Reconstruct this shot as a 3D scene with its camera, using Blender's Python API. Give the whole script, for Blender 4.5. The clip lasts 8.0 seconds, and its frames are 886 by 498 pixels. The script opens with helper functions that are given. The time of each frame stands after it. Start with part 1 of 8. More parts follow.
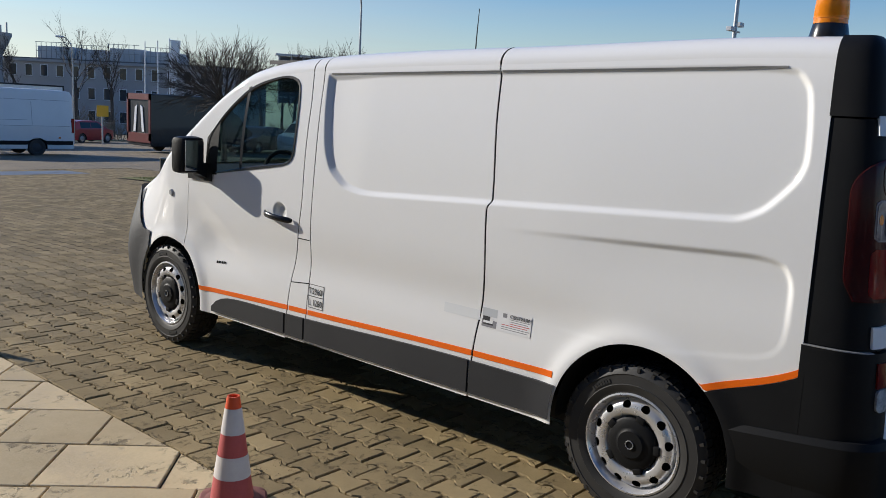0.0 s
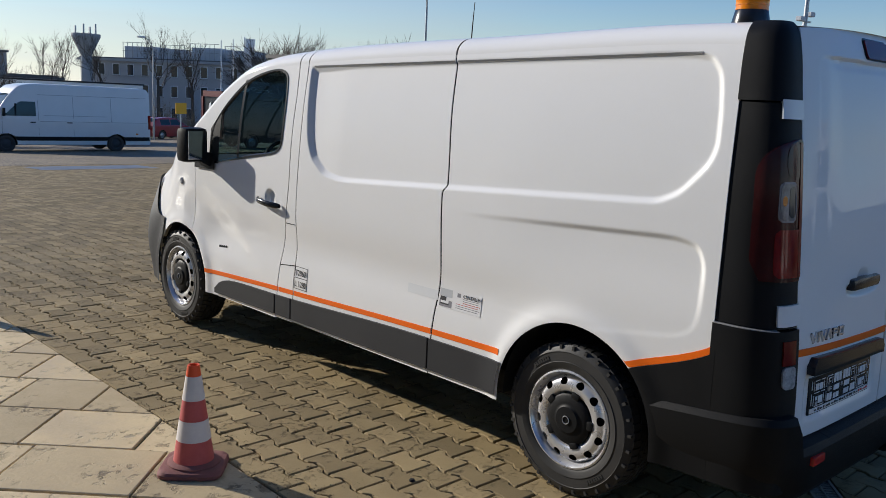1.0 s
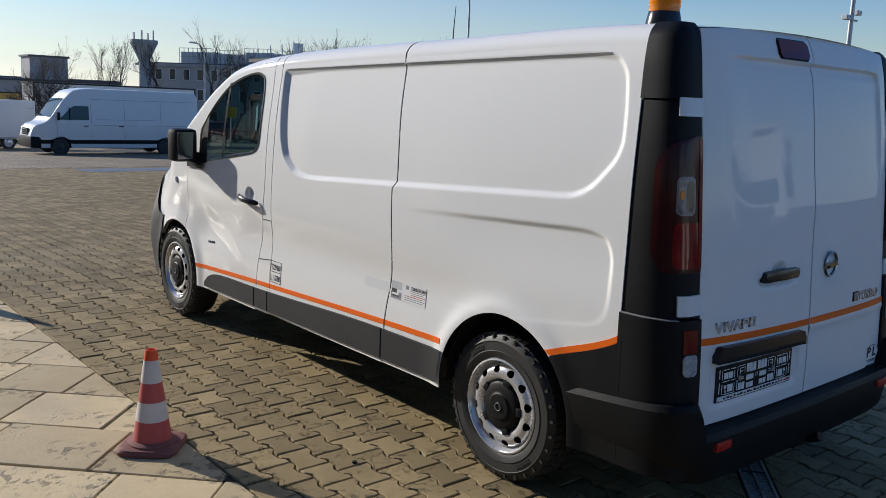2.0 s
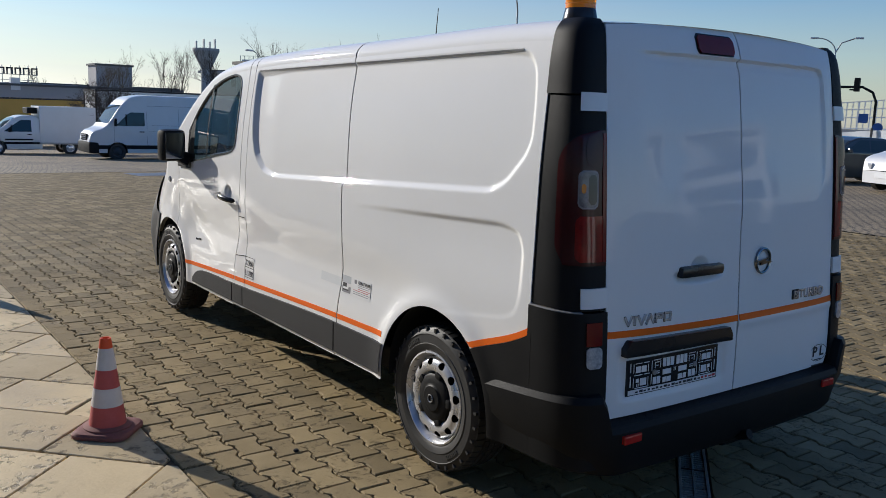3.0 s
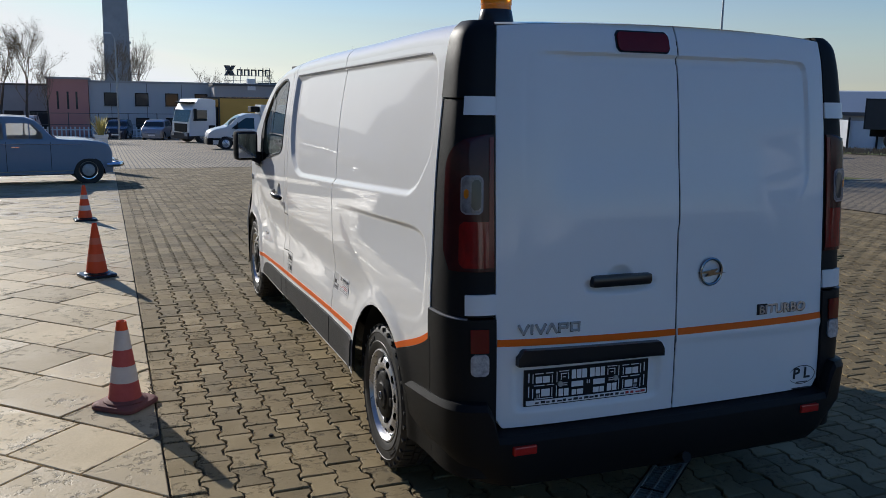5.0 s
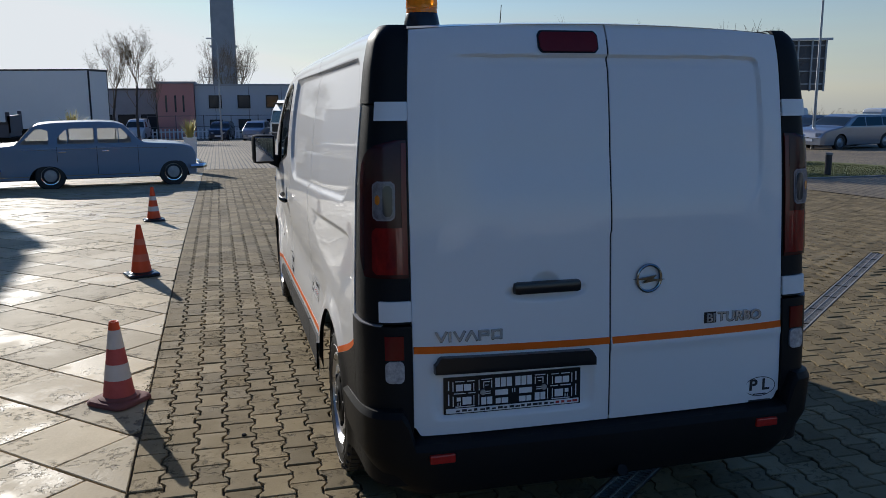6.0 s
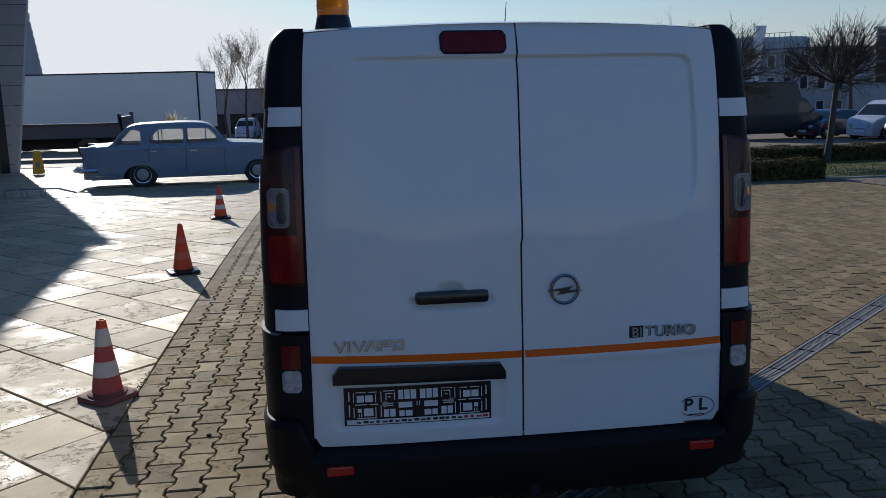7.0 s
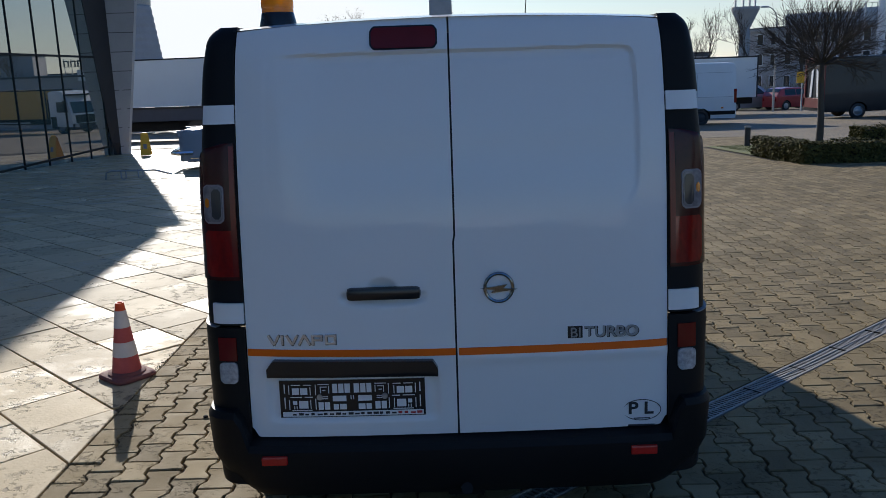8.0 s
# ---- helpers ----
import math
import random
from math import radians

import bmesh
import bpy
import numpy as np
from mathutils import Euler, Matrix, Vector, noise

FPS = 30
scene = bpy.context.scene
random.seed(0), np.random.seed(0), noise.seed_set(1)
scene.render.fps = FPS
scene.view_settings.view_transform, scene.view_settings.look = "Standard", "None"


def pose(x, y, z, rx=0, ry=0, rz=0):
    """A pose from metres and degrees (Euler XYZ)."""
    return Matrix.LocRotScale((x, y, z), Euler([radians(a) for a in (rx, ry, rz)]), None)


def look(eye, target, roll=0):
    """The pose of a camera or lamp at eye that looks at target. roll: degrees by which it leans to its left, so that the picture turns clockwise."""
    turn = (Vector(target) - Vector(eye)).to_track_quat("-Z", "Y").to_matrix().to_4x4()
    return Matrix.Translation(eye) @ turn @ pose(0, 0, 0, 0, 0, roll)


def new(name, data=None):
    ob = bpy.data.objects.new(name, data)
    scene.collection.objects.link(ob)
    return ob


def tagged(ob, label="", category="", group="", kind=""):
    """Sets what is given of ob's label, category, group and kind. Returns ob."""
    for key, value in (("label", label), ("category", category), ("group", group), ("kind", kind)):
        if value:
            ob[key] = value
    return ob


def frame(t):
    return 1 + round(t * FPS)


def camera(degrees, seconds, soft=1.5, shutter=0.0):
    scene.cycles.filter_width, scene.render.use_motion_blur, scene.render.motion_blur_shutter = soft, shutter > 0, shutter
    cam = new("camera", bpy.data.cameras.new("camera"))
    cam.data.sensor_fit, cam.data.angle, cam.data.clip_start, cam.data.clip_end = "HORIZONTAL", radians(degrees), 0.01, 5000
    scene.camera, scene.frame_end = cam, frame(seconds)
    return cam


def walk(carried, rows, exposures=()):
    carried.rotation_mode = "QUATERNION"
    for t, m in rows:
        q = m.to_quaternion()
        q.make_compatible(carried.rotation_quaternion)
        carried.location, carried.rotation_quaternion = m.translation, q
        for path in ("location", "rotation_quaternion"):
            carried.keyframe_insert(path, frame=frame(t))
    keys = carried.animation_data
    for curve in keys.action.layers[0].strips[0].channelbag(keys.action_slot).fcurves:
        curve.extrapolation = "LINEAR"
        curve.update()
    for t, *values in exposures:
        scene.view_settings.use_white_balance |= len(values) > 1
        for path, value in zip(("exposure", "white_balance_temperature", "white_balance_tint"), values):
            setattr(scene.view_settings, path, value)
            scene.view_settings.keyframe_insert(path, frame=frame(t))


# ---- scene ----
cam = camera(55.0, 8.0, 0.5)
METRES, EYE, TILT, LEAN, TURN = 5.02, 1.642, 0.0, 0.0, -49.1
ROWS = [
    (0.0, 0.0, 0.0, 0.0, 0.49, -9.14, -3.03),
    (0.5, 0.0603, -0.0104, -0.0025, 3.35, -9.46, -3.14),
    (1.0, 0.112, -0.0325, -0.001, 5.59, -9.67, -2.62),
    (1.5, 0.1636, -0.0505, 0.0021, 7.27, -9.67, -2.54),
    (3.0, 0.3282, -0.0514, -0.0024, 13.07, -9.39, -2.08),
    (3.5, 0.3906, -0.0532, 0.0045, 15.23, -9.28, -2.58),
    (4.0, 0.4507, -0.041, 0.0087, 19.03, -9.76, -2.51),
    (4.5, 0.5008, -0.0075, 0.0099, 23.25, -10.06, -1.9),
    (6.0, 0.6672, 0.0986, 0.0202, 34.38, -10.53, 0.23),
    (6.3, 0.6972, 0.1310, 0.0209, 35.52, -10.64, 0.22),
    (6.5, 0.7172, 0.1537, 0.0213, 37.08, -10.72, 0.21),
    (7.0, 0.7731, 0.2056, 0.0237, 41.63, -10.7, 1.07),
    (7.5, 0.8189, 0.251, 0.0273, 45.38, -11.2, 1.79),
    (8.0, 0.8592, 0.2989, 0.0327, 48.95, -11.94, 1.89),
]
EXPOSURES = [(0.0, 0.17, 6300, 10), (1.5, 0.13, 6250, 10), (3.5, 0.05, 6200, 10), (4.5, -0.04, 6150, 10), (6.0, -0.26, 6050, 10), (7.0, -0.26, 6000, 10), (8.0, 0.04, 6130, 10)]
base = pose(0, 0, EYE, TILT, LEAN, TURN)
walk(cam, [(t, base @ pose(METRES * x, METRES * y, METRES * z, 90 + pitch, roll, yaw)) for t, x, y, z, yaw, pitch, roll in ROWS], EXPOSURES)

# ---- world and sun ----
SUN_EL, SUN_AZ = 20.6, -18.6          # degrees above the ground; azimuth from +y, positive towards +x
world = bpy.data.worlds.new("sky")
scene.world = world
world.use_nodes = True
wn = world.node_tree
sky = wn.nodes.new("ShaderNodeTexSky")
sky.sky_type, sky.sun_disc = "NISHITA", False
sky.sun_elevation, sky.sun_rotation = radians(SUN_EL), radians(SUN_AZ)
sky.altitude, sky.air_density, sky.dust_density, sky.ozone_density = 200, 1.0, 0.20, 2.2
pale = wn.nodes.new("ShaderNodeHueSaturation")      # thin haze takes some colour out of the sky
pale.inputs["Saturation"].default_value, pale.inputs["Hue"].default_value = 1.58, 0.513
wn.links.new(sky.outputs[0], pale.inputs["Color"])
wtc, wmap, cir, crange, cmix = (wn.nodes.new("ShaderNode" + q) for q in ("TexCoord", "Mapping", "TexNoise", "MapRange", "Mix"))
wmap.inputs["Scale"].default_value = (1.0, 1.0, 9.0)          # thin streaks of high cloud
cir.inputs["Scale"].default_value, cir.inputs["Detail"].default_value = 1.6, 7.0
crange.inputs["From Min"].default_value, crange.inputs["From Max"].default_value = 0.42, 0.75
crange.inputs["To Max"].default_value = 0.28
wsep, low_haze, hsum = wn.nodes.new("ShaderNodeSeparateXYZ"), wn.nodes.new("ShaderNodeMapRange"), wn.nodes.new("ShaderNodeMath")
low_haze.inputs["From Min"].default_value, low_haze.inputs["From Max"].default_value = -0.02, 0.175      # haze pales the sky towards the horizon
low_haze.inputs["To Min"].default_value, low_haze.inputs["To Max"].default_value = 0.80, 0.0
hsum.operation, hsum.use_clamp = "ADD", True
cmix.data_type = "RGBA"
grey_sky = wn.nodes.new("ShaderNodeHueSaturation")
grey_sky.inputs["Saturation"].default_value, grey_sky.inputs["Value"].default_value = 0.0, 0.66
cool = wn.nodes.new("ShaderNodeVectorMath")
cool.operation = "MULTIPLY"
cool.inputs[1].default_value = (0.965, 1.0, 1.05)
wn.links.new(grey_sky.outputs[0], cool.inputs[0])
wn.links.new(sky.outputs[0], grey_sky.inputs["Color"])
wn.links.new(wtc.outputs["Generated"], wmap.inputs[0])
wn.links.new(wmap.outputs[0], cir.inputs[0])
wn.links.new(cir.outputs[0], crange.inputs[0])
wn.links.new(wtc.outputs["Generated"], wsep.inputs[0])
wn.links.new(wsep.outputs[2], low_haze.inputs[0])
wn.links.new(crange.outputs[0], hsum.inputs[0])
wn.links.new(low_haze.outputs[0], hsum.inputs[1])
wn.links.new(hsum.outputs[0], cmix.inputs[0])
wn.links.new(pale.outputs[0], cmix.inputs[6])
wn.links.new(cool.outputs[0], cmix.inputs[7])
veil = wn.nodes.new("ShaderNodeVectorMath")            # even milky light of the haze from all sides
veil.operation = "ADD"
veil.inputs[1].default_value = (0.36, 0.34, 0.30)
wn.links.new(cmix.outputs[2], veil.inputs[0])
even = wn.nodes.new("ShaderNodeVectorMath")            # the haze spreads the glow about the sun
even.operation = "MINIMUM"
even.inputs[1].default_value = (8.7, 8.75, 8.55)
wn.links.new(veil.outputs[0], even.inputs[0])
wn.links.new(even.outputs[0], wn.nodes["Background"].inputs[0])
wn.nodes["Background"].inputs[1].default_value = 0.109
lamp = bpy.data.lights.new("sun", "SUN")
lamp.energy, lamp.angle, lamp.color = 4.8, radians(0.55), (1.0, 0.925, 0.81)
sun = new("sun", lamp)
sd = Vector((math.sin(radians(SUN_AZ)) * math.cos(radians(SUN_EL)), math.cos(radians(SUN_AZ)) * math.cos(radians(SUN_EL)), math.sin(radians(SUN_EL))))
sun.matrix_world = look(sd * 60, (0, 0, 0))


# ---- materials ----
def pbr(name, c1, c2=None, scale=6.0, rough=0.6, rough2=None, bump=0.0, bscale=60.0, metal=0.0, coat=0.0, spec=0.5, vary=0.0, island=0.0, trans=0.0, ior=1.45, aniso=None, pits=0.0, pscale=9.0, gloss=0.0):
    """A node material: two noises (patches and grain) mix two colours; bump from the grain; pieces vary in brightness."""
    m = bpy.data.materials.new(name)
    m.use_nodes = True
    n, k = m.node_tree.nodes, m.node_tree.links
    b = n["Principled BSDF"]
    b.inputs["Roughness"].default_value = rough
    b.inputs["Metallic"].default_value = metal
    b.inputs["Coat Weight"].default_value = coat
    b.inputs["Coat Roughness"].default_value = 0.04
    b.inputs["Specular IOR Level"].default_value = spec
    b.inputs["Transmission Weight"].default_value = trans
    b.inputs["IOR"].default_value = ior
    c2 = c2 or tuple(v * 0.8 for v in c1)
    tc = n.new("ShaderNodeTexCoord")
    big = n.new("ShaderNodeTexNoise")
    big.inputs["Scale"].default_value, big.inputs["Detail"].default_value, big.inputs["Roughness"].default_value = scale, 5.0, 0.65
    fine = n.new("ShaderNodeTexNoise")
    fine.inputs["Scale"].default_value, fine.inputs["Detail"].default_value = bscale, 3.0
    mp = n.new("ShaderNodeMapping")
    if aniso:
        mp.inputs["Scale"].default_value = aniso
    k.new(tc.outputs["Object"], mp.inputs[0])
    if vary:
        oi = n.new("ShaderNodeObjectInfo")
        sh = n.new("ShaderNodeVectorMath")
        sh.operation = "SCALE"
        sh.inputs[0].default_value = (37.0, 19.0, 11.0)
        k.new(oi.outputs["Random"], sh.inputs["Scale"])
        k.new(sh.outputs[0], mp.inputs["Location"])
    k.new(mp.outputs[0], big.inputs[0])
    k.new(mp.outputs[0], fine.inputs[0])
    half_mix = n.new("ShaderNodeMath")
    half_mix.operation = "MULTIPLY_ADD"
    half_mix.inputs[1].default_value = 0.35
    k.new(fine.outputs[0], half_mix.inputs[0])
    sub = n.new("ShaderNodeMath")
    sub.operation = "MULTIPLY_ADD"
    sub.inputs[1].default_value, sub.inputs[2].default_value = 1.5, -0.42
    k.new(big.outputs[0], sub.inputs[0])
    k.new(sub.outputs[0], half_mix.inputs[2])
    mix = n.new("ShaderNodeMix")
    mix.data_type, mix.clamp_factor = "RGBA", True
    mix.inputs[6].default_value, mix.inputs[7].default_value = (*c1, 1), (*c2, 1)
    k.new(half_mix.outputs[0], mix.inputs[0])
    out = mix.outputs[2]
    if pits:        # worn dark pits and stains in clusters
        def mask(scale_, detail, lo, hi):
            pn, pr = n.new("ShaderNodeTexNoise"), n.new("ShaderNodeMapRange")
            pn.inputs["Scale"].default_value, pn.inputs["Detail"].default_value, pn.inputs["Roughness"].default_value = scale_, detail, 0.66
            k.new(mp.outputs[0], pn.inputs[0])
            pr.inputs["From Min"].default_value, pr.inputs["From Max"].default_value = lo, hi
            k.new(pn.outputs[0], pr.inputs[0])
            return pr.outputs[0]
        both = n.new("ShaderNodeMath")
        both.operation = "MULTIPLY"
        k.new(mask(pscale, 2.0, 0.46, 0.62), both.inputs[0])
        k.new(mask(pscale * 5.5, 5.0, 0.52, 0.60), both.inputs[1])
        pit = both.outputs[0]
        keep = n.new("ShaderNodeMapRange")
        keep.inputs["To Min"].default_value, keep.inputs["To Max"].default_value = 1.0, 1.0 - pits
        k.new(pit, keep.inputs[0])
        pm = n.new("ShaderNodeVectorMath")
        pm.operation = "SCALE"
        k.new(out, pm.inputs[0])
        k.new(keep.outputs[0], pm.inputs["Scale"])
        out = pm.outputs[0]
    for amount, kind in ((vary, "obj"), (island, "isl")):
        if not amount:
            continue
        src = n.new("ShaderNodeObjectInfo") if kind == "obj" else n.new("ShaderNodeNewGeometry")
        mr = n.new("ShaderNodeMapRange")
        mr.inputs["To Min"].default_value, mr.inputs["To Max"].default_value = 1 - amount, 1 + amount
        k.new(src.outputs["Random" if kind == "obj" else "Random Per Island"], mr.inputs[0])
        mul = n.new("ShaderNodeVectorMath")
        mul.operation = "SCALE"
        k.new(out, mul.inputs[0])
        k.new(mr.outputs[0], mul.inputs["Scale"])
        out = mul.outputs[0]
    k.new(out, b.inputs["Base Color"])
    if rough2 is not None:
        rr = n.new("ShaderNodeMapRange")
        rr.inputs["From Min"].default_value, rr.inputs["From Max"].default_value = 0.3, 0.7
        rr.inputs["To Min"].default_value, rr.inputs["To Max"].default_value = rough, rough2
        k.new(big.outputs[0], rr.inputs[0])
        rough_out = rr.outputs[0]
        if gloss:       # some pieces are worn smooth or still damp, others dull
            for src, which in (("ShaderNodeObjectInfo", "Random"), ("ShaderNodeNewGeometry", "Random Per Island")):
                pick, turn_, spread, add = n.new(src), n.new("ShaderNodeMath"), n.new("ShaderNodeMapRange"), n.new("ShaderNodeMath")
                turn_.operation, turn_.inputs[1].default_value = "PINGPONG", 0.11
                spread.inputs["From Min"].default_value, spread.inputs["From Max"].default_value = 0.070, 0.11
                spread.inputs["To Min"].default_value, spread.inputs["To Max"].default_value = 0.0, -gloss
                k.new(pick.outputs[which], turn_.inputs[0])
                k.new(turn_.outputs[0], spread.inputs[0])
                worn, patch = n.new("ShaderNodeMapRange"), n.new("ShaderNodeMath")
                worn.inputs["From Min"].default_value, worn.inputs["From Max"].default_value = 0.44, 0.60
                patch.operation = "MULTIPLY"
                k.new(big.outputs[0], worn.inputs[0])
                k.new(worn.outputs[0], patch.inputs[0])
                k.new(spread.outputs[0], patch.inputs[1])
                k.new(rough_out, add.inputs[0])
                k.new(patch.outputs[0], add.inputs[1])
                rough_out = add.outputs[0]
            low = n.new("ShaderNodeMath")
            low.operation, low.inputs[1].default_value = "MAXIMUM", 0.24
            k.new(rough_out, low.inputs[0])
            rough_out = low.outputs[0]
        k.new(rough_out, b.inputs["Roughness"])
    if bump:
        bp = n.new("ShaderNodeBump")
        bp.inputs["Strength"].default_value, bp.inputs["Distance"].default_value = bump, 0.01
        k.new(fine.outputs[0], bp.inputs["Height"])
        if pits:
            dig = n.new("ShaderNodeBump")
            dig.invert, dig.inputs["Strength"].default_value, dig.inputs["Distance"].default_value = True, 0.8, 0.006
            k.new(pit, dig.inputs["Height"])
            k.new(bp.outputs[0], dig.inputs["Normal"])
            bp = dig
        k.new(bp.outputs[0], b.inputs["Normal"])
    return m


def glow(name, colour, strength):
    m = pbr(name, colour, rough=0.4)
    b = m.node_tree.nodes["Principled BSDF"]
    b.inputs["Emission Color"].default_value, b.inputs["Emission Strength"].default_value = (*colour, 1), strength
    return m


WHITE = pbr("van_white_paint", (0.84, 0.84, 0.83), (0.81, 0.81, 0.80), 1.2, 0.75, bump=0.0, coat=0.65, spec=0.25)
WHITE_FAR = pbr("white_paint", (0.78, 0.78, 0.78), (0.70, 0.70, 0.69), 1.0, 0.35, coat=0.4)
BLACK = pbr("black_plastic", (0.0085, 0.0090, 0.0100), (0.0120, 0.0125, 0.0135), 3, 0.46, 0.56, bump=0.10, bscale=700, spec=0.17)
GREY = pbr("grey_cladding", (0.029, 0.030, 0.033), (0.038, 0.039, 0.042), 3, 0.5, 0.6, bump=0.10, bscale=600, spec=0.3)
GLOSSBLACK = pbr("gloss_black", (0.015, 0.015, 0.017), (0.02, 0.02, 0.022), 3, 0.22)
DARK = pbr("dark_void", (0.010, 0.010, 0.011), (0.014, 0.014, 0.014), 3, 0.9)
RUBBER = pbr("tyre_rubber", (0.024, 0.024, 0.025), (0.034, 0.033, 0.031), 9, 0.48, 0.66, bump=0.06, bscale=160)
STEEL = pbr("wheel_silver", (0.74, 0.75, 0.77), (0.58, 0.58, 0.59), 9, 0.22, 0.36, metal=0.6, spec=0.7)
BADGE = pbr("badge_chrome", (0.74, 0.74, 0.75), (0.60, 0.60, 0.61), 20, 0.2, metal=0.6)
CHROME = pbr("chrome", (0.75, 0.75, 0.77), (0.65, 0.65, 0.67), 5, 0.09, metal=1.0)
DARKCHROME = pbr("dark_chrome", (0.30, 0.30, 0.31), (0.22, 0.22, 0.23), 5, 0.14, metal=1.0)
GALV = pbr("galvanised_steel", (0.45, 0.46, 0.47), (0.30, 0.31, 0.32), 12, 0.4, 0.6, bump=0.2, bscale=90, metal=0.8)
BLUESIGN = pbr("blue_sign", (0.02, 0.08, 0.28), (0.03, 0.09, 0.30), 5, 0.4)
GRATE = pbr("worn_grate_steel", (0.40, 0.38, 0.345), (0.24, 0.225, 0.20), 14, 0.62, 0.8, bump=0.2, bscale=90, metal=0.1)
CONE_FADED = pbr("faded_cone_band", (0.72, 0.20, 0.12), (0.62, 0.15, 0.085), 18, 0.5)
ORANGE = pbr("orange_film", (0.93, 0.165, 0.005), (0.87, 0.145, 0.005), 3, 0.5, spec=0.25)
# grey of the painted shadow line under the roof and corner edge highlight
LINEGREY = pbr("roof_gutter", (0.22, 0.223, 0.228), (0.28, 0.283, 0.288), 3, 0.6)
AMBER = pbr("amber_lens", (0.95, 0.30, 0.01), (0.85, 0.24, 0.01), 40, 0.18, spec=0.6, trans=0.25)
RED = pbr("red_lens", (0.36, 0.013, 0.009), (0.075, 0.004, 0.004), 26, 0.07, spec=0.6, aniso=(1.0, 1.0, 0.45))
REFLECTOR = pbr("red_reflector", (0.55, 0.030, 0.022), (0.42, 0.02, 0.016), 30, 0.2)
DARKRED = pbr("dark_red_lens", (0.17, 0.011, 0.010), (0.12, 0.008, 0.008), 8, 0.14, spec=0.4)
SMOKED = pbr("smoked_lens", (0.030, 0.006, 0.006), (0.070, 0.009, 0.009), 12, 0.16, spec=0.32)
LENSGREY = pbr("grey_lens", (0.34, 0.32, 0.33), (0.06, 0.05, 0.055), 36, 0.12, spec=0.5)
LENSRIM = pbr("lens_rim", (0.30, 0.26, 0.27), (0.24, 0.21, 0.22), 30, 0.3)
CLEAR = pbr("clear_lens", (0.62, 0.63, 0.65), (0.16, 0.17, 0.18), 52, 0.10, coat=0.8)
CONE_RED = pbr("cone_red", (0.54, 0.105, 0.10), (0.41, 0.08, 0.075), 14, 0.5, 0.7, bump=0.1, bscale=90)
CONE_ORANGE = pbr("cone_orange", (0.80, 0.10, 0.025), (0.66, 0.08, 0.02), 10, 0.45, 0.6)
CONE_FOOT = pbr("dirty_cone_foot", (0.25, 0.080, 0.072), (0.16, 0.070, 0.058), 16, 0.7, 0.85, bump=0.15, bscale=80)
CONE_WHITE = pbr("cone_band", (0.72, 0.68, 0.64), (0.58, 0.54, 0.52), 12, 0.5, 0.65)
INK = pbr("ink", (0.03, 0.03, 0.035), rough=0.6)
GREYINK = pbr("grey_ink", (0.25, 0.25, 0.27), rough=0.6)
REDINK = pbr("red_ink", (0.5, 0.05, 0.05), rough=0.6)
PAPER = pbr("sticker_white", (0.82, 0.82, 0.82), (0.76, 0.76, 0.76), 20, 0.4)
FILM = pbr("clear_sticker", (0.77, 0.785, 0.79), (0.74, 0.755, 0.76), 20, 0.25)
BLUE = pbr("sedan_blue", (0.225, 0.290, 0.375), (0.20, 0.262, 0.34), 2, 0.45, coat=0.45)
YELLOW = pbr("yellow_plastic", (0.85, 0.47, 0.02), (0.72, 0.38, 0.02), 5, 0.45)
YELLOW_BOX = pbr("yellow_tarpaulin", (0.62, 0.36, 0.07), (0.54, 0.31, 0.06), 0.8, 0.55)
SILVER = pbr("silver_car", (0.36, 0.37, 0.39), (0.32, 0.33, 0.35), 2, 0.3, metal=0.5, coat=0.6)
NAVY = pbr("navy_car", (0.02, 0.026, 0.042), (0.025, 0.031, 0.048), 2, 0.25, coat=0.4)
BLACKCAR = pbr("black_car", (0.012, 0.012, 0.014), (0.018, 0.018, 0.02), 2, 0.35, coat=0.15)
REDCAR = pbr("red_car", (0.33, 0.03, 0.035), (0.28, 0.025, 0.03), 2, 0.3, coat=0.6)
REDDARK = pbr("dark_red_paint", (0.16, 0.025, 0.022), (0.12, 0.02, 0.018), 2, 0.4)
PALEBLUE = pbr("pale_van", (0.58, 0.60, 0.62), (0.53, 0.55, 0.57), 2, 0.3, coat=0.5)
TRAILER = pbr("trailer_grey", (0.86, 0.85, 0.82), (0.80, 0.79, 0.76), 0.5, 0.45, coat=0.4)
CONCRETE = pbr("concrete", (0.44, 0.44, 0.44), (0.33, 0.33, 0.33), 0.7, 0.8, bump=0.2, bscale=20)
PANELGREY = pbr("facade_grey", (0.56, 0.58, 0.60), (0.50, 0.52, 0.54), 0.4, 0.6)
PLASTER = pbr("old_plaster", (0.47, 0.45, 0.44), (0.37, 0.355, 0.35), 0.15, 0.9, bump=0.2, bscale=6)
# wall red made paler: the haze of the distance is in this colour
HAZYRED = pbr("hazy_red_wall", (0.64, 0.31, 0.27), (0.56, 0.27, 0.235), 0.3, 0.8)
ROOFDARK = pbr("roof_felt", (0.10, 0.10, 0.105), (0.14, 0.14, 0.14), 0.5, 0.85)
WINDOWDARK = pbr("window_dark", (0.03, 0.035, 0.04), (0.05, 0.055, 0.06), 0.4, 0.08)
FACADEGLASS = pbr("facade_glass", (0.050, 0.092, 0.086), (0.062, 0.108, 0.10), 0.3, 0.012, ior=4.2)
TINT = pbr("tinted_glass", (0.02, 0.03, 0.032), (0.025, 0.035, 0.036), 1, 0.04, spec=0.6)
BARK = pbr("bark", (0.10, 0.085, 0.07), (0.06, 0.05, 0.045), 8, 0.9, bump=0.5, bscale=50)
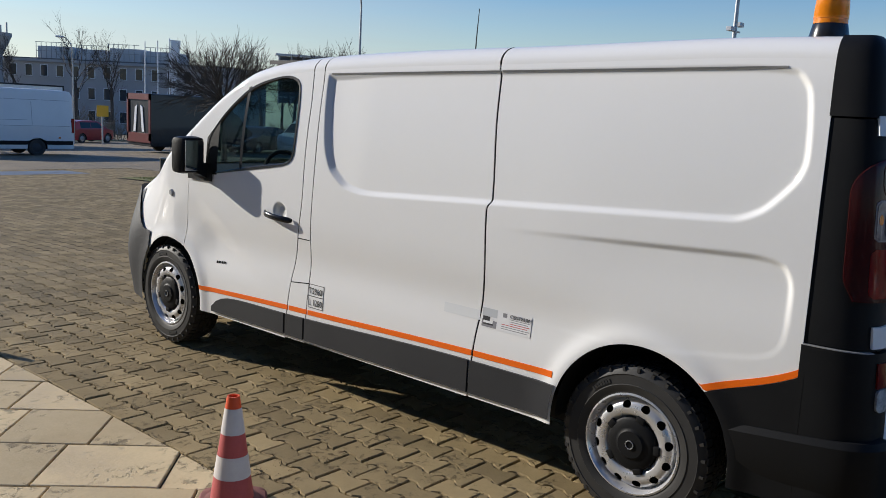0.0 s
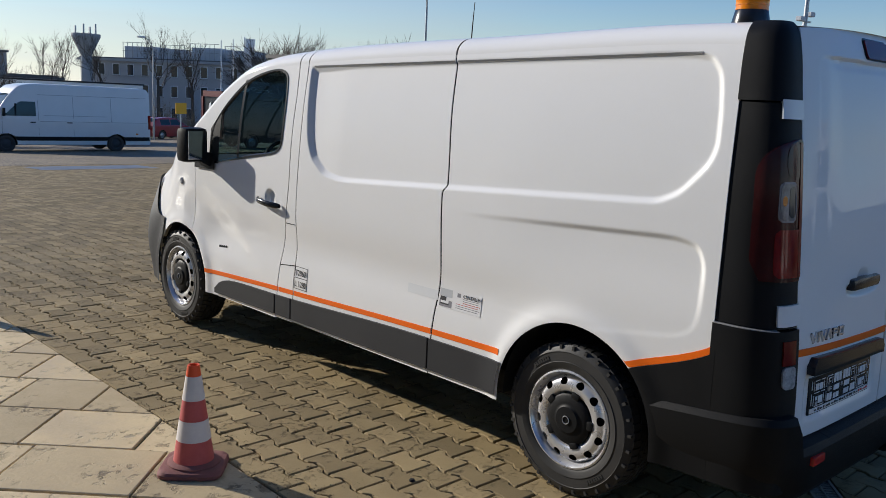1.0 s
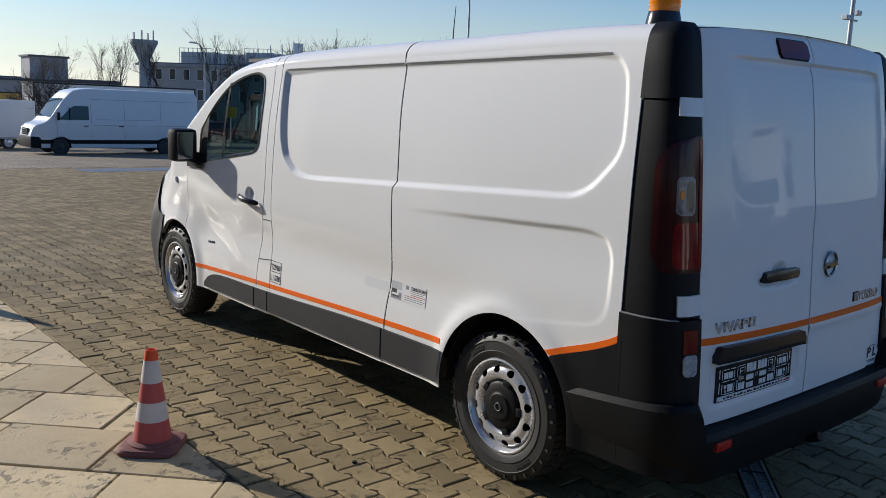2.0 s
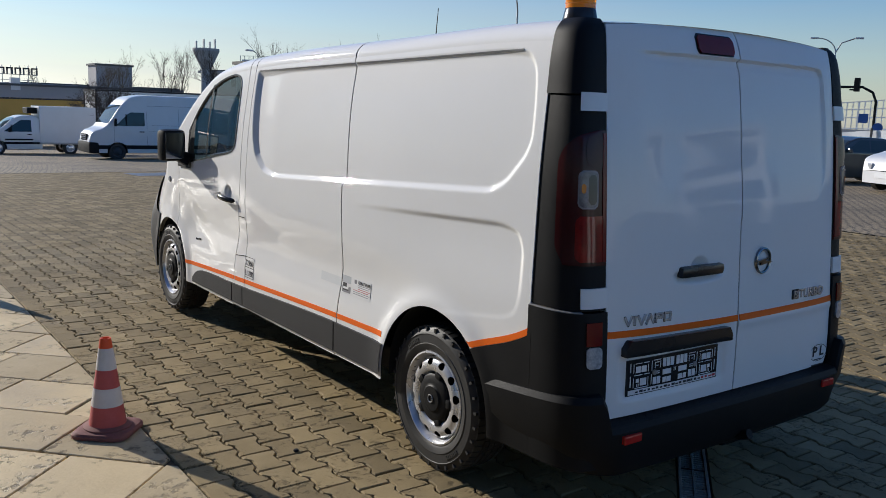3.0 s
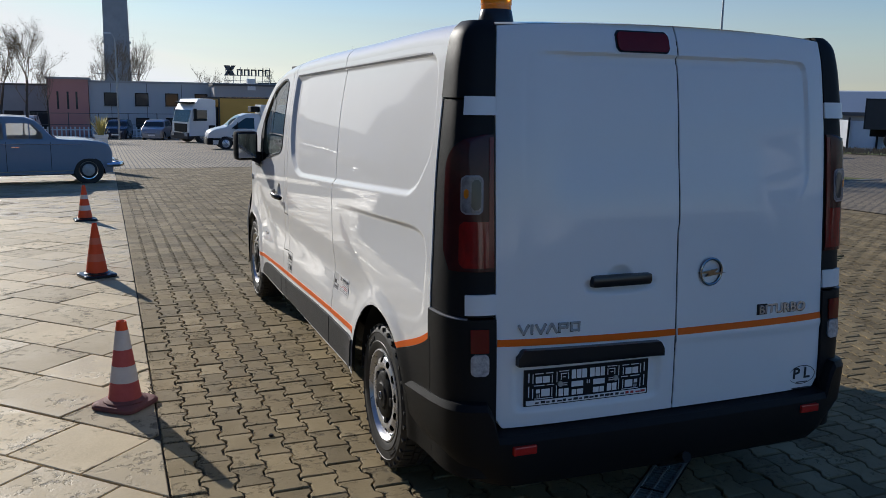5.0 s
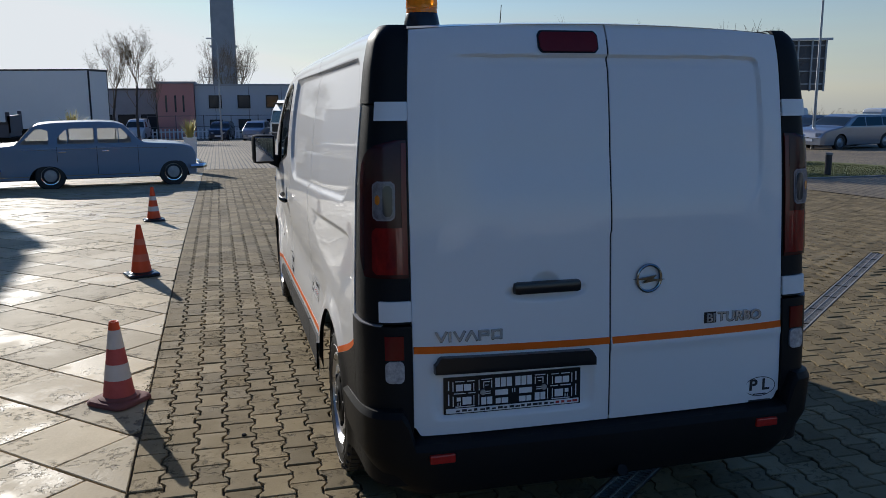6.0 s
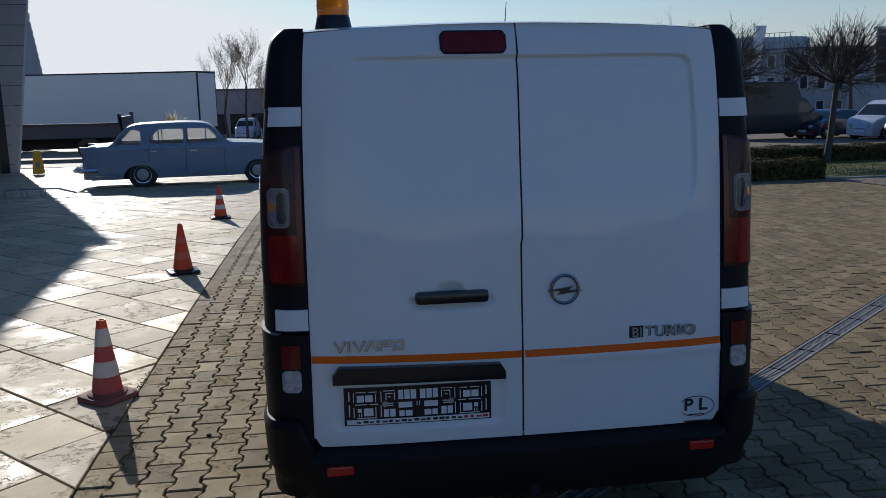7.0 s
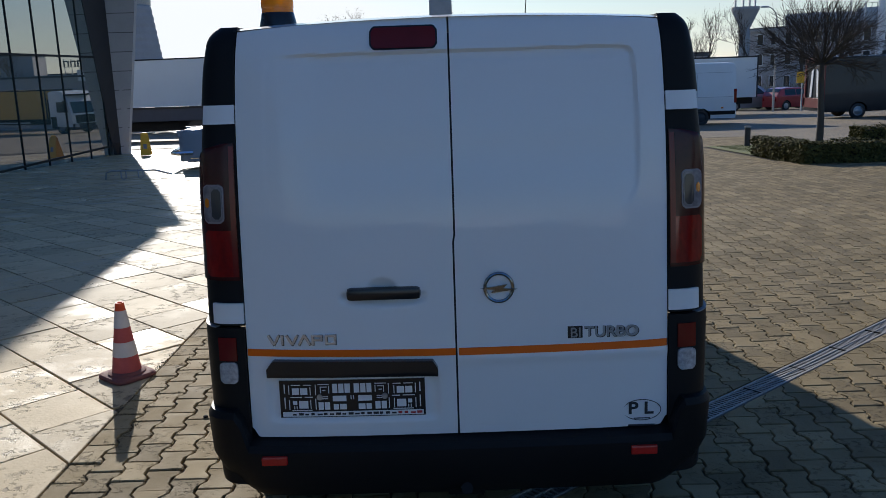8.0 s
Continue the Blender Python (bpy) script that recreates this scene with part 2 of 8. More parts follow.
TWIG = pbr("twigs", (0.060, 0.048, 0.040), (0.085, 0.068, 0.055), 3, 0.9, island=0.25)
TWIG_PALE = pbr("birch_twigs", (0.20, 0.155, 0.105), (0.26, 0.20, 0.135), 1, 0.9, island=0.25)
LEAFGOLD = pbr("yellow_leaves", (0.42, 0.33, 0.10), (0.24, 0.24, 0.08), 1, 0.6, island=0.35, trans=0.25)
DRYLEAF = pbr("dry_leaves", (0.16, 0.105, 0.035), (0.11, 0.085, 0.03), 1, 0.8, island=0.4)
HEDGE = pbr("hedge_leaves", (0.075, 0.075, 0.022), (0.115, 0.095, 0.030), 2.2, 0.85, island=0.45, spec=0.15)
GRASS = pbr("grass", (0.115, 0.135, 0.030), (0.16, 0.15, 0.05), 1.5, 0.9, bump=0.6, bscale=50, island=0.3)
SOIL = pbr("joint_soil", (0.030, 0.023, 0.014), (0.100, 0.076, 0.044), 4, 0.95, bump=0.6, bscale=120)
CRUMB = pbr("joint_crumbs", (0.085, 0.066, 0.036), (0.20, 0.158, 0.088), 9, 0.95, island=0.4)
PAVER = pbr("concrete_paver", (0.355, 0.268, 0.136), (0.205, 0.152, 0.076), 2.2, 0.70, 0.92, spec=0.25, bump=0.26, bscale=170, vary=0.26, island=0.26, pits=0.45, pscale=6.0)
SLAB = pbr("stone_slab", (0.67, 0.535, 0.320), (0.46, 0.352, 0.200), 2.2, 0.62, 0.82, bump=0.16, bscale=60, spec=0.27, vary=0.18, island=0.18, pits=0.5, pscale=3.2, gloss=0.36)
KERB = pbr("kerb_concrete", (0.33, 0.31, 0.28), (0.25, 0.235, 0.21), 3, 0.85, bump=0.3, bscale=80)
WET = pbr("damp_patch", (0.20, 0.20, 0.20), (0.16, 0.16, 0.165), 3, 0.30, 0.55)
FLATBED = pbr("flatbed_blue", (0.045, 0.06, 0.095), (0.035, 0.045, 0.07), 2, 0.5)
CABIN = pbr("cabin_plastic", (0.035, 0.037, 0.04), (0.05, 0.05, 0.055), 4, 0.6)
FABRIC = pbr("seat_fabric", (0.05, 0.055, 0.06), (0.03, 0.033, 0.037), 30, 0.9)


def clear_glass(name, colour, rough=0.0, dust=0.0):
    """Thin glazing: part see-through, part mirror."""
    m = bpy.data.materials.new(name)
    m.use_nodes = True
    n, k = m.node_tree.nodes, m.node_tree.links
    n.remove(n["Principled BSDF"])
    tr, gl, mx, fr = n.new("ShaderNodeBsdfTransparent"), n.new("ShaderNodeBsdfGlossy"), n.new("ShaderNodeMixShader"), n.new("ShaderNodeFresnel")
    tr.inputs[0].default_value = (*colour, 1)
    gl.inputs["Roughness"].default_value = rough
    fr.inputs[0].default_value = 1.5
    k.new(fr.outputs[0], mx.inputs[0])
    see = tr.outputs[0]
    if dust:
        film, dm = n.new("ShaderNodeBsdfTranslucent"), n.new("ShaderNodeMixShader")          # dusty panes scatter the sun behind them
        film.inputs[0].default_value, dm.inputs[0].default_value = (0.85, 0.84, 0.80, 1), dust
        k.new(see, dm.inputs[1])
        k.new(film.outputs[0], dm.inputs[2])
        see = dm.outputs[0]
    k.new(see, mx.inputs[1])
    k.new(gl.outputs[0], mx.inputs[2])
    k.new(mx.outputs[0], n["Material Output"].inputs[0])
    return m


GLASS = clear_glass("car_glass", (0.43, 0.57, 0.56))
DIMGLASS = clear_glass("dim_glass", (0.20, 0.28, 0.27))
SEDANGLASS = clear_glass("sedan_glass", (0.92, 0.94, 0.94), dust=0.50)


# ---- mesh helpers ----
def mk(name, vf, mat, parent=None, label="", smooth=False):
    """One mesh object out of (vertices, faces), under a thing or a part."""
    me = bpy.data.meshes.new(name)
    me.from_pydata([tuple(float(c) for c in v) for v in vf[0]], [], [tuple(int(i) for i in f) for f in vf[1]])
    me.materials.append(mat)
    if smooth:
        me.polygons.foreach_set("use_smooth", [True] * len(me.polygons))
        me.set_sharp_from_angle(angle=radians(38))
    me.update()
    ob = new(name, me)
    if parent:
        ob.parent = parent
    if label:
        ob["label"] = label
    return ob


def thing(name, label, category, x=0, y=0, z=0, turn=0, group="", kind=""):
    ob = new(name)
    ob.empty_display_size = 0.1
    ob.matrix_basis = pose(x, y, z, 0, 0, turn)
    return tagged(ob, label, category, group, kind)


def solo(name, vf, mat, label, category="", group="", kind="", x=0, y=0, z=0, turn=0, smooth=False):
    ob = mk(name, vf, mat, smooth=smooth)
    ob.matrix_basis = pose(x, y, z, 0, 0, turn)
    return tagged(ob, label, category, group, kind)


def join(*parts):
    V, F = [], []
    for v, f in parts:
        o = len(V)
        V.extend(v)
        F.extend([tuple(i + o for i in q) for q in f])
    return V, F


def moved(vf, m):
    return [tuple(m @ Vector(v)) for v in vf[0]], vf[1]


def box(x0, x1, y0, y1, z0, z1, bev=0.0):
    """A box, its edges rounded by bev."""
    if bev <= 0:
        V = [(x, y, z) for z in (z0, z1) for y in (y0, y1) for x in (x0, x1)]
        return V, [(0, 2, 3, 1), (4, 5, 7, 6), (0, 1, 5, 4), (1, 3, 7, 5), (3, 2, 6, 7), (2, 0, 4, 6)]
    bm = bmesh.new()
    bmesh.ops.create_cube(bm, size=1)
    for v in bm.verts:
        v.co = (x0 + (v.co.x + 0.5) * (x1 - x0), y0 + (v.co.y + 0.5) * (y1 - y0), z0 + (v.co.z + 0.5) * (z1 - z0))
    bmesh.ops.bevel(bm, geom=bm.edges[:], offset=bev, segments=2, affect="EDGES", profile=0.6)
    return from_bm(bm)


def from_bm(bm):
    bm.verts.index_update()
    V, F = [tuple(v.co) for v in bm.verts], [tuple(v.index for v in f.verts) for f in bm.faces]
    bm.free()
    return V, F


def grid(rows, close_u=False):
    """Quads over a list of rows of points."""
    n = len(rows[0])
    V = [p for r in rows for p in r]
    F = []
    for j in range(len(rows) - 1):
        for i in range(n if close_u else n - 1):
            a, b = j * n + i, j * n + (i + 1) % n
            F.append((a, b, b + n, a + n))
    return V, F


def lathe(profile, n=32, axis="z"):
    """Turns (radius, height) points about an axis."""
    rows = []
    for r, h in profile:
        row = []
        for i in range(n):
            c, s = r * math.cos(2 * math.pi * i / n), r * math.sin(2 * math.pi * i / n)
            row.append((c, s, h) if axis == "z" else (h, c, s) if axis == "x" else (s, h, c))
        rows.append(row)
    return grid(rows, True)


def tube(path, radius, n=8):
    """A round bar along a path; radius is a number or one for each point."""
    pts = [Vector(p) for p in path]
    rs = radius if isinstance(radius, (list, tuple)) else [radius] * len(pts)
    rows = []
    side = None
    for i, p in enumerate(pts):
        d = (pts[min(i + 1, len(pts) - 1)] - pts[max(i - 1, 0)]).normalized()
        ref = Vector((0, 0, 1)) if abs(d.z) < 0.9 else Vector((1, 0, 0))
        if side is None or abs(side.dot(d)) > 0.95:
            side = d.cross(ref).normalized()
        side = (side - d * side.dot(d)).normalized()
        up = d.cross(side)
        rows.append([tuple(p + (side * math.cos(2 * math.pi * k / n) + up * math.sin(2 * math.pi * k / n)) * rs[i]) for k in range(n)])
    V, F = grid(rows, True)
    o = len(V)
    F.append(tuple(range(n))[::-1])
    F.append(tuple(range(o - n, o)))
    return V, F


def prism(poly, axis, a, b):
    """A 2D outline pushed through from a to b along an axis."""
    def put(u, v, w):
        return (w, u, v) if axis == "x" else (u, w, v) if axis == "y" else (u, v, w)
    n = len(poly)
    V = [put(u, v, a) for u, v in poly] + [put(u, v, b) for u, v in poly]
    F = [tuple(range(n))[::-1], tuple(range(n, 2 * n))] + [(i, (i + 1) % n, n + (i + 1) % n, n + i) for i in range(n)]
    return V, F


def smooth01(x):
    x = np.clip(x, 0, 1)
    return x * x * (3 - 2 * x)


def convex(points, sharp=60.0):
    """Signed distance (negative inside) to a convex outline with softly rounded corners."""
    pts = np.array(points, float)
    if sum(pts[i, 0] * pts[(i + 1) % len(pts), 1] - pts[(i + 1) % len(pts), 0] * pts[i, 1] for i in range(len(pts))) < 0:
        pts = pts[::-1]
    d = np.roll(pts, -1, 0) - pts
    nrm = np.stack([d[:, 1], -d[:, 0]], 1) / np.linalg.norm(d, axis=1)[:, None]

    def dist(u, v):
        e = [(u - pts[i, 0]) * nrm[i, 0] + (v - pts[i, 1]) * nrm[i, 1] for i in range(len(pts))]
        m = np.max(e, axis=0)
        return m + np.log(sum(np.exp(sharp * (q - m)) for q in e)) / sharp
    return dist


def cut_sheet(U, W, put, hole=None):
    """A sheet over arrays of two surface coordinates; what lies inside hole (< 0) is left out, and its rim is drawn tight."""
    U, W = np.array(U, float), np.array(W, float)
    keep = np.ones((U.shape[0] - 1, U.shape[1] - 1), bool)
    if hole is not None:
        g = hole(U, W)
        ins = g < 0
        keep = ~(ins[:-1, :-1] & ins[1:, :-1] & ins[:-1, 1:] & ins[1:, 1:])
        for _ in range(4):
            g = hole(U, W)
            gu, gw = (hole(U + 1e-4, W) - g) / 1e-4, (hole(U, W + 1e-4) - g) / 1e-4
            q = np.where(ins, g / np.maximum(gu * gu + gw * gw, 1e-3), 0)
            U, W = U - q * gu, W - q * gw
    n = U.shape[1]
    try:
        V = [tuple(v) for v in put(U.ravel(), W.ravel())]
    except TypeError:
        V = [put(U[j, i], W[j, i]) for j in range(U.shape[0]) for i in range(n)]
    F = [(j * n + i, j * n + i + 1, (j + 1) * n + i + 1, (j + 1) * n + i) for j in range(U.shape[0] - 1) for i in range(n - 1) if keep[j, i]]
    used = sorted({i for f in F for i in f})
    where = {o: i for i, o in enumerate(used)}
    return [V[i] for i in used], [tuple(where[i] for i in f) for f in F]


def ramp(x):
    return np.clip(x, 0, 1)


def curve(xs, ys):
    """A smooth curve (monotone cubic) through points."""
    xs, ys = np.array(xs, float), np.array(ys, float)
    h, d = np.diff(xs), np.diff(ys) / np.diff(xs)
    m = np.zeros(len(xs))
    m[0], m[-1] = d[0], d[-1]
    for i in range(1, len(xs) - 1):
        if d[i - 1] * d[i] > 0:
            w1, w2 = 2 * h[i] + h[i - 1], h[i] + 2 * h[i - 1]
            m[i] = (w1 + w2) / (w1 / d[i - 1] + w2 / d[i])

    def at(x):
        x = np.clip(x, xs[0], xs[-1])
        i = np.clip(np.searchsorted(xs, x) - 1, 0, len(h) - 1)
        t = (x - xs[i]) / h[i]
        return (2 * t**3 - 3 * t**2 + 1) * ys[i] + (t**3 - 2 * t**2 + t) * h[i] * m[i] + (3 * t**2 - 2 * t**3) * ys[i + 1] + (t**3 - t**2) * h[i] * m[i + 1]
    return at


def ground_z(y):
    """The yard lies flat round the van and falls gently away beyond it."""
    u = (y - 7.0) / 1.5
    return -0.034 * 1.5 * np.logaddexp(0, u)


def writing(name, body, size, mat, m, parent=None, label="", depth=0.0015, align="LEFT", bold=0.0):
    """Letters of the built-in font as a mesh."""
    cu = bpy.data.curves.new(name, "FONT")
    cu.body, cu.size, cu.extrude, cu.align_x, cu.offset = body, size, depth, align, bold
    tmp = bpy.data.objects.new(name, cu)
    scene.collection.objects.link(tmp)
    me = bpy.data.meshes.new_from_object(tmp.evaluated_get(bpy.context.evaluated_depsgraph_get()))
    bpy.data.objects.remove(tmp)
    me.materials.clear()
    me.materials.append(mat)
    ob = new(name, me)
    ob.parent = parent
    ob.matrix_basis = m
    if label:
        ob["label"] = label
    return ob


# ---- the van: local origin on the ground under the rear axle's middle, y towards its nose ----
VAN = thing("panel_van", "white panel van with black plastic corners and an orange stripe", "van", 3.985, 1.576, 0)
ROOF = curve([-0.80, -0.6, -0.3, 0.1, 0.5, 1.5, 2.3, 2.64, 2.87, 3.3, 3.7, 3.95, 4.2, 4.36, 4.43], [1.985, 2.003, 2.006, 1.998, 1.986, 1.963, 1.919, 1.862, 1.755, 1.462, 1.215, 1.105, 1.00, 0.90, 0.72])
COLUMN = curve([0.2, 0.3, 0.5, 0.9, 1.17, 1.4, 1.53, 1.73, 1.83, 1.89, 1.95, 1.985], [0.915, 0.922, 0.936, 0.942, 0.935, 0.926, 0.916, 0.895, 0.884, 0.873, 0.858, 0.84])
REDGE = curve([0.2, 1.0, 1.5, 1.9], [-0.645, -0.638, -0.630, -0.616])         # upright edge between the flank and the rear corner
PLAN = curve([-1, 3.2, 3.6, 3.8, 4.0, 4.2, 4.35, 4.43], [1, 1, 0.985, 0.960, 0.905, 0.80, 0.68, 0.55])
UPPER = convex([(1.985, 1.815), (-0.40, 1.872), (-0.50, 1.857), (-0.55, 1.80), (-0.57, 1.70), (-0.58, 1.53), (-0.555, 1.46), (-0.45, 1.345), (-0.36, 1.302), (1.62, 1.196), (1.76, 1.218), (1.87, 1.295), (1.925, 1.40), (1.955, 1.55)], 160)
LOWER = convex([(1.2, 1.13), (-0.47, 1.197), (-0.55, 1.175), (-0.585, 1.11), (-0.585, 0.90), (-0.56, 0.845), (-0.50, 0.81), (0.0, 0.74), (1.2, 0.74)], 120)
DOORSCOOP = convex([(3.1, 1.08), (2.35, 0.62), (2.35, 0.54), (3.4, 0.54), (3.4, 0.98)], 30)
ARCHES = ((-0.030, 0.372, 0.392), (3.430, 0.36, 0.375))


def arch_dist(Y, z, grow=0.0):
    out = None
    for c, zc, r in ARCHES:
        d = np.where(z < zc, np.abs(Y - c), np.hypot(Y - c, z - zc)) - r - grow
        out = d if out is None else np.minimum(out, d)
    return out


def van_half(Y, z):
    """Half the body's width at a place on its flank, with the pressed panels."""
    Y, z = np.asarray(Y, float), np.asarray(z, float)
    w = 0.972 - 0.09 * np.power(np.maximum(z - 1.0, 0) / 0.84, 2.41) - 0.008 * np.maximum(0, 1.0 - z)
    k = np.clip((0.45 - Y) / 1.10, 0, 1) ** 1.4          # the body narrows a little to its rear corners
    w = w + (COLUMN(z) + 0.004 - w) * k
    e = (0.015 + 0.006 * smooth01((Y - 1.6) / 0.3)) * ramp(-UPPER(Y, z) / (0.022 + 0.014 * smooth01((Y - 1.5) / 0.4)))
    e = e + 0.012 * ramp(-LOWER(Y, z) / 0.020) * smooth01((0.8 - Y) / 0.95) * (0.15 + 0.85 * smooth01((z - 0.86) / 0.26))
    e = e + 0.022 * smooth01((0.062 - np.hypot(Y - 2.275, (z - 1.035) * 1.1)) / 0.03)
    e = e + 0.018 * np.exp(-((z - 0.77) / 0.13) ** 2) * smooth01((3.2 - Y) / 0.3) * smooth01((Y + 0.1) / 0.6)
    e = e + 0.012 * smooth01(-DOORSCOOP(Y, z) / 0.17)
    e = e - 0.014 * np.exp(-((arch_dist(Y, z) - 0.01) / 0.055) ** 2)
    tuck = 1 - 0.14 * np.clip((z - 0.7) / 0.45, 0, 1.2) ** 1.5 * smooth01((Y - 3.45) / 0.5)
    return w * PLAN(Y) * tuck - e


def flank(side, off=0.0):
    def put(Y, z):
        if np.ndim(Y):
            return np.stack([side * (van_half(Y, z) + off), Y, z], 1)
        return (side * (float(van_half(Y, z)) + off), float(Y), float(z))
    return put


def flank_panel(name, side, rear, front, low, mat, label="", nu=40, nv=64, up=True, hole=None, lip=0.014):
    """A panel of the flank between two upright seams (functions of height), turned over the shoulder into the roof."""
    if side < 0:
        nu, nv = int(nu * 3.6), int(nv * 3.2)
    us = np.linspace(0, 1, nu)
    rows_u, rows_w = [], []
    for v in np.linspace(0, 1, nv):
        ends = []
        for f in (rear, front):
            z = 1.0
            for _ in range(6):
                y = float(f(z))
                z = low + (float(ROOF(y)) - 0.11 - low) * v
            ends.append(y)
        Y = ends[0] + (ends[1] - ends[0]) * us
        rows_u.append(Y)
        rows_w.append(low + (ROOF(Y) - 0.11 - low) * v)
    vf = cut_sheet(rows_u, rows_w, flank(side), hole)
    bits = [vf]
    if up:
        Y = rows_u[-1]
        zt = ROOF(Y)
        rows = []
        for a in np.linspace(0, 90, 9):
            c, s = math.cos(radians(a)), math.sin(radians(a))
            rows.append([(side * (float(van_half(y, z - 0.11)) - 0.12 * (1 - c)), float(y), float(z - 0.11 + 0.085 * s)) for y, z in zip(Y, zt)])
        bits.append(grid(rows))
    for k in (0, -1):       # folded edges along the seams
        Ye, ze = np.array([r[k] for r in rows_u]), np.array([r[k] for r in rows_w])
        ok = arch_dist(Ye, ze) > 0.005
        outer = [flank(side)(y, z) for y, z, o in zip(Ye, ze, ok) if o]
        inner = [(x - side * lip, y, z) for x, y, z in outer]
        bits.append(grid([outer, inner]))
    ob = mk(name, join(*bits), mat, VAN, label, smooth=True)
    return ob


SEAM_MID = curve([0.2, 0.35, 0.55, 0.958, 1.22, 1.26, 1.65, 1.84, 2.0], [0.845, 0.838, 0.822, 0.780, 0.790, 0.772, 0.808, 0.828, 0.86])
SEAM_B = curve([0.2, 0.33, 0.665, 0.9, 1.36, 1.74, 1.9], [2.04, 2.035, 2.016, 2.008, 1.992, 2.008, 2.034])
SEAM_DOOR = curve([0.2, 0.33, 0.64, 0.9, 1.19, 1.61, 1.89], [2.21, 2.207, 2.173, 2.117, 2.080, 2.079, 2.118])
SEAM_NOSE = curve([0.2, 0.65, 1.13, 1.3, 2.0], [3.29, 3.262, 3.204, 3.20, 3.20])
WINDOW = convex([(3.025, 1.175), (3.0, 1.42), (2.88, 1.56), (2.65, 1.728), (2.47, 1.786), (2.29, 1.806), (2.20, 1.77), (2.168, 1.64), (2.175, 1.34), (2.23, 1.292), (2.37, 1.270)], 70)


def shifted(f, d):
    return lambda z: f(z) + d


def level(v):
    return lambda z: np.asarray(z) * 0 + v


for side in (-1, 1):
    flank_panel("rear_quarter_panel", side, REDGE, shifted(SEAM_MID, -0.0054), 0.325, WHITE, nu=62, nv=76, hole=lambda Y, z: arch_dist(Y, z))
    flank_panel("cargo_side_panel", side, shifted(SEAM_MID, 0.0054), shifted(SEAM_B, -0.004), 0.322, WHITE, nu=46, nv=76)
    flank_panel("door_pillar_panel", side, shifted(SEAM_B, 0.004), shifted(SEAM_DOOR, -0.004), 0.318, WHITE, nu=6, nv=60)
    flank_panel("cab_door", side, shifted(SEAM_DOOR, 0.004), shifted(SEAM_NOSE, -0.003), 0.310, WHITE, nu=46, nv=64, hole=lambda Y, z: np.minimum(WINDOW(Y, z), arch_dist(Y, z)))
    flank_panel("front_wing", side, shifted(SEAM_NOSE, 0.003), level(4.42), 0.28, WHITE, nu=44, nv=40, hole=lambda Y, z: arch_dist(Y, z))
    for seam in (SEAM_MID, SEAM_B, SEAM_DOOR):           # dark strips stand in for the shade in the joints between the panels
        zs = np.linspace(0.34, float(ROOF(seam(1.8))) - 0.125, 60)
        mk("seam_rubber", grid([[flank(side, -0.0035)(float(seam(z)) + q, float(z)) for q in (-0.0062, 0.0062)] for z in zs]), DARK, VAN, "dark strip standing in for the shade in the panel joint", smooth=True)
    # dark shell behind the seams
    ys = np.linspace(-0.66, 2.14, 40)
    zs = np.linspace(0.3, 1, 20)
    U = np.array([ys] * 20)
    W = np.array([0.33 + (ROOF(ys) - 0.12 - 0.33) * v for v in np.linspace(0, 1, 20)])
    mk("inner_wall", cut_sheet(U, W, flank(side, -0.022), lambda Y, z: arch_dist(Y, z, 0.02)), DARK, VAN, "dark inner wall behind the panel seams")
    U = np.array([np.linspace(2.13, 3.38, 24)] * 12)
    W = np.array([0.34 + 0.80 * v + U[0] * 0 for v in np.linspace(0, 1, 12)])
    mk("inner_wall", cut_sheet(U, W, flank(side, -0.022), lambda Y, z: arch_dist(Y, z, 0.02)), DARK, VAN, "dark inner wall behind the panel seams")
    U = np.array([np.linspace(2.10, 3.30, 40)] * 24)
    W = np.array([1.10 + np.maximum(ROOF(U[0]) - 0.13 - 1.10, 0.01) * v for v in np.linspace(0, 1, 24)])
    mk("door_lining", cut_sheet(U, W, flank(side, -0.020), lambda Y, z: WINDOW(Y, z)), CABIN, VAN, "dark plastic lining round the window", smooth=True)
    # window: rubber seal and panes
    rim, n = [], 90
    for k in range(n):
        a = 2 * math.pi * k / n
        lo, hi = 0.0, 0.9
        for _ in range(40):
            m_ = (lo + hi) / 2
            if WINDOW(2.55 + m_ * math.cos(a), 1.50 + m_ * math.sin(a)) < 0:
                lo = m_
            else:
                hi = m_
        rim.append((2.55 + lo * math.cos(a), 1.50 + lo * math.sin(a), a))
    rows = []
    for grow, off in ((0.004, -0.004), (0.002, 0.004), (-0.012, 0.003), (-0.020, -0.006)):
        rows.append([flank(side, off)(y + grow * math.cos(a), z + grow * math.sin(a)) for y, z, a in rim])
    mk("window_seal", grid(rows, True), GLOSSBLACK, VAN, "black rubber window seal", smooth=True)
    def pane_at(y, z):
        return (side * ((0.972 - 0.09 * max(z - 1.0, 0) ** 2.41 / 0.657) * float(PLAN(y)) - 0.008), y, z)
    rings = [[pane_at(2.55 + (y - 2.55) * q, 1.50 + (z - 1.50) * q) for y, z, a in rim] for q in np.linspace(1, 0.02, 9)]
    pV, pF = grid(rings, True)
    ob = mk("side_window", (pV, pF if side > 0 else [f[::-1] for f in pF]), GLASS if side < 0 else DIMGLASS, VAN, "tinted side window glass", smooth=True)
    ob.visible_shadow = False
    mk("window_bar", grid([[flank(side, 0.001)(2.675 - 0.018 * (z - 1.23), z) for z in np.linspace(1.235, 1.725, 12)], [flank(side, 0.001)(2.650 - 0.018 * (z - 1.23), z) for z in np.linspace(1.235, 1.735, 12)]]), GLOSSBLACK, VAN, "black upright bar of the quarter light", smooth=True)

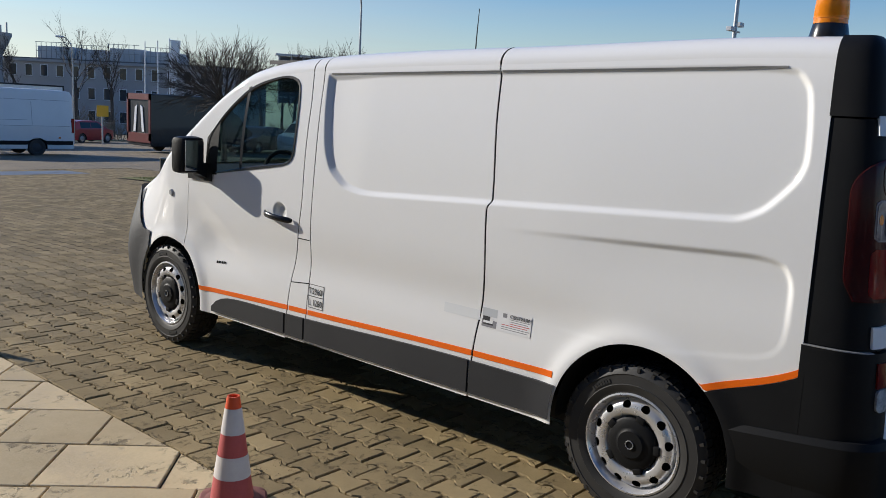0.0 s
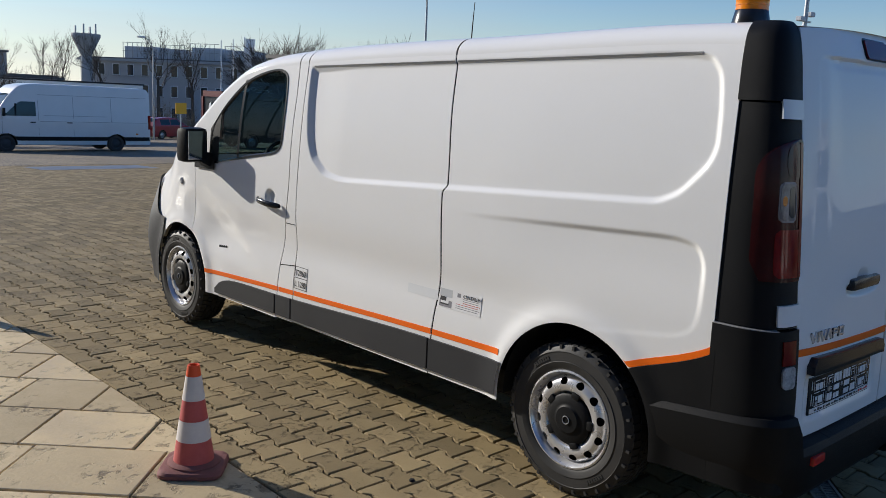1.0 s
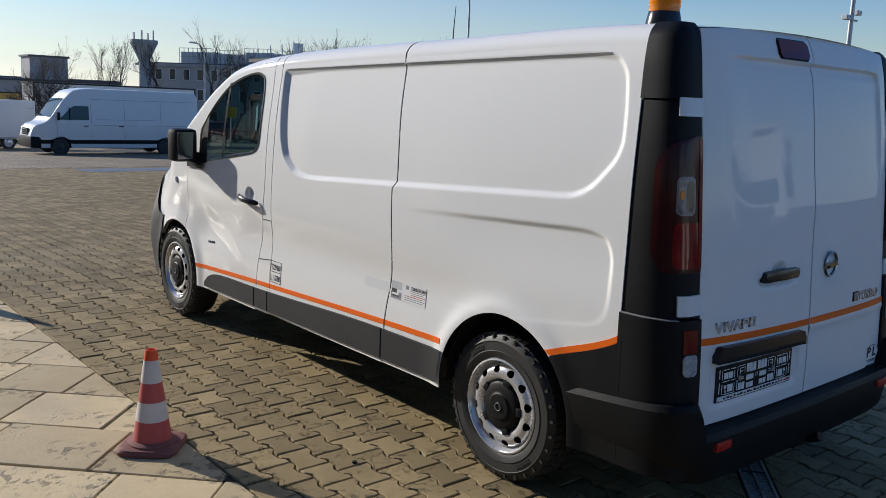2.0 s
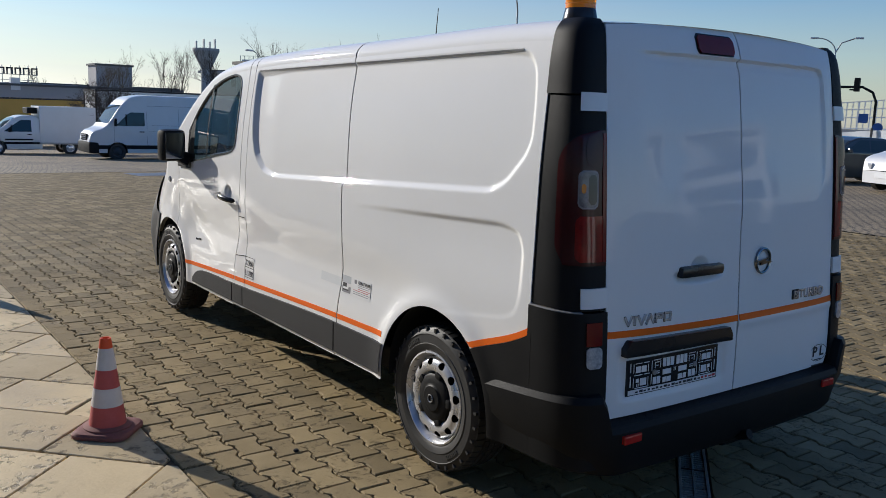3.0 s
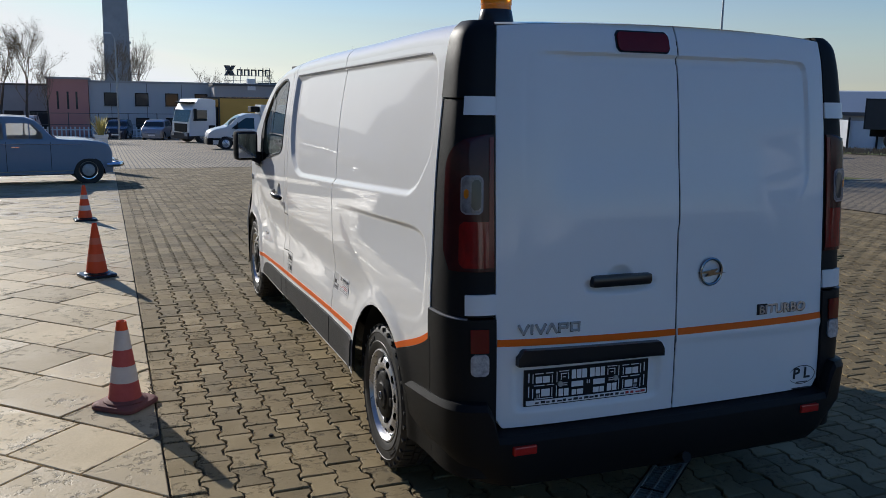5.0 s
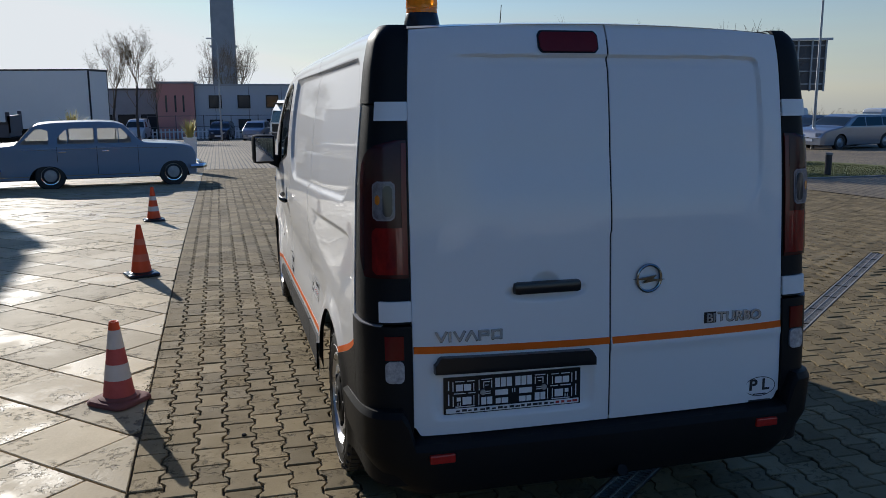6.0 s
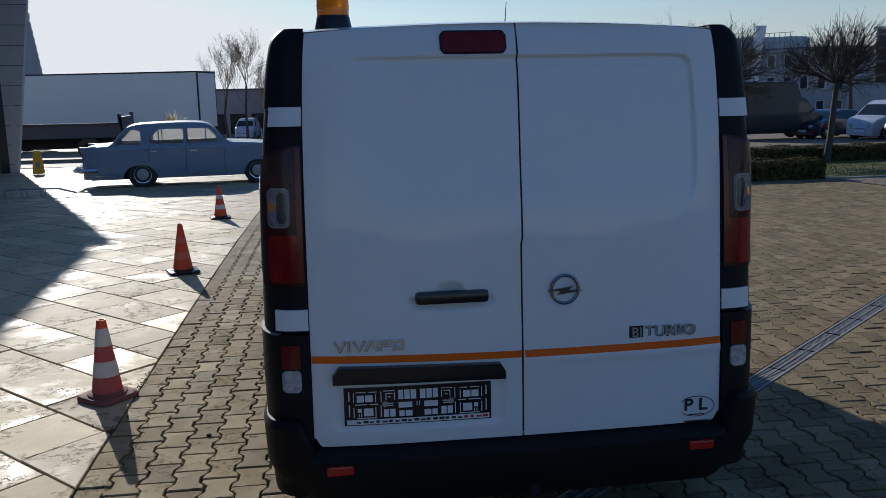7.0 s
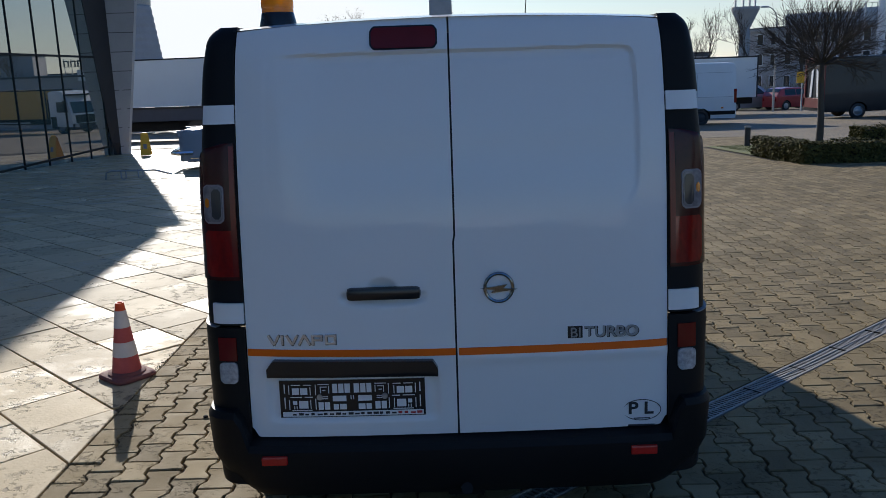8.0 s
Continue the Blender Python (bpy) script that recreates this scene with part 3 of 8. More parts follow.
# roof, bonnet and windscreen
rows = []
for y in np.linspace(-0.79, 2.66, 60):
    e = float(van_half(y, ROOF(y) - 0.11)) - 0.12
    back = min(1.0, max(0.0, (-0.45 - y) / 0.34))         # the rear edge rounds off with the doors
    rows.append([(x * e, float(y) + back * (0.026 + 0.030 * abs(x) ** 3), float(ROOF(y)) - 0.025 * x * x - 0.006 * (abs(x) > 0.2) * (abs(x) < 0.3) * (0 < y < 2.2)) for x in np.linspace(-1, 1, 31)])
mk("roof_panel", grid(rows), WHITE, VAN, smooth=True)
for nm, y0, y1, mt in (("windscreen", 2.66, 3.72, GLASS), ("bonnet", 3.72, 4.42, WHITE)):
    rows = []
    for y in np.linspace(y0, y1, 20):
        e = float(van_half(y, ROOF(y) - 0.11)) - 0.12
        rows.append([(x * e, float(y), float(ROOF(y)) - 0.025 * x * x) for x in np.linspace(-1, 1, 21)])
    V_, F_ = grid(rows)
    ob = mk(nm, (V_, [f[::-1] for f in F_]) if nm == "windscreen" else (V_, F_), mt, VAN, smooth=True)
    if nm == "windscreen":
        ob.visible_shadow = False
e = float(van_half(4.42, 0.6))
mk("front_face", prism([(-e, 0.25), (e, 0.25), (e, 0.62), (e * 0.8, 0.76), (-e * 0.8, 0.76), (-e, 0.62)], "y", 4.38, 4.424), BLACK, VAN)

# front bumper in grey plastic and headlamps
for side in (-1, 1):
    U = np.array([np.linspace(3.70, 4.425, 24)] * 16)
    W = np.array([0.24 + (np.linspace(0.66, 0.80, 24) * 0 + 0.50 + 0.28 * smooth01((np.linspace(3.70, 4.425, 24) - 3.78) / 0.35) * 0.9) * v for v in np.linspace(0, 1, 16)])
    mk("front_bumper_corner", cut_sheet(U, W, lambda Y, z: flank(side, 0.012 + 0.055 * float(smooth01((Y - 3.74) / 0.34)) * math.exp(-((z - 0.55) / 0.26) ** 2))(Y, z), lambda Y, z: arch_dist(Y, z, 0.004)), GREY, VAN, "grey plastic front bumper", smooth=True)
    U = np.array([np.linspace(3.98, 4.36, 14)] * 8)
    W = np.array([ROOF(np.linspace(3.98, 4.36, 14)) - 0.33 + (0.04 + 0.20 * np.linspace(1, 0.9, 14)) * v for v in np.linspace(0, 1, 8)])
    mk("headlamp", cut_sheet(U, W, flank(side, 0.006)), CLEAR, VAN, "clear headlamp glass", smooth=True)
    mk("side_repeater", moved(lathe([(0, 0.012), (0.018, 0.010), (0.024, 0.0)], 16, "x"), pose(side * (float(van_half(3.41, 1.03)) + 0.0), 3.41, 1.03, 0, 0, 180 if side < 0 else 0)), CLEAR, VAN, "small clear side repeater lamp", smooth=True)


def side_strip(name, side, ys, zlo, zhi, off, mat, label="", nv=4, hole=None):
    ys = np.asarray(ys, float)
    U = np.array([ys] * nv)
    W = np.array([zlo(ys) + (zhi(ys) - zlo(ys)) * v for v in np.linspace(0, 1, nv)])
    vf = cut_sheet(U, W, flank(side, off), hole)
    n = len(ys)
    edge = []
    for row in (W[0], W[-1]):
        keep = [(y, z) for y, z in zip(ys, row) if hole is None or hole(y, z) > 0]
        edge.append(grid([[flank(side, off)(y, z) for y, z in keep], [flank(side, -0.004)(y, z) for y, z in keep]]))
    for k in (0, -1):
        end = [(U[j, k], W[j, k]) for j in range(nv) if hole is None or hole(U[j, k], W[j, k]) > 0]
        if len(end) > 1:
            edge.append(grid([[flank(side, off)(y, z) for y, z in end], [flank(side, -0.004)(y, z) for y, z in end]]))
    return mk(name, join(vf, *edge), mat, VAN, label, smooth=True)


STRIPE = curve([0.3, 0.823, 2.02, 2.18, 3.1], [0.550, 0.540, 0.500, 0.495, 0.456])
CLAD_TOP = curve([0.3, 0.83, 2.03, 2.2, 2.62, 2.76, 2.86, 2.93], [0.505, 0.503, 0.461, 0.456, 0.449, 0.440, 0.415, 0.360])
BLACK_TOP = curve([-0.66, -0.62, -0.28, -0.2], [0.800, 0.772, 0.637, 0.60])
for side in (-1, 1):
    for y0, y1 in ((0.37, 0.817), (0.829, 2.010), (2.020, 2.176), (2.188, 3.075)):
        side_strip("orange_stripe", side, np.linspace(y0, y1, max(4, int((y1 - y0) * 24))), lambda y: STRIPE(y) - 0.0135, lambda y: STRIPE(y) + 0.0135, 0.0022, ORANGE, "orange reflective stripe", nv=3, hole=lambda Y, z: arch_dist(Y, z, 0.004))
    side_strip("orange_stripe", side, np.linspace(-0.648, -0.27, 16), lambda y: BLACK_TOP(y) + 0.002, lambda y: BLACK_TOP(y) + 0.030, 0.0022, ORANGE, "orange reflective stripe", nv=3, hole=lambda Y, z: arch_dist(Y, z, 0.004))
    for y0, y1 in ((0.35, 0.829), (0.841, 2.026), (2.040, 2.196), (2.212, 2.935)):
        side_strip("sill_cladding", side, np.linspace(y0, y1, max(6, int((y1 - y0) * 20))), lambda y: 0.347 - 0.008 * (y - 0.8), lambda y: np.maximum(CLAD_TOP(y), 0.34), 0.013, GREY, "dark grey plastic sill cladding", nv=8, hole=lambda Y, z: arch_dist(Y, z, 0.004))
    side_strip("rear_side_cladding", side, np.linspace(-0.657, -0.2, 34), lambda y: y * 0 + 0.30, lambda y: BLACK_TOP(y), 0.007, BLACK, "black plastic side cladding", nv=22, hole=lambda Y, z: arch_dist(Y, z, 0.003))
    # the shadow line under the roof edge, drawn as thin grey strips
    side_strip("drip_strip", side, np.linspace(-0.455, 0.815, 30), lambda y: 1.8610 - 0.0212 * (y + 0.46), lambda y: 1.8685 - 0.0212 * (y + 0.46), 0.0025, LINEGREY, "thin grey shadow line painted under the roof edge", nv=3)
    side_strip("drip_strip", side, np.linspace(0.835, 1.960, 30), lambda y: 1.8610 - 0.0212 * (y + 0.46), lambda y: 1.8685 - 0.0212 * (y + 0.46), 0.0025, LINEGREY, "thin grey shadow line painted under the roof edge", nv=3)
    side_strip("fuel_flap_line", side, np.linspace(2.016, 2.115, 5), lambda y: y * 0 + 0.902, lambda y: y * 0 + 0.907, 0.0012, DARK, nv=2)
    side_strip("fuel_flap_line", side, np.linspace(2.018, 2.170, 5), lambda y: 0.652 - 0.1 * (y - 2.09), lambda y: 0.657 - 0.1 * (y - 2.09), 0.0012, DARK, nv=2)


# rear corners: black columns with the lamps
REAR = curve([0.30, 0.55, 0.8, 1.0, 1.5, 1.8, 1.90, 1.965, 2.0], [-0.912, -0.912, -0.905, -0.892, -0.857, -0.816, -0.792, -0.765, -0.74])      # middle of the doors
SWEEP = curve([0.30, 0.5, 1.0, 1.7, 1.9, 2.0], [0.024, 0.026, 0.036, 0.048, 0.040, 0.026])          # how far the doors round off towards their hinges


DOOREDGE = curve([0.3, 1.3, 1.65, 1.88, 1.97], [0.7715, 0.7690, 0.7635, 0.7530, 0.7440])


def corner(side, th, z, off=0.0):
    """A place on the rounded corner: th 0 on the flank, 90 at the door's edge."""
    dome = math.sqrt(max(0.0, 1 - min(1.0, max(0.0, z - 1.915) / 0.07) ** 2))
    x0_ = float(DOOREDGE(z)) + 0.0035
    hw_ = x0_ + (float(COLUMN(z)) - x0_) * (0.55 + 0.45 * dome)
    y0_ = float(REDGE(z)) + 0.004
    ry = (y0_ - float(REAR(z)) - float(SWEEP(z))) * (0.70 + 0.30 * dome)
    power = 3.0 + float(smooth01((z - 1.15) / 0.4))
    c, s = math.cos(radians(th)), math.sin(radians(th))
    c = max(c, 0.0)
    k = (c ** power + s ** power) ** (-1 / power)
    return (side * (x0_ + (hw_ - x0_ + off) * c * k), y0_ - (ry + off) * s * k, z)


def corner_patch(name, side, t0, t1, z0, z1, off, mat, label="", nt=14, nz=10, back=0.02, parent=None):
    """A piece that wraps the corner; its two ends may be functions of the height."""
    rows, inner = [], []
    for z in np.linspace(z0, z1, nz):
        a = t0(z) if callable(t0) else t0
        b = t1(z) if callable(t1) else t1
        rows.append([corner(side, t, z, off) for t in np.linspace(a, b, nt)])
        inner.append([corner(side, t, z, off - back) for t in np.linspace(a, b, nt)])
    ring_o = rows[0] + [r[-1] for r in rows[1:]] + rows[-1][::-1][1:] + [r[0] for r in rows[::-1][1:]]
    ring_i = inner[0] + [r[-1] for r in inner[1:]] + inner[-1][::-1][1:] + [r[0] for r in inner[::-1][1:]]
    return mk(name, join(grid(rows), grid([ring_o, ring_i])), mat, parent or VAN, label, smooth=True)


def rounded(t, z0, z1, r, dt):
    """An upright edge at angle t whose two ends draw in by dt over a height r."""
    def f(z):
        d = max(0.0, 1 - min(z - z0, z1 - z) / r)
        return t + dt * (1 - math.sqrt(max(0.0, 1 - d * d)))
    return f


for side in (-1, 1):
    top_ = corner_patch("corner_cap", side, 0, 92, 1.700, 1.976, 0.006, BLACK, "satin black plastic corner cap", nz=22)
    corner_patch("corner_column", side, 0, 92, 0.912, 1.694, 0.0, BLACK, "black plastic corner column", nz=20)
    corner_patch("corner_lower", side, 0, 92, 0.30, 0.905, 0.0105, BLACK, "black plastic lower corner", nz=16)
    corner_patch("hinge_cover", side, 48, 90, 1.640, 1.706, 0.010, WHITE, "white painted door hinge cover", nt=8, nz=5)
    corner_patch("hinge_cover", side, 54, 90, 0.922, 0.996, 0.010, WHITE, "white painted door hinge cover", nt=8, nz=5)
    tail = corner_patch("tail_lamp", side, lambda z: 27 + 45 * (1 - math.sqrt(max(0.0, 1 - min(1.0, max(0.0, z - 1.44) / 0.132) ** 2))) + 10 * float(smooth01((1.16 - z) / 0.1)), 88, 1.080, 1.572, 0.007, SMOKED, "tall smoked tail lamp with red lenses", nt=16, nz=30)
    corner_patch("lamp_lens_red", side, rounded(47, 1.094, 1.262, 0.03, 5), rounded(87, 1.094, 1.262, 0.02, -3), 1.094, 1.262, 0.009, RED, "red lower lens", nt=10, nz=14, parent=tail)
    corner_patch("lamp_lens_upper", side, rounded(56, 1.440, 1.556, 0.05, 8), 80, 1.440, 1.556, 0.0085, SMOKED, "dark red upper lens", nt=8, nz=12, parent=tail)
    corner_patch("lamp_lens_outer", side, lambda z: 81 + 0 * z, 87.5, 1.094, 1.562, 0.0100, DARKRED, "bright red lens along the door", nt=4, nz=12, parent=tail)
    corner_patch("lamp_rim", side, rounded(48.5, 1.288, 1.428, 0.022, 5), rounded(73.5, 1.288, 1.428, 0.022, -5), 1.288, 1.428, 0.0095, LENSRIM, "pale rim of the reversing lens", nt=10, nz=16, parent=tail)
    corner_patch("lamp_lens_clear", side, rounded(50, 1.294, 1.422, 0.018, 4), rounded(72, 1.294, 1.422, 0.018, -4), 1.294, 1.422, 0.0115, LENSGREY, "grey reversing lamp lens", nt=10, nz=16, parent=tail)
    corner_patch("lamp_facet", side, rounded(60, 1.304, 1.412, 0.012, 3), rounded(70.5, 1.304, 1.412, 0.012, -3), 1.304, 1.412, 0.0125, WINDOWDARK, "dark facet in the lens", nt=6, nz=10, parent=tail)
    corner_patch("lamp_bulb", side, rounded(52, 1.345, 1.380, 0.010, 2), rounded(57, 1.345, 1.380, 0.010, -2), 1.345, 1.380, 0.0127, AMBER, "amber bulb behind the lens", nt=4, nz=6, parent=tail)
    # highlight on the moulding's edge, made as a thin pale strip
    corner_patch("corner_joint", side, 1, 56, 0.9050, 0.9085, 0.0110, LINEGREY, "pale highlight painted along the edge between the corner mouldings", nt=10, nz=2)
    corner_patch("fog_lamp", side, 60, 80, 0.785, 0.872, 0.0165, DARKRED, "small red rear fog lamp", nt=8, nz=6)
    corner_patch("reversing_lamp", side, rounded(60, 0.700, 0.780, 0.02, 4), rounded(80, 0.700, 0.780, 0.02, -4), 0.700, 0.780, 0.0185, CLEAR, "small clear lamp", nt=8, nz=12)
    # closing piece on top of the cap
    rim = [corner(side, t, 1.976, 0.006) for t in np.linspace(0, 92, 14)]
    mk("corner_cap_top", ([*rim, (side * 0.76, -0.60, 1.976)], [(i, i + 1, 14) for i in range(13)]), BLACK, VAN)

# rear doors
REAR_PANEL = convex([(-0.66, 1.872), (0.66, 1.872), (0.672, 1.80), (0.672, 1.36), (0.55, 1.23), (-0.55, 1.23), (-0.672, 1.36), (-0.672, 1.80)], 55)
CUP_TOP = convex([(-0.330, 1.0), (-0.326, 1.055), (-0.305, 1.079), (-0.265, 1.090), (-0.225, 1.079), (-0.204, 1.055), (-0.200, 1.0)], 120)
CUP_LOW = convex([(-0.425, 1.03), (-0.095, 1.03), (-0.100, 0.985), (-0.20, 0.966), (-0.32, 0.966), (-0.42, 0.985)], 120)


def HANDLE_CUP(x, z):
    """Finger hollow: a half round above the handle and a shallow lip under it."""
    return np.minimum(CUP_TOP(x, z), CUP_LOW(x, z))


PLATE_CUP = convex([(-0.715, 0.735), (-0.06, 0.735), (-0.06, 0.535), (-0.715, 0.535)], 60)


def rear_y(x, z, off=0.0):
    x, z = np.asarray(x, float), np.asarray(z, float)
    y = REAR(z) + SWEEP(z) * (0.5 * (x / 0.77) ** 2 + 0.5 * (np.abs(x) / 0.77) ** 7)
    y = y + (0.014 + 0.006 * smooth01((z - 1.82) / 0.03)) * ramp(-REAR_PANEL(x, z) / (0.013 - 0.004 * smooth01((z - 1.82) / 0.03))) * smooth01((z - 1.25) / 0.30) * (1 - 0.9 * smooth01((-0.46 - x) / 0.16))
    y = y + 0.024 * ramp(-HANDLE_CUP(x, z) / 0.035)
    y = y + 0.010 * smooth01(-PLATE_CUP(x, z) / 0.03)
    y = y - 0.006 * np.exp(-((z - 0.775) / 0.02) ** 2) * (x > 0)
    return y - off


def rear_place(off=0.0):
    def put(x, z):
        if np.ndim(x):
            return np.stack([x, rear_y(x, z, off), z], 1)
        return (float(x), float(rear_y(x, z, off)), float(z))
    return put


def rear_sheet(name, x0, x1, z0, z1, off, mat, parent=None, label="", nx=6, nz=4, depth=0.006):
    """A thin piece on the rear doors; z limits may be functions of x."""
    xs = np.linspace(x0, x1, nx)
    lo = z0(xs) if callable(z0) else xs * 0 + z0
    hi = z1(xs) if callable(z1) else xs * 0 + z1
    U = np.array([xs] * nz)
    W = np.array([lo + (hi - lo) * v for v in np.linspace(0, 1, nz)])
    ring = [(U[0, i], W[0, i]) for i in range(nx)] + [(U[j, -1], W[j, -1]) for j in range(1, nz)] + [(U[-1, i], W[-1, i]) for i in range(nx - 2, -1, -1)] + [(U[j, 0], W[j, 0]) for j in range(nz - 2, -1, -1)]
    return mk(name, join(cut_sheet(U, W, rear_place(off)), grid([[rear_place(off)(*p) for p in ring], [rear_place(off - depth)(*p) for p in ring]])), mat, parent or VAN, label, smooth=True)


def door_top(x):
    return 1.987 - 0.030 * (np.abs(x) / 0.77) ** 2.2


NX, NZ = 110, 240
for x0, x1 in ((-0.7715, -0.0035), (0.0035, 0.7715)):
    xs = np.linspace(x0, x1, NX)
    U, W = [], []
    for v in np.linspace(0, 1, NZ):
        edge = float(DOOREDGE(0.487 + 1.48 * v)) / 0.7715
        U.append(xs * edge + (0.002 - 0.005 * smooth01((1.22 - (0.487 + 1.48 * v)) / 0.03)) * (1 - np.abs(xs) / 0.7715))
        low = 0.487 + 0.035 * smooth01((np.abs(xs) - 0.735) / 0.035) ** 2
        W.append(low + (door_top(xs) - low) * v)
    U, W = np.array(U), np.array(W)
    bits = [cut_sheet(U, W, rear_place())]
    for sel in (0, -1):
        bits.append(grid([[rear_place()(U[j, sel], W[j, sel]) for j in range(NZ)], [rear_place(-0.03)(U[j, sel], W[j, sel]) for j in range(NZ)]]))
    bits.append(grid([[rear_place()(U[0, i], W[0, i]) for i in range(NX)], [rear_place(-0.03)(U[0, i], W[0, i]) for i in range(NX)]]))
    bits.append(grid([[rear_place()(U[-1, i], W[-1, i]) for i in range(NX)], [(float(U[-1, i]), -0.66, float(W[-1, i]) + 0.010) for i in range(NX)]]))
    mk("rear_door", join(*bits), WHITE, VAN, "white panelled rear cargo door", smooth=True)
for side in (-1, 1):
    mk("corner_filler", box(*sorted((side * 0.742, side * 0.802)), -0.735, -0.62, 0.50, 1.90), DARK, VAN, "dark gap filler beside the door")
# dark strip laid in the door gap in place of its shade
mk("door_rubber", grid([[(x, float(rear_y(x, z)) + 0.004, float(z)) for x in (-0.009, 0.009)] for z in np.linspace(0.50, 1.93, 60)]), DARK, VAN, "dark strip standing in for the shade between the rear doors", smooth=True)
mk("rear_inner", box(-0.76, 0.76, -0.74, -0.70, 0.45, 1.93), DARK, VAN)

REAR_STRIPE = curve([-0.77, 0, 0.77], [0.8135, 0.801, 0.803])
for x0, x1 in ((-0.768, -0.006), (0.006, 0.768)):
    rear_sheet("orange_stripe", x0, x1, lambda x: REAR_STRIPE(x) - 0.0125, lambda x: REAR_STRIPE(x) + 0.0130, 0.0042, ORANGE, None, "orange reflective stripe", nx=70, nz=4, depth=0.005)
rear_sheet("lamp_gasket", -0.274, -0.036, lambda x: 1.878 + 0.018 * np.clip((np.abs(x + 0.155) - 0.100) / 0.018, 0, 1) ** 2.2, lambda x: 1.961 - 0.018 * np.clip((np.abs(x + 0.155) - 0.100) / 0.018, 0, 1) ** 2.2, 0.004, GLOSSBLACK, None, "black rubber gasket of the high brake lamp", nx=48, nz=6, depth=0.02)
rear_sheet("brake_lamp", -0.268, -0.042, lambda x: 1.884 + 0.016 * np.clip((np.abs(x + 0.155) - 0.097) / 0.016, 0, 1) ** 2.2, lambda x: 1.955 - 0.016 * np.clip((np.abs(x + 0.155) - 0.097) / 0.016, 0, 1) ** 2.2, 0.010, DARKRED, None, "dark red high brake lamp", nx=48, nz=6, depth=0.03)
rear_sheet("number_plate_light_trim", -0.697, -0.072, lambda x: 0.727 - 0.012 * (x + 0.697), lambda x: 0.788 - 0.018 * (x + 0.697) - 0.03 * smooth01((-0.672 - x) / 0.025) - 0.03 * smooth01((x + 0.09) / 0.02), 0.030, GLOSSBLACK, None, "black trim over the number plate", nx=70, nz=8, depth=0.04)
yh = float(rear_y(-0.26, 1.12))
handle = mk("rear_door_handle", box(-0.393, -0.125, yh - 0.026, yh + 0.016, 1.000, 1.047, 0.017), GLOSSBLACK, VAN, "black rear door handle", smooth=True)
plate = rear_sheet("number_plate_holder", -0.660, -0.123, 0.562, 0.703, 0.006, GLOSSBLACK, None, "black number plate holder without a plate", nx=8, nz=6, depth=0.016)
rear_sheet("holder_strip", -0.652, -0.130, 0.566, 0.584, 0.0085, PAPER, plate, "white printed strip on the plate holder", nx=8, nz=2, depth=0.002)
rng = random.Random(4)
for k, x in enumerate(np.linspace(-0.615, -0.155, 21)):        # unreadable print on the strip
    rear_sheet("print_bar", x, x + rng.uniform(0.012, 0.020), 0.571, rng.choice((0.577, 0.580, 0.580)), 0.0095, REDINK if k > 16 else INK, plate, nx=2, nz=2, depth=0.001)
MIDX = -0.3915
for m in (-1, 1):                 # openings and thin ribs of the empty holder, alike about its middle
    for a, b, z0, z1 in ((0.007, 0.027, 0.655, 0.690), (0.031, 0.050, 0.655, 0.690), (0.054, 0.072, 0.655, 0.690), (0.022, 0.072, 0.623, 0.644),
                         (0.022, 0.047, 0.591, 0.612), (0.051, 0.070, 0.591, 0.612), (0.084, 0.103, 0.591, 0.620), (0.107, 0.126, 0.591, 0.620),
                         (0.165, 0.192, 0.650, 0.675), (0.196, 0.222, 0.650, 0.675), (0.164, 0.198, 0.597, 0.626), (0.205, 0.220, 0.611, 0.626)):
        rear_sheet("holder_cell", min(MIDX + m * a, MIDX + m * b), max(MIDX + m * a, MIDX + m * b), z0, z1, 0.0072, PAPER, plate, nx=2, nz=2, depth=0.001)
    for a, b, z0, z1 in ((0.084, 0.126, 0.687, 0.690), (0.084, 0.087, 0.655, 0.682), (0.092, 0.118, 0.677, 0.680), (0.115, 0.118, 0.655, 0.677), (0.098, 0.110, 0.664, 0.667),
                         (0.133, 0.136, 0.648, 0.688), (0.134, 0.137, 0.592, 0.634), (0.090, 0.112, 0.640, 0.643), (0.090, 0.112, 0.632, 0.635),
                         (0.150, 0.180, 0.685, 0.688), (0.190, 0.225, 0.685, 0.688), (0.146, 0.176, 0.639, 0.642), (0.186, 0.230, 0.639, 0.642), (0.150, 0.225, 0.588, 0.591),
                         (0.153, 0.156, 0.648, 0.678), (0.153, 0.156, 0.594, 0.630), (0.232, 0.235, 0.650, 0.686), (0.232, 0.235, 0.592, 0.630), (0.248, 0.252, 0.655, 0.690), (0.248, 0.252, 0.596, 0.640),
                         (0.205, 0.208, 0.594, 0.606), (0.214, 0.217, 0.594, 0.606), (0.003, 0.006, 0.630, 0.645)):
        rear_sheet("holder_slot", min(MIDX + m * a, MIDX + m * b), max(MIDX + m * a, MIDX + m * b), z0, z1, 0.0072, PAPER, plate, nx=2, nz=2, depth=0.001)
    screw = (MIDX + m * 0.120, 0.640)
    mk("holder_screw", prism([(screw[0] + 0.011 * math.cos(a), screw[1] + 0.011 * math.sin(a)) for a in np.linspace(0, 2 * math.pi, 14)[:-1]], "y", float(rear_y(*screw)) - 0.0115, float(rear_y(*screw)) - 0.004), GALV, plate, "steel screw head")

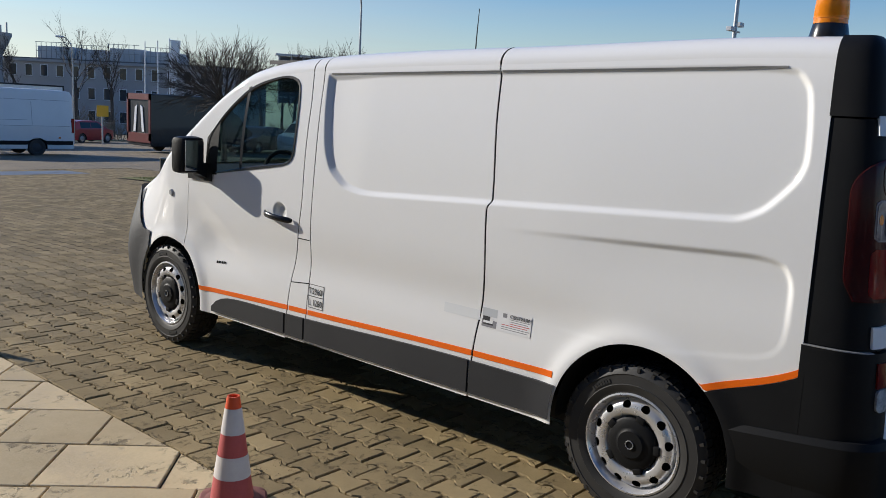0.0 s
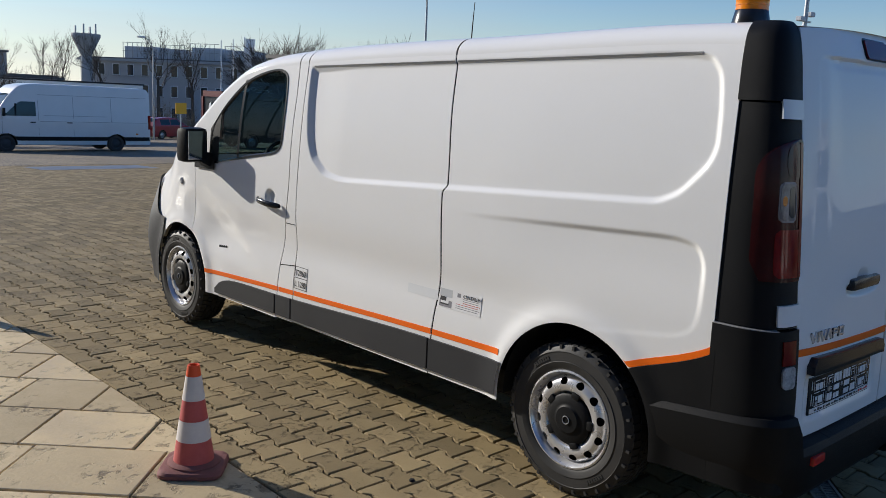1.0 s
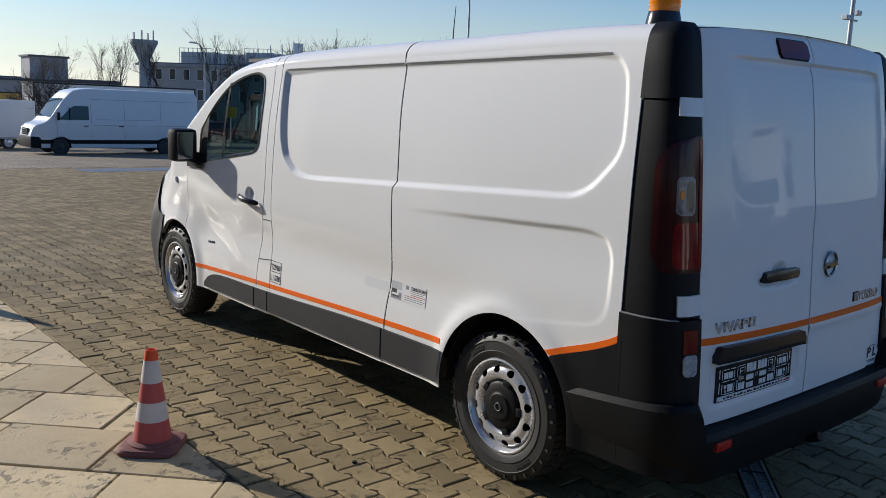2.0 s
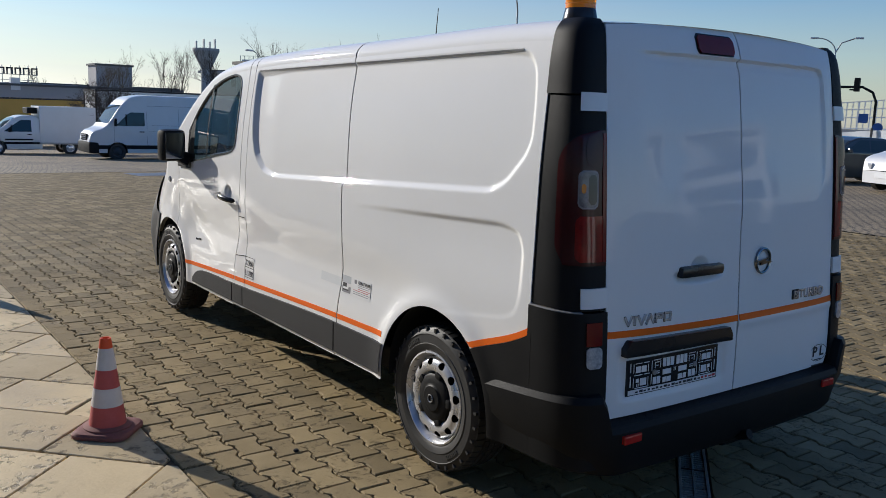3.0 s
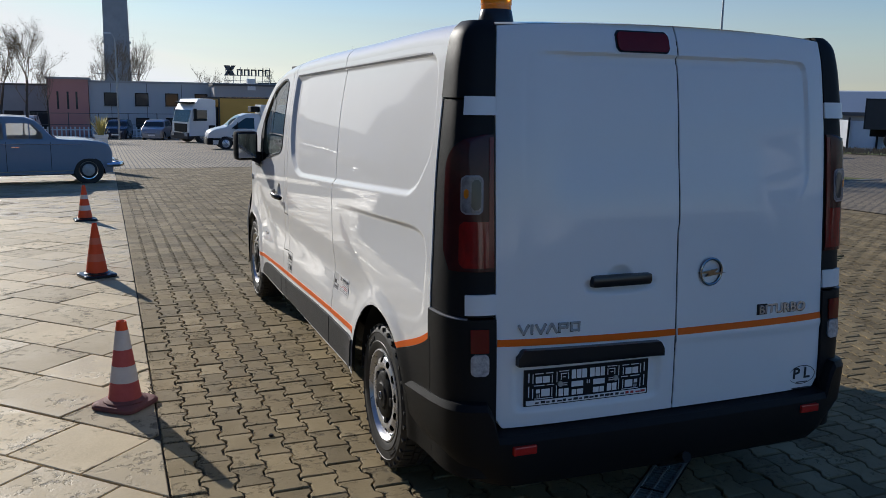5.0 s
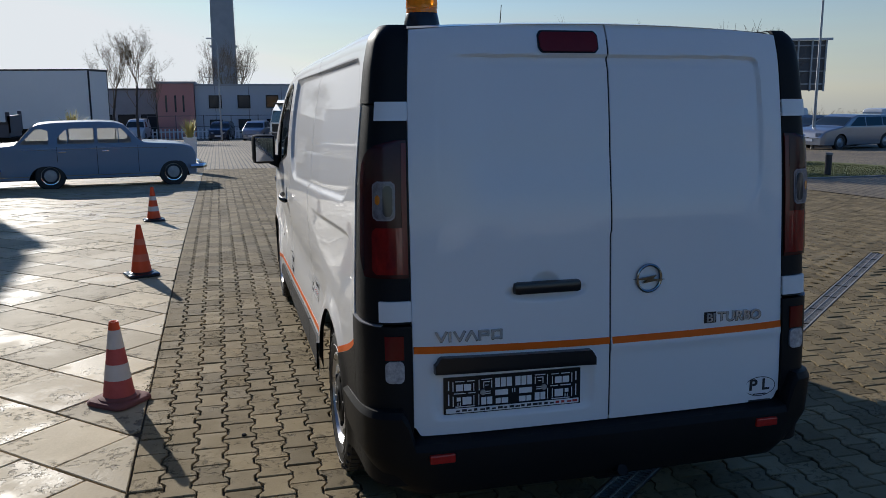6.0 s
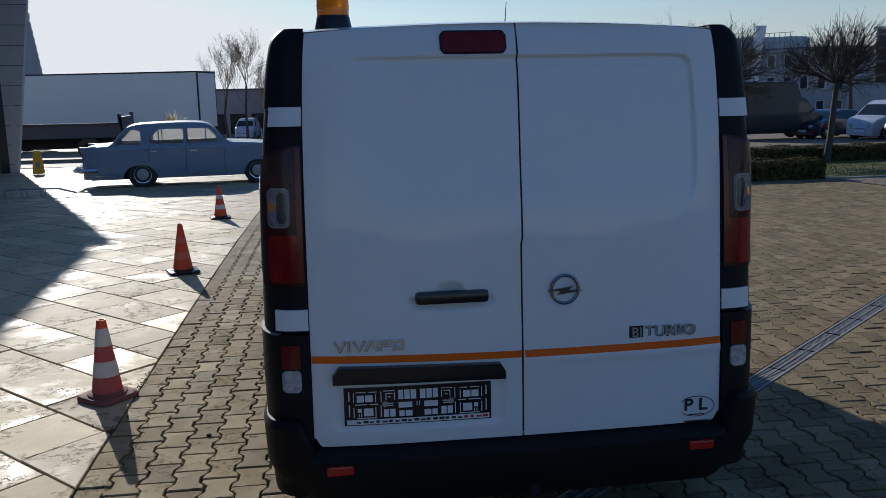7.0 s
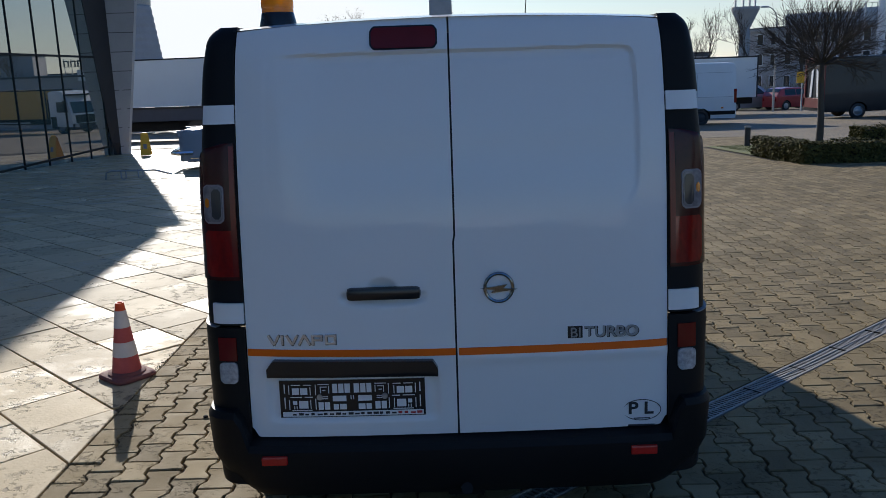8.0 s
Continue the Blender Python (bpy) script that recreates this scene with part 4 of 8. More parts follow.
# round maker's badge: a ring crossed by a bar, and two rows of plain chrome strokes
bx, bz = 0.156, 1.033
by = float(rear_y(bx, bz)) - 0.006
badge = mk("round_badge", tube([(bx + 0.050 * math.cos(a), by, bz + 0.052 * math.sin(a)) for a in np.linspace(0, 2 * math.pi, 40)], 0.0062, 8), DARKCHROME, VAN, "chrome ring badge with a bar", smooth=True)
mk("badge_bar", prism([(bx - 0.066, bz - 0.002), (bx + 0.03, bz + 0.012), (bx + 0.012, bz - 0.002), (bx + 0.066, bz - 0.006), (bx - 0.03, bz - 0.018), (bx - 0.012, bz - 0.006)], "y", by - 0.008, by + 0.002), DARKCHROME, badge)


def stroke(x0, z0, x1, z1, w):
    d = Vector((x1 - x0, z1 - z0)).normalized() * (w / 2)
    return [(x0 - d.y, z0 + d.x), (x1 - d.y, z1 + d.x), (x1 + d.y, z1 - d.x), (x0 + d.y, z0 - d.x)]


zb, zt_ = 0.842, 0.878
for k, (x, slant) in enumerate([(-0.688, 1), (-0.640, 0), (-0.620, 1), (-0.575, -1), (-0.528, 0), (-0.478, 0)]):
    yv = float(rear_y(x, 0.86)) - 0.004
    polys = [stroke(x, zt_, x + 0.020, zb, 0.008), stroke(x + 0.020, zb, x + 0.040, zt_, 0.008)] if slant == 1 else [stroke(x, zb, x + 0.020, zt_, 0.008), stroke(x + 0.020, zt_, x + 0.040, zb, 0.008)] if slant == -1 else [stroke(x + 0.004, zb, x + 0.004, zt_, 0.008)]
    if k == 5 or k == 4:
        polys += [stroke(x, zt_ - 0.003, x + 0.038, zt_ - 0.003, 0.007), stroke(x, zb + 0.004 + (0.014 if k == 4 else 0), x + 0.038, zb + 0.004 + (0.014 if k == 4 else 0), 0.007), stroke(x + 0.036, zb + (0.014 if k == 4 else 0), x + 0.036, zt_, 0.007)]
    mk("stroke_edge", join(*[prism([(cx_ + (px - cx_) * 1.10 + 0.0015, cz_ + (pz - cz_) * 1.10 - 0.0015) for px, pz in p], "y", yv - 0.0015 - 0.0003 * q_, yv + 0.003) for q_, p in enumerate(polys) for cx_, cz_ in [(sum(q[0] for q in p) / 4, sum(q[1] for q in p) / 4)]]), GLOSSBLACK, VAN, "dark edge of the badge stroke")
    mk("chrome_stroke", join(*[prism(p, "y", yv - 0.004 - 0.0004 * q, yv + 0.003) for q, p in enumerate(polys)]), BADGE, VAN, "raised chrome model badge stroke")
rear_sheet("badge_box", 0.402, 0.456, 0.836, 0.880, 0.003, GLOSSBLACK, None, "dark badge box", nx=4, nz=3, depth=0.004)
writing("engine_badge", "BI", 0.052, BADGE, pose(0.409, float(rear_y(0.42, 0.86)) - 0.006, 0.840, 90, 0, 0), VAN, "raised badge letters", 0.003)
writing("engine_badge", "TURBO", 0.056, GLOSSBLACK, pose(0.4645, float(rear_y(0.55, 0.86)) - 0.002, 0.8365, 90, 0, 0) @ Matrix.Diagonal((1.07, 1, 1, 1)), VAN, "dark edge of the badge letters", 0.002, bold=0.0022)
writing("engine_badge", "TURBO", 0.056, BADGE, pose(0.462, float(rear_y(0.55, 0.86)) - 0.004, 0.839, 90, 0, 0) @ Matrix.Diagonal((1.07, 1, 1, 1)), VAN, "raised chrome badge letters", 0.003, bold=0.0008)

# country oval
ox, oz = 0.675, 0.550
oval = mk("country_sticker", ([(ox + 0.073 * math.cos(a), float(rear_y(ox, oz)) - 0.003, oz + 0.043 * math.sin(a)) for a in np.linspace(0, 2 * math.pi, 40, endpoint=False)], [tuple(range(40))]), PAPER, VAN, "white oval country sticker")
mk("sticker_ring", tube([(ox + 0.070 * math.cos(a), float(rear_y(ox, oz)) - 0.003, oz + 0.040 * math.sin(a)) for a in np.linspace(0, 2 * math.pi, 40)], 0.0016, 6), INK, oval)
writing("country_letters", "P L", 0.066, INK, pose(ox - 0.052, float(rear_y(ox, oz)) - 0.005, oz - 0.014, 90, 0, 0) @ Matrix.Diagonal((1.12, 1, 1, 1)), oval, "black letters", 0.0006, bold=0.0016)
mk("sticker_line", box(ox - 0.05, ox + 0.05, float(rear_y(ox, oz)) - 0.005, float(rear_y(ox, oz)) - 0.0035, oz - 0.062, oz - 0.056), INK, VAN)
mk("sticker_line", box(ox - 0.03, ox + 0.03, float(rear_y(ox, oz)) - 0.005, float(rear_y(ox, oz)) - 0.0035, oz - 0.034, oz - 0.030), INK, VAN)

# rear bumper: a swept section with a step, reflectors and tow eye
BX = curve([0, 1, 2, 3, 4, 5, 6, 7, 8], [0.966, 0.965, 0.960, 0.948, 0.920, 0.862, 0.75, 0.50, 0.0])
BY = curve([0, 1, 2, 3, 4, 5, 6, 7, 8], [-0.375, -0.55, -0.70, -0.81, -0.88, -0.925, -0.948, -0.958, -0.966])


def bumper_path():
    left = [(-float(BX(q)), float(BY(q))) for q in np.linspace(0, 8, 41)]
    return left + [(-x, y) for x, y in left[-2::-1]]


path = bumper_path()
rows = []
for d, z, rise in ((-0.16, 0.25, 0), (-0.035, 0.262, 0), (0.0, 0.31, 0), (0.004, 0.42, 0), (0.003, -0.026, 1), (-0.009, -0.002, 1), (-0.10, 0.004, 1)):
    row = []
    for i, (x, y) in enumerate(path):
        t = Vector((path[min(i + 1, len(path) - 1)][0] - path[max(i - 1, 0)][0], path[min(i + 1, len(path) - 1)][1] - path[max(i - 1, 0)][1])).normalized()
        horn = float(smooth01((abs(x) - 0.785) / 0.03))          # the ends stand higher than the step between them
        top_edge = 0.474 + (0.552 + 0.088 * min(0.6, max(0.0, -0.36 - y)) - 0.474) * horn + (0.012 * (1 - horn) if d < -0.05 else 0.0)
        tuck = d - (0.0 if rise else 0.42 * max(0.0, 0.44 - z)) * float(smooth01((abs(x) - 0.70) / 0.18))       # the corners draw in towards the ground
        zz = top_edge + z if rise else z
        c_, zc_, r_ = ARCHES[0]
        end = c_ - math.sqrt(max(r_ * r_ - (zz - zc_) ** 2, 0.0)) - 0.004 if zz > zc_ else c_ - r_ - 0.004 - 0.25 * (zc_ - zz)      # the ends meet the wheel arch
        y += (end - BY(0)) * float(smooth01((y + 0.62) / 0.245)) if abs(x) > 0.9 else 0.0
        row.append((x + t.y * tuck, y - t.x * tuck, zz))
    rows.append(row)
mk("rear_bumper", join(grid(rows[:5]), grid(rows[4:6]), grid(rows[5:])), BLACK, VAN, "black plastic rear bumper with a step", smooth=True)
for k in range(22):
    x = -0.56 + k * 0.053
    mk("step_rib", prism([(-0.950, 0.4695), (-0.900, 0.4800), (-0.900, 0.4825), (-0.950, 0.4720)], "x", x - 0.006, x + 0.006), BLACK, VAN)
for x in (-0.682, 0.672):
    mk("bumper_reflector", box(x - 0.048, x + 0.048, -0.968, -0.945, 0.404, 0.438, 0.006), REFLECTOR, VAN, "red bumper reflector")
mk("tow_bracket", join(tube([(0.02, -0.80, 0.30), (0.02, -0.96, 0.29), (0.02, -1.00, 0.31)], 0.022, 8), box(-0.05, 0.09, -0.92, -0.78, 0.24, 0.30, 0.01)), BLACK, VAN, "black tow bracket under the bumper")

# underside, wheel housings
mk("underbody", box(-0.70, 0.70, -0.80, 4.1, 0.235, 0.36, 0.02), DARK, VAN, "dark underside")
for c, zc, r in ARCHES:
    for side in (-1, 1):
        rows = []
        for a in np.linspace(-4, 184, 30):
            y, z = c + (r + 0.012) * math.cos(radians(a)), zc + (r + 0.012) * math.sin(radians(a))
            rows.append([(side * x, y, z) for x in (0.925, 0.915, 0.60)])
        back = [(side * 0.62, c + (r + 0.012) * math.cos(radians(a)), zc + (r + 0.012) * math.sin(radians(a))) for a in np.linspace(-4, 184, 30)]
        mk("wheel_housing", join(grid(rows), ([*back], [tuple(range(30))])), DARK, VAN, "dark wheel housing", smooth=True)


def wheel_parts():
    """Tyre, steel rim with holes and hub cap, outer side towards -x, about the origin."""
    R = 0.337
    prof = [(0.195, -0.07), (0.206, -0.092), (0.214, -0.100), (0.228, -0.106), (0.250, -0.111), (0.252, -0.1085), (0.292, -0.108), (0.294, -0.1105), (0.311, -0.104), (0.327, -0.092), (0.335, -0.074), (R, -0.052), (0.328, -0.050), (0.328, -0.043), (R, -0.041), (R, -0.006), (0.328, -0.004), (0.328, 0.004), (R, 0.006), (R, 0.041), (0.328, 0.043), (0.328, 0.050), (R, 0.052), (0.331, 0.085), (0.29, 0.105), (0.21, 0.10)]
    tyre = lathe([(r if r < 0.325 else min(r, 0.3285), h) for r, h in prof], 96, "x")
    blocks = []
    for k in range(60):             # tread: two shoulder rows and three ribs of separate blocks
        a0 = 2 * math.pi * k / 60
        for (h0, h1), shift, wide, skew in (((-0.094, -0.054), 0.0, 0.74, 0.0), ((-0.047, -0.020), 0.35, 0.86, 0.12), ((-0.015, 0.015), 0.1, 0.90, -0.1), ((0.020, 0.047), 0.6, 0.86, 0.12), ((0.054, 0.090), 0.2, 0.74, 0.0)):
            ring = []
            for rr, lift in ((0.322, 0.0), (R, 1.0)):
                for h, q in ((h0, 0), (h0, 1), (h1, 1), (h1, 0)):
                    a = a0 + 2 * math.pi / 60 * (shift + wide * q + (skew if h == h1 else 0.0))
                    drop = 0.006 if lift and abs(h) > 0.08 else 0.0
                    ring.append((h, (rr - drop) * math.cos(a), (rr - drop) * math.sin(a)))
            blocks.append((ring, [(4, 5, 6, 7), (0, 1, 5, 4), (1, 2, 6, 5), (2, 3, 7, 6), (3, 0, 4, 7)]))
        if k % 2 == 0:              # short ribs down the shoulder
            blocks.append(moved(box(-0.1085, -0.090, 0.306, 0.323, -0.006, 0.006), Matrix.Rotation(a0 + 0.04, 4, "X")))
    blocks += [moved(box(-0.1112, -0.108, 0.262, 0.279, -0.005, 0.005), Matrix.Rotation(a + da * 0.052, 4, "X")) for a in (0.5, 3.6) for da in range(7)]
    tread = join(*blocks)
    rim_outer = lathe([(0.215, -0.090), (0.214, -0.104), (0.207, -0.106), (0.202, -0.098), (0.196, -0.088), (0.191, -0.072), (0.187, -0.066)], 96, "x")
    holes = [2 * math.pi * k / 12 for k in range(12)]

    def hole(u, r):
        d = None
        for a in holes:
            du = (u / 0.166 - a + math.pi) % (2 * math.pi) - math.pi
            q = np.sqrt((du * r / 1.30) ** 2 + (r - 0.166) ** 2) - 0.0150
            d = q if d is None else np.minimum(d, q)
        return d
    disc_h = curve([0.09, 0.112, 0.126, 0.150, 0.176, 0.188], [-0.070, -0.080, -0.096, -0.100, -0.090, -0.070])
    us = np.linspace(0, 2 * math.pi * 0.166, 217)
    rs = np.linspace(0.095, 0.188, 22)
    disc = cut_sheet(np.array([us] * 22), np.array([[r] * 217 for r in rs]), lambda u, r: (float(disc_h(r)), r * math.cos(u / 0.166), r * math.sin(u / 0.166)), hole)
    # flat disc that carries the darkness behind the rim holes
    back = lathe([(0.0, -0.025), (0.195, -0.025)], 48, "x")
    cap = lathe([(0.112, -0.070), (0.111, -0.096), (0.102, -0.103), (0.072, -0.104), (0.062, -0.106), (0.056, -0.112), (0.0, -0.114)], 48, "x")
    lobes = [moved(box(-0.105, -0.080, 0.100, 0.128, -0.020, 0.020, 0.006), Matrix.Rotation(2 * math.pi * k / 5 + 0.3, 4, "X")) for k in range(5)]
    ring = tube([(-0.116, 0.017 * math.cos(a), 0.017 * math.sin(a)) for a in np.linspace(0, 2 * math.pi, 25)], 0.0022, 6)
    return tyre, join(rim_outer, disc), back, cap, lobes, ring, tread


WP = wheel_parts()
for side in (-1, 1):
    for y, spin in ((-0.008, 17), (3.498, 40)):
        w = mk("wheel", WP[0], RUBBER, VAN, "black road tyre on a silver steel wheel", smooth=True)
        w.matrix_basis = pose(side * (0.830 if y < 1 else 0.838), y, 0.336, spin, 0, 0) if side < 0 else pose(side * (0.830 if y < 1 else 0.838), y, 0.336, spin, 0, 180)
        tagged(mk("tread", WP[6], RUBBER, w, "blocky tyre tread"), kind="stuff")
        mk("rim", WP[1], STEEL, w, "silver steel rim with round holes", smooth=True)
        # dark disc in place of the shade inside the wheel
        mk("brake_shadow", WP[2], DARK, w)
        mk("hub_cap", WP[3], BLACK, w, "black plastic hub cap", smooth=True)
        for lobe in WP[4]:
            mk("hub_lobe", lobe, BLACK, w, smooth=True)
        mk("hub_ring", WP[5], GALV, w, smooth=True)

# door handle, mirrors
for side in (-1, 1):
    xh = float(van_half(2.28, 1.12))
    rows = []
    for u in np.linspace(0, 1, 14):
        y = 2.395 - 0.235 * u
        out = 0.012 + 0.034 * math.sin(math.pi * min(1, u * 1.05)) ** 0.6
        hh = 0.017 if u < 0.93 else 0.012
        rows.append([(side * (xh + out + 0.010 * math.cos(a)), y, 1.018 - 0.02 * u + hh * math.sin(a)) for a in np.linspace(0, 2 * math.pi, 12, endpoint=False)])
    mk("door_handle", grid(rows, True), GLOSSBLACK, VAN, "glossy black door handle", smooth=True)
    mirror = mk("door_mirror", moved(box(-0.088, 0.088, -0.055, 0.060, -0.112, 0.112, 0.036), pose(side * 1.078, 3.045, 1.302, 0, 0, side * -6)), BLACK, VAN, "black door mirror housing", smooth=True)
    mk("mirror_arm", prism([(side * 0.93, 1.14), (side * 1.04, 1.19), (side * 1.04, 1.26), (side * 0.93, 1.25)], "y", 2.99, 3.09), BLACK, mirror)
    mk("mirror_glass", moved(box(-0.068, 0.068, -0.004, 0.002, -0.092, 0.092, 0.002), pose(side * 1.078 - side * 0.004, 2.987, 1.302, 0, 0, side * -6)), CHROME, mirror, "mirror glass")
    mk("mirror_foot", cut_sheet(np.array([np.linspace(2.93, 3.20, 8)] * 4), np.array([1.145 + (np.linspace(0.09, 0.09, 8)) * v for v in np.linspace(0, 1, 4)]), flank(side, 0.012)), BLACK, VAN, "black mirror foot on the door", smooth=True)
    mk("window_sail", cut_sheet(np.array([np.linspace(2.90, 3.02, 6)] * 6), np.array([1.19 + (np.linspace(0.34, 0.22, 6)) * v for v in np.linspace(0, 1, 6)]), flank(side, 0.002)), BLACK, VAN, "black plastic triangle at the window", smooth=True)

# cabin seen through the side window
mk("bulkhead", box(-0.86, 0.86, 1.95, 1.985, 0.40, 1.86), CABIN, VAN, "dark bulkhead behind the seats")
mk("cabin_floor", box(-0.90, 0.90, 1.98, 3.9, 0.52, 0.56), CABIN, VAN)
mk("dashboard", prism([(3.02, 0.60), (3.00, 1.02), (3.06, 1.10), (3.35, 1.16), (3.70, 1.19), (3.72, 0.60)], "x", -0.86, 0.86), CABIN, VAN, "dark plastic dashboard")
mk("cabin_lining", box(-0.80, 0.80, 2.0, 2.62, 1.87, 1.89), CABIN, VAN)
for x in (-0.52, 0.08, 0.55):
    seat = mk("seat", moved(box(-0.24, 0.24, 2.10, 2.62, 0.80, 0.96, 0.05), pose(x, 0, 0)), FABRIC, VAN, "dark fabric seat", smooth=True)
    mk("backrest", prism([(x - 0.23, 0.94), (x + 0.23, 0.94), (x + 0.22, 1.40), (x + 0.14, 1.52), (x - 0.14, 1.52), (x - 0.22, 1.40)], "y", 2.05, 2.17), FABRIC, seat)
    mk("headrest", box(x - 0.13, x + 0.13, 2.04, 2.13, 1.56, 1.72, 0.03), FABRIC, seat, smooth=True)
sw = [Vector((-0.50 + 0.185 * math.cos(a), 2.80 + 0.06 * math.sin(a), 1.16 + 0.175 * math.sin(a))) for a in np.linspace(0, 2 * math.pi, 33)]
wheel_ = mk("steering_wheel", tube(sw, 0.014, 8), BLACK, VAN, "black steering wheel", smooth=True)
mk("steering_hub", box(-0.58, -0.42, 2.80, 2.88, 1.11, 1.22, 0.03), CABIN, wheel_, smooth=True)
mk("steering_spoke", box(-0.68, -0.32, 2.80, 2.82, 1.15, 1.18, 0.006), CABIN, wheel_)

# stickers and printed marks on the flank
def side_sheet(name, y0, y1, z0, z1, off, mat, parent=None, label=""):
    return mk(name, grid([[flank(-1, off)(y, z) for y in np.linspace(y0, y1, 5)] for z in np.linspace(z0, z1, 3)]), mat, parent or VAN, label, smooth=True)


lab = side_sheet("printed_label", 1.885, 2.010, 0.532, 0.664, 0.0012, WHITE, None, "tyre pressure label printed in black outlines")
for y0, y1, z0, z1 in ((1.885, 2.010, 0.661, 0.664), (1.885, 2.010, 0.532, 0.535), (1.885, 2.010, 0.5965, 0.6005), (1.885, 1.888, 0.532, 0.664), (2.007, 2.010, 0.532, 0.664)):
    side_sheet("label_line", y0, y1, z0, z1, 0.002, INK, lab)
for body, z in (("T2960", 0.611), ("L 1280", 0.546)):
    xw = -float(van_half(1.95, z + 0.02)) - 0.0035
    writing("label_text", body, 0.050, INK, pose(xw, 2.004, z, 90, 0, -90) @ Matrix.Diagonal((0.82, 1, 1, 1)), lab, "thin black characters", 0.0005)
stk = side_sheet("dealer_sticker", 0.510, 0.786, 0.676, 0.768, 0.0016, PAPER, None, "white dealer sticker with a car picture and print")
side_sheet("sticker_picture", 0.700, 0.785, 0.728, 0.766, 0.0022, PALEBLUE, stk)
side_sheet("sticker_picture", 0.700, 0.785, 0.679, 0.712, 0.0022, GREYINK, stk)
side_sheet("sticker_picture", 0.722, 0.776, 0.694, 0.722, 0.0026, PAPER, stk)
side_sheet("sticker_picture", 0.740, 0.780, 0.708, 0.728, 0.0030, INK, stk)
side_sheet("sticker_picture", 0.720, 0.778, 0.690, 0.697, 0.0030, INK, stk)
side_sheet("sticker_logo", 0.645, 0.668, 0.740, 0.760, 0.0022, GREYINK, stk)
writing("sticker_word", "CENTRUM", 0.024, INK, pose(-float(van_half(0.57, 0.75)) - 0.004, 0.628, 0.743, 90, 0, -90), stk, "black heading", 0.0004)
for k in range(6):
    side_sheet("print_bar", 0.517 + 0.012 * (k % 2), 0.628 + (0.045 if k > 2 else 0.0), 0.735 - 0.0095 * k, 0.7378 - 0.0095 * k, 0.0022, REDINK if k in (2, 3) else GREYINK, stk)
side_sheet("clear_sticker", 0.80, 1.02, 0.700, 0.747, 0.0010, FILM, None, "faint transparent sticker")
for k in range(4):
    side_sheet("wing_badge_stroke", 2.815 + 0.026 * k, 2.833 + 0.026 * k, 0.646 - 0.002 * k, 0.660 - 0.002 * k, 0.003, GLOSSBLACK, None, "small dark badge on the door")

# things on the roof
BEACON = thing("warning_beacon", "amber warning beacon with a black base on the van roof", "beacon", 3.346, 1.075, 2.002)
mk("beacon_base", lathe([(0.0, -0.03), (0.071, -0.03), (0.070, -0.012), (0.061, 0.030), (0.059, 0.034), (0.0, 0.034)], 40), GLOSSBLACK, BEACON, "black rubber base", smooth=True)
mk("amber_dome", lathe([(0.060, 0.034), (0.059, 0.050), (0.061, 0.052), (0.060, 0.066), (0.061, 0.068), (0.059, 0.082), (0.060, 0.084), (0.057, 0.120), (0.059, 0.122), (0.055, 0.140), (0.043, 0.150), (0.0, 0.153)], 40), AMBER, BEACON, "ribbed amber dome", smooth=True)
ANT = thing("roof_antenna", "thin black whip antenna on the van roof", "antenna", 4.54, 3.74, 1.98)
mk("antenna_foot", lathe([(0.030, 0.0), (0.026, 0.02), (0.008, 0.04), (0.0, 0.042)], 16), BLACK, ANT, smooth=True)
mk("antenna_rod", tube([(0, 0, 0.03), (0.008, 0.0, 0.20), (0.02, 0.0, 0.36)], [0.005, 0.004, 0.0025], 6), BLACK, ANT)


# ---- ground ----
def bent(rows):
    return [[(x, y, float(ground_z(y)) + dz) for x, y, dz in r] for r in rows]


ys = [-400, -60, -20, -8, -2, 2, 4, 5, 6, 7, 8, 9, 10, 12, 14, 17, 20, 25, 30, 40, 60, 90, 140, 220, 400, 900]
xs = [-900, -300, -80, -30, -10, 0, 10, 30, 80, 300, 900]
solo("ground", grid(bent([[(x, y, -0.0125 if abs(x) < 50 and y < 60 else -0.05) for x in xs] for y in ys])), SOIL, "soil and grit under the paving", "ground", kind="structure")
# the yard beyond the single stones
EDGE = 2.10
PY1 = 25.0
PX1 = 13.6


def sheet(name, x0, x1, y0, y1, dz, mat, label, category, nx=2):
    yy = [y for y in np.arange(math.floor(y0), y1, 1.0) if y0 < y < y1]
    yy = [y0, *yy, y1]
    return solo(name, grid(bent([[(x, y, dz) for x in np.linspace(x0, x1, nx)] for y in yy])), mat, label, category, kind="structure")


